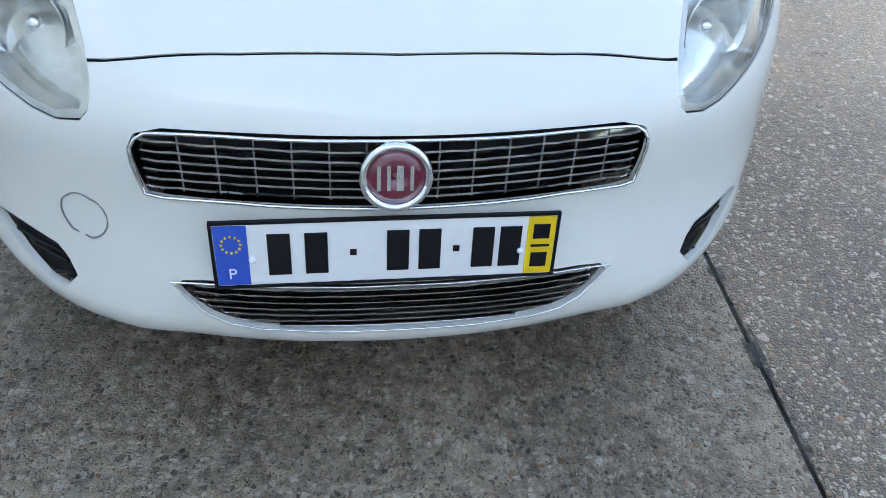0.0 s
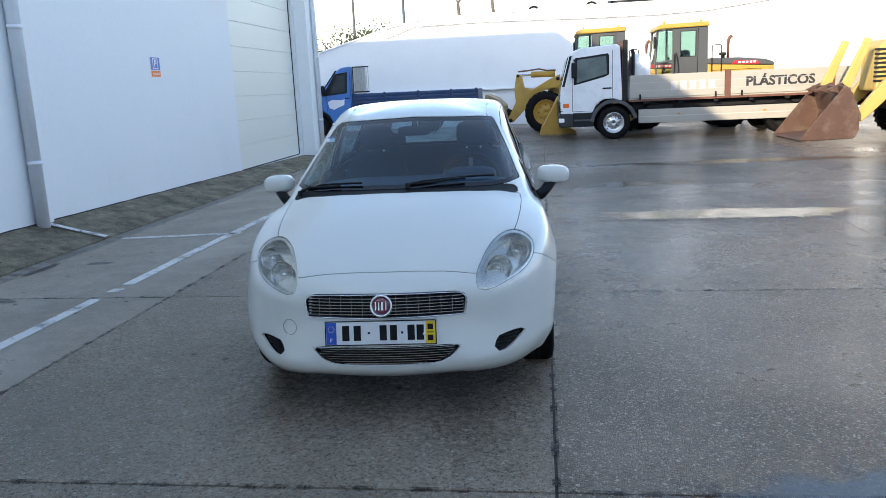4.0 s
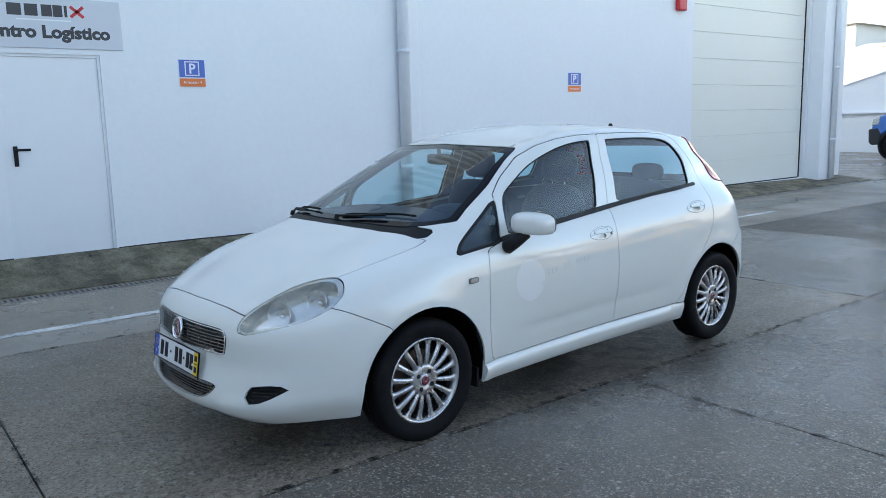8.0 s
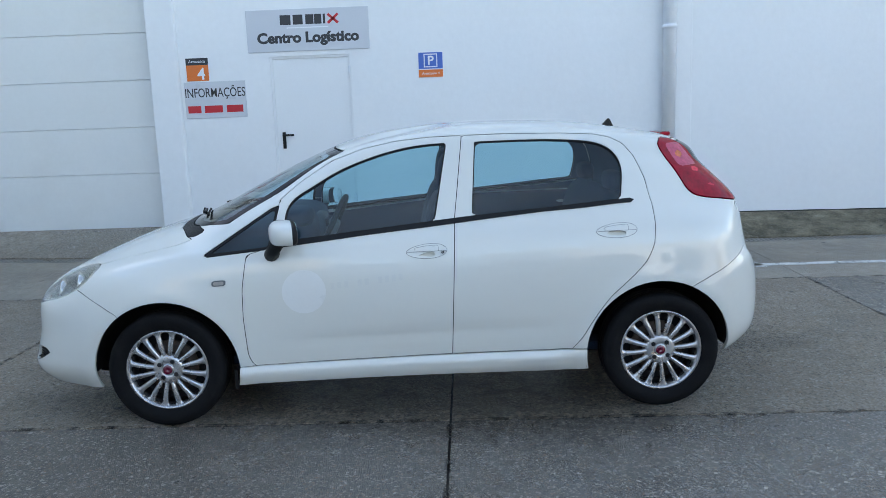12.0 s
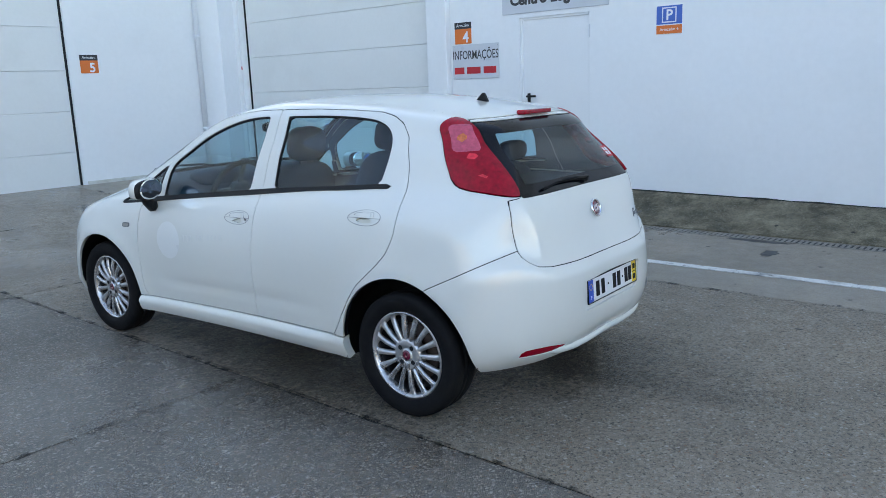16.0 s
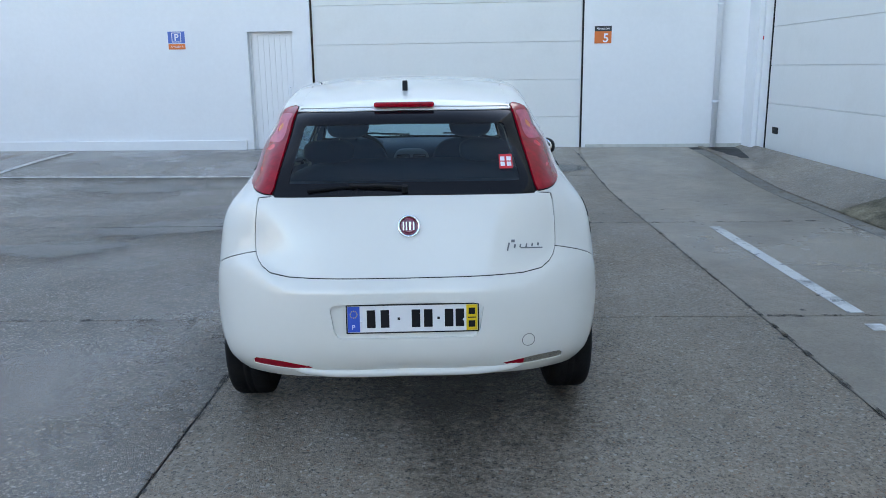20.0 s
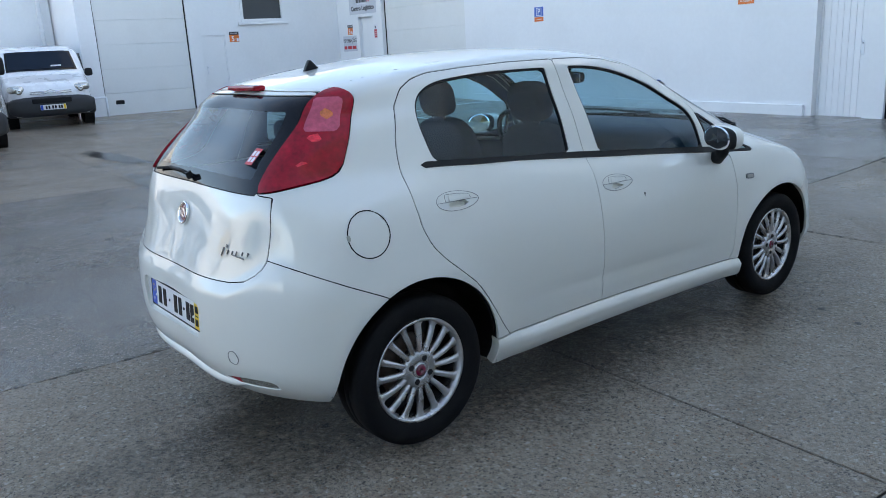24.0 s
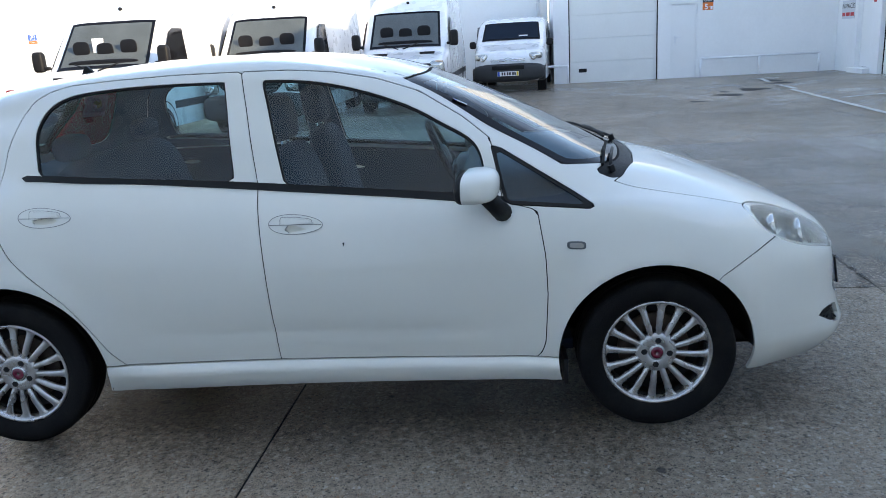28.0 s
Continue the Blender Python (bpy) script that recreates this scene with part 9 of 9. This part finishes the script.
def tree(x, y, base, h, seed, leafy):
    """A winter tree: tapered trunk, forked limbs, fine twigs, and small leaves on some."""
    rng = random.Random(seed)
    t = thing("tree", "leafless winter tree behind the wall" if leafy < 30 else "sparse olive-green tree behind the wall", "tree", "far trees", at=pose(x, y, base))
    part("trunk", tube([(0, 0, 0), (.1, 0, h * .2), (.05, .1, h * .4)], [h * .035, h * .03, h * .022], 8), BARK, t, smooth=True)
    tips = []
    twigs = []

    def grow(p, d, ln, r, depth):
        q = p + d * ln
        twigs.append((p, q, r))
        if depth == 0:
            tips.append(q)
            return
        for _ in range(3 if depth > 1 else 4):
            nd = (d + Vector((rng.uniform(-.8, .8), rng.uniform(-.8, .8), rng.uniform(-.2, .6)))).normalized()
            grow(q, nd, ln * rng.uniform(.6, .85), r * .6, depth - 1)
    for k in range(4):
        grow(Vector((.05, .1, h * .38)), Vector((rng.uniform(-.7, .7), rng.uniform(-.7, .7), 1)).normalized(), h * .22, h * .014, 3)
    bm = bmesh.new()
    for p, q, r in twigs:
        rod(bm, p, q, max(r, .012), max(r * .7, .008), seg=5, caps=False)
    part("branching", bm, BARK, t)["kind"] = "stuff"
    if leafy:
        bm = bmesh.new()
        for q in tips:
            for _ in range(leafy):
                c = q + Vector((rng.gauss(0, .35), rng.gauss(0, .35), rng.gauss(0, .3)))
                m = Matrix.Translation(c) @ Euler((rng.uniform(0, 6), rng.uniform(0, 6), rng.uniform(0, 6))).to_matrix().to_4x4()
                vs = [bm.verts.new(m @ Vector(v)) for v in ((-.10, 0, 0), (0, .045, .01), (.10, 0, 0), (0, -.045, .01))]
                bm.faces.new(vs)
        part("crown", bm, LEAF, t)["kind"] = "stuff"


for k, (x, y, b, h, leaf) in enumerate(((-9.2, 38, 0, 4.6, 5), (-8.0, 40, 0, 4.9, 3), (-11.6, 39, 0, 4.2, 4), (-3.0, 37, 4.25, 3.4, 0), (-1.4, 38, 4.25, 3.6, 0), (.2, 38, 4.25, 3.2, 2), (2.2, 40, 4.25, 3.4, 3), (4.6, 41, 4.25, 3.6, 2))):
    tree(x, y, b, h, 20 + k, leaf)
for x, y, h in ((-6.8, 44, 8.5), (-10.2, 46, 8.2)):
    p = thing("utility_pole", "thin grey utility pole with a crossarm", "pole", "utility poles", at=pose(x, y, 0))
    bm = bmesh.new()
    rod(bm, (0, 0, 0), (0, 0, h), .11, .07)
    part("mast", bm, GREY_STEEL, p, smooth=True)
    part("crossarm", slab(-.6, .6, -.04, .04, h - .5, h - .42), GREY_STEEL, p)

# higher wall, bank and parked cars beyond the boundary
tagged(part("wall_north_upper", slab(3.28, 60, 30.2, 30.5, 4.62, 6.4), WALL_WHITE), "higher white wall above the boundary", "wall", kind="structure")
tagged(part("bank", slab(-4.6, 60, 30.56, 46, -.3, 4.25), APRON), "raised ground beyond the boundary wall", "ground", kind="structure")
cable = tube([(-5.2, 30.13, 3.62), (-4.0, 30.13, 4.02), (-1, 30.13, 4.05), (3.08, 30.13, 3.97), (5.4, 30.13, 3.96), (7.36, 30.13, 4.02), (11.6, 30.13, 4.5), (16, 30.13, 4.55)], .012, 6)
tagged(part("cable", cable, DARK_STEEL), "thin dark cable run along the boundary wall", "cable", kind="structure")


def far_car(at, paint, label):
    """A small parked car seen over the wall: body, glasshouse, wheels."""
    c = thing("parked_car", label, "car", "cars beyond the wall", at=at)
    part("body", prism([(-2.0, .25), (-2.05, .65), (-1.9, .85), (-1.0, .98), (.9, 1.0), (1.75, .95), (1.9, .6), (1.85, .25)], 1.66, Matrix.Translation((0, -.83, 0)), .06), paint, c)
    part("glasshouse", prism([(-1.05, .97), (-.35, 1.45), (.1, 1.52), (1.1, 1.48), (1.7, .98)], 1.45, Matrix.Translation((0, -.725, 0)), .06), paint, c)
    for a in ([(-.85, 1.02), (-.30, 1.40), (.15, 1.45), (.15, 1.02)], [(.25, 1.02), (.25, 1.45), (.95, 1.42), (1.35, 1.02)]):
        for y in (-.735, .715):
            part("side_window", prism(a, .02, Matrix.Translation((0, y, 0)), .005), TRIM_GLOSS, c)
    part("windscreen", prism([(-1.0, 1.0), (-.38, 1.43), (-.41, 1.46), (-1.05, 1.02)], 1.3, Matrix.Translation((-.02, -.65, 0))), TRIM_GLOSS, c)
    for x in (-1.25, 1.2):
        for y, q in ((-.74, -1), (.74, 1)):
            simple_wheel(c, x, y, .30, .30, .2, GREY_STEEL, q, hubs=4)


far_car(pose(2.1, 33.4, 4.25, 0, 0, -12), VAN_WHITE, "white car parked on the raised ground")
far_car(pose(5.4, 33.6, 4.25, 0, 0, -8), GREY_DARK, "dark grey car parked on the raised ground")

# ---- concrete slabs, last: each one its own piece under the ground ----
xs = [-3.90, -2.02, 1.02, 4.10] + [4.10 + 3.05 * k for k in range(1, 9)]
ys = [-8.5, -5.45, -2.45, .555, 3.55, 6.60] + [6.60 + 3.02 * k for k in range(1, 11)]
xs_far = [xs[0] - 3.0 * k for k in range(3, 0, -1)]
for j, (y0, y1) in enumerate(zip(ys, ys[1:])):
    row = xs if y1 < 18.5 else xs_far + xs
    for x0, x1 in zip(row, row[1:]):
        bm = sheet(x0 + .0062, x1 - .0062, y0 + .0058, y1 - .0058, 6, 6, 0, .03)
        bm.normal_update()
        for e in bm.edges:
            if len(e.link_faces) == 2 and abs(e.link_faces[0].normal.z) + abs(e.link_faces[1].normal.z) < 1.9:
                e.smooth = False
        part("slab", bm, GROUND_FAR if y0 > 9 and x0 > -3 else GROUND_WET if (1 < x0 < 7 and y1 < 6.7) or (x0 > -3 and y0 > 6) else GROUND_SMOOTH if -3.95 < x0 < -3 else GROUND, ground, smooth=True)
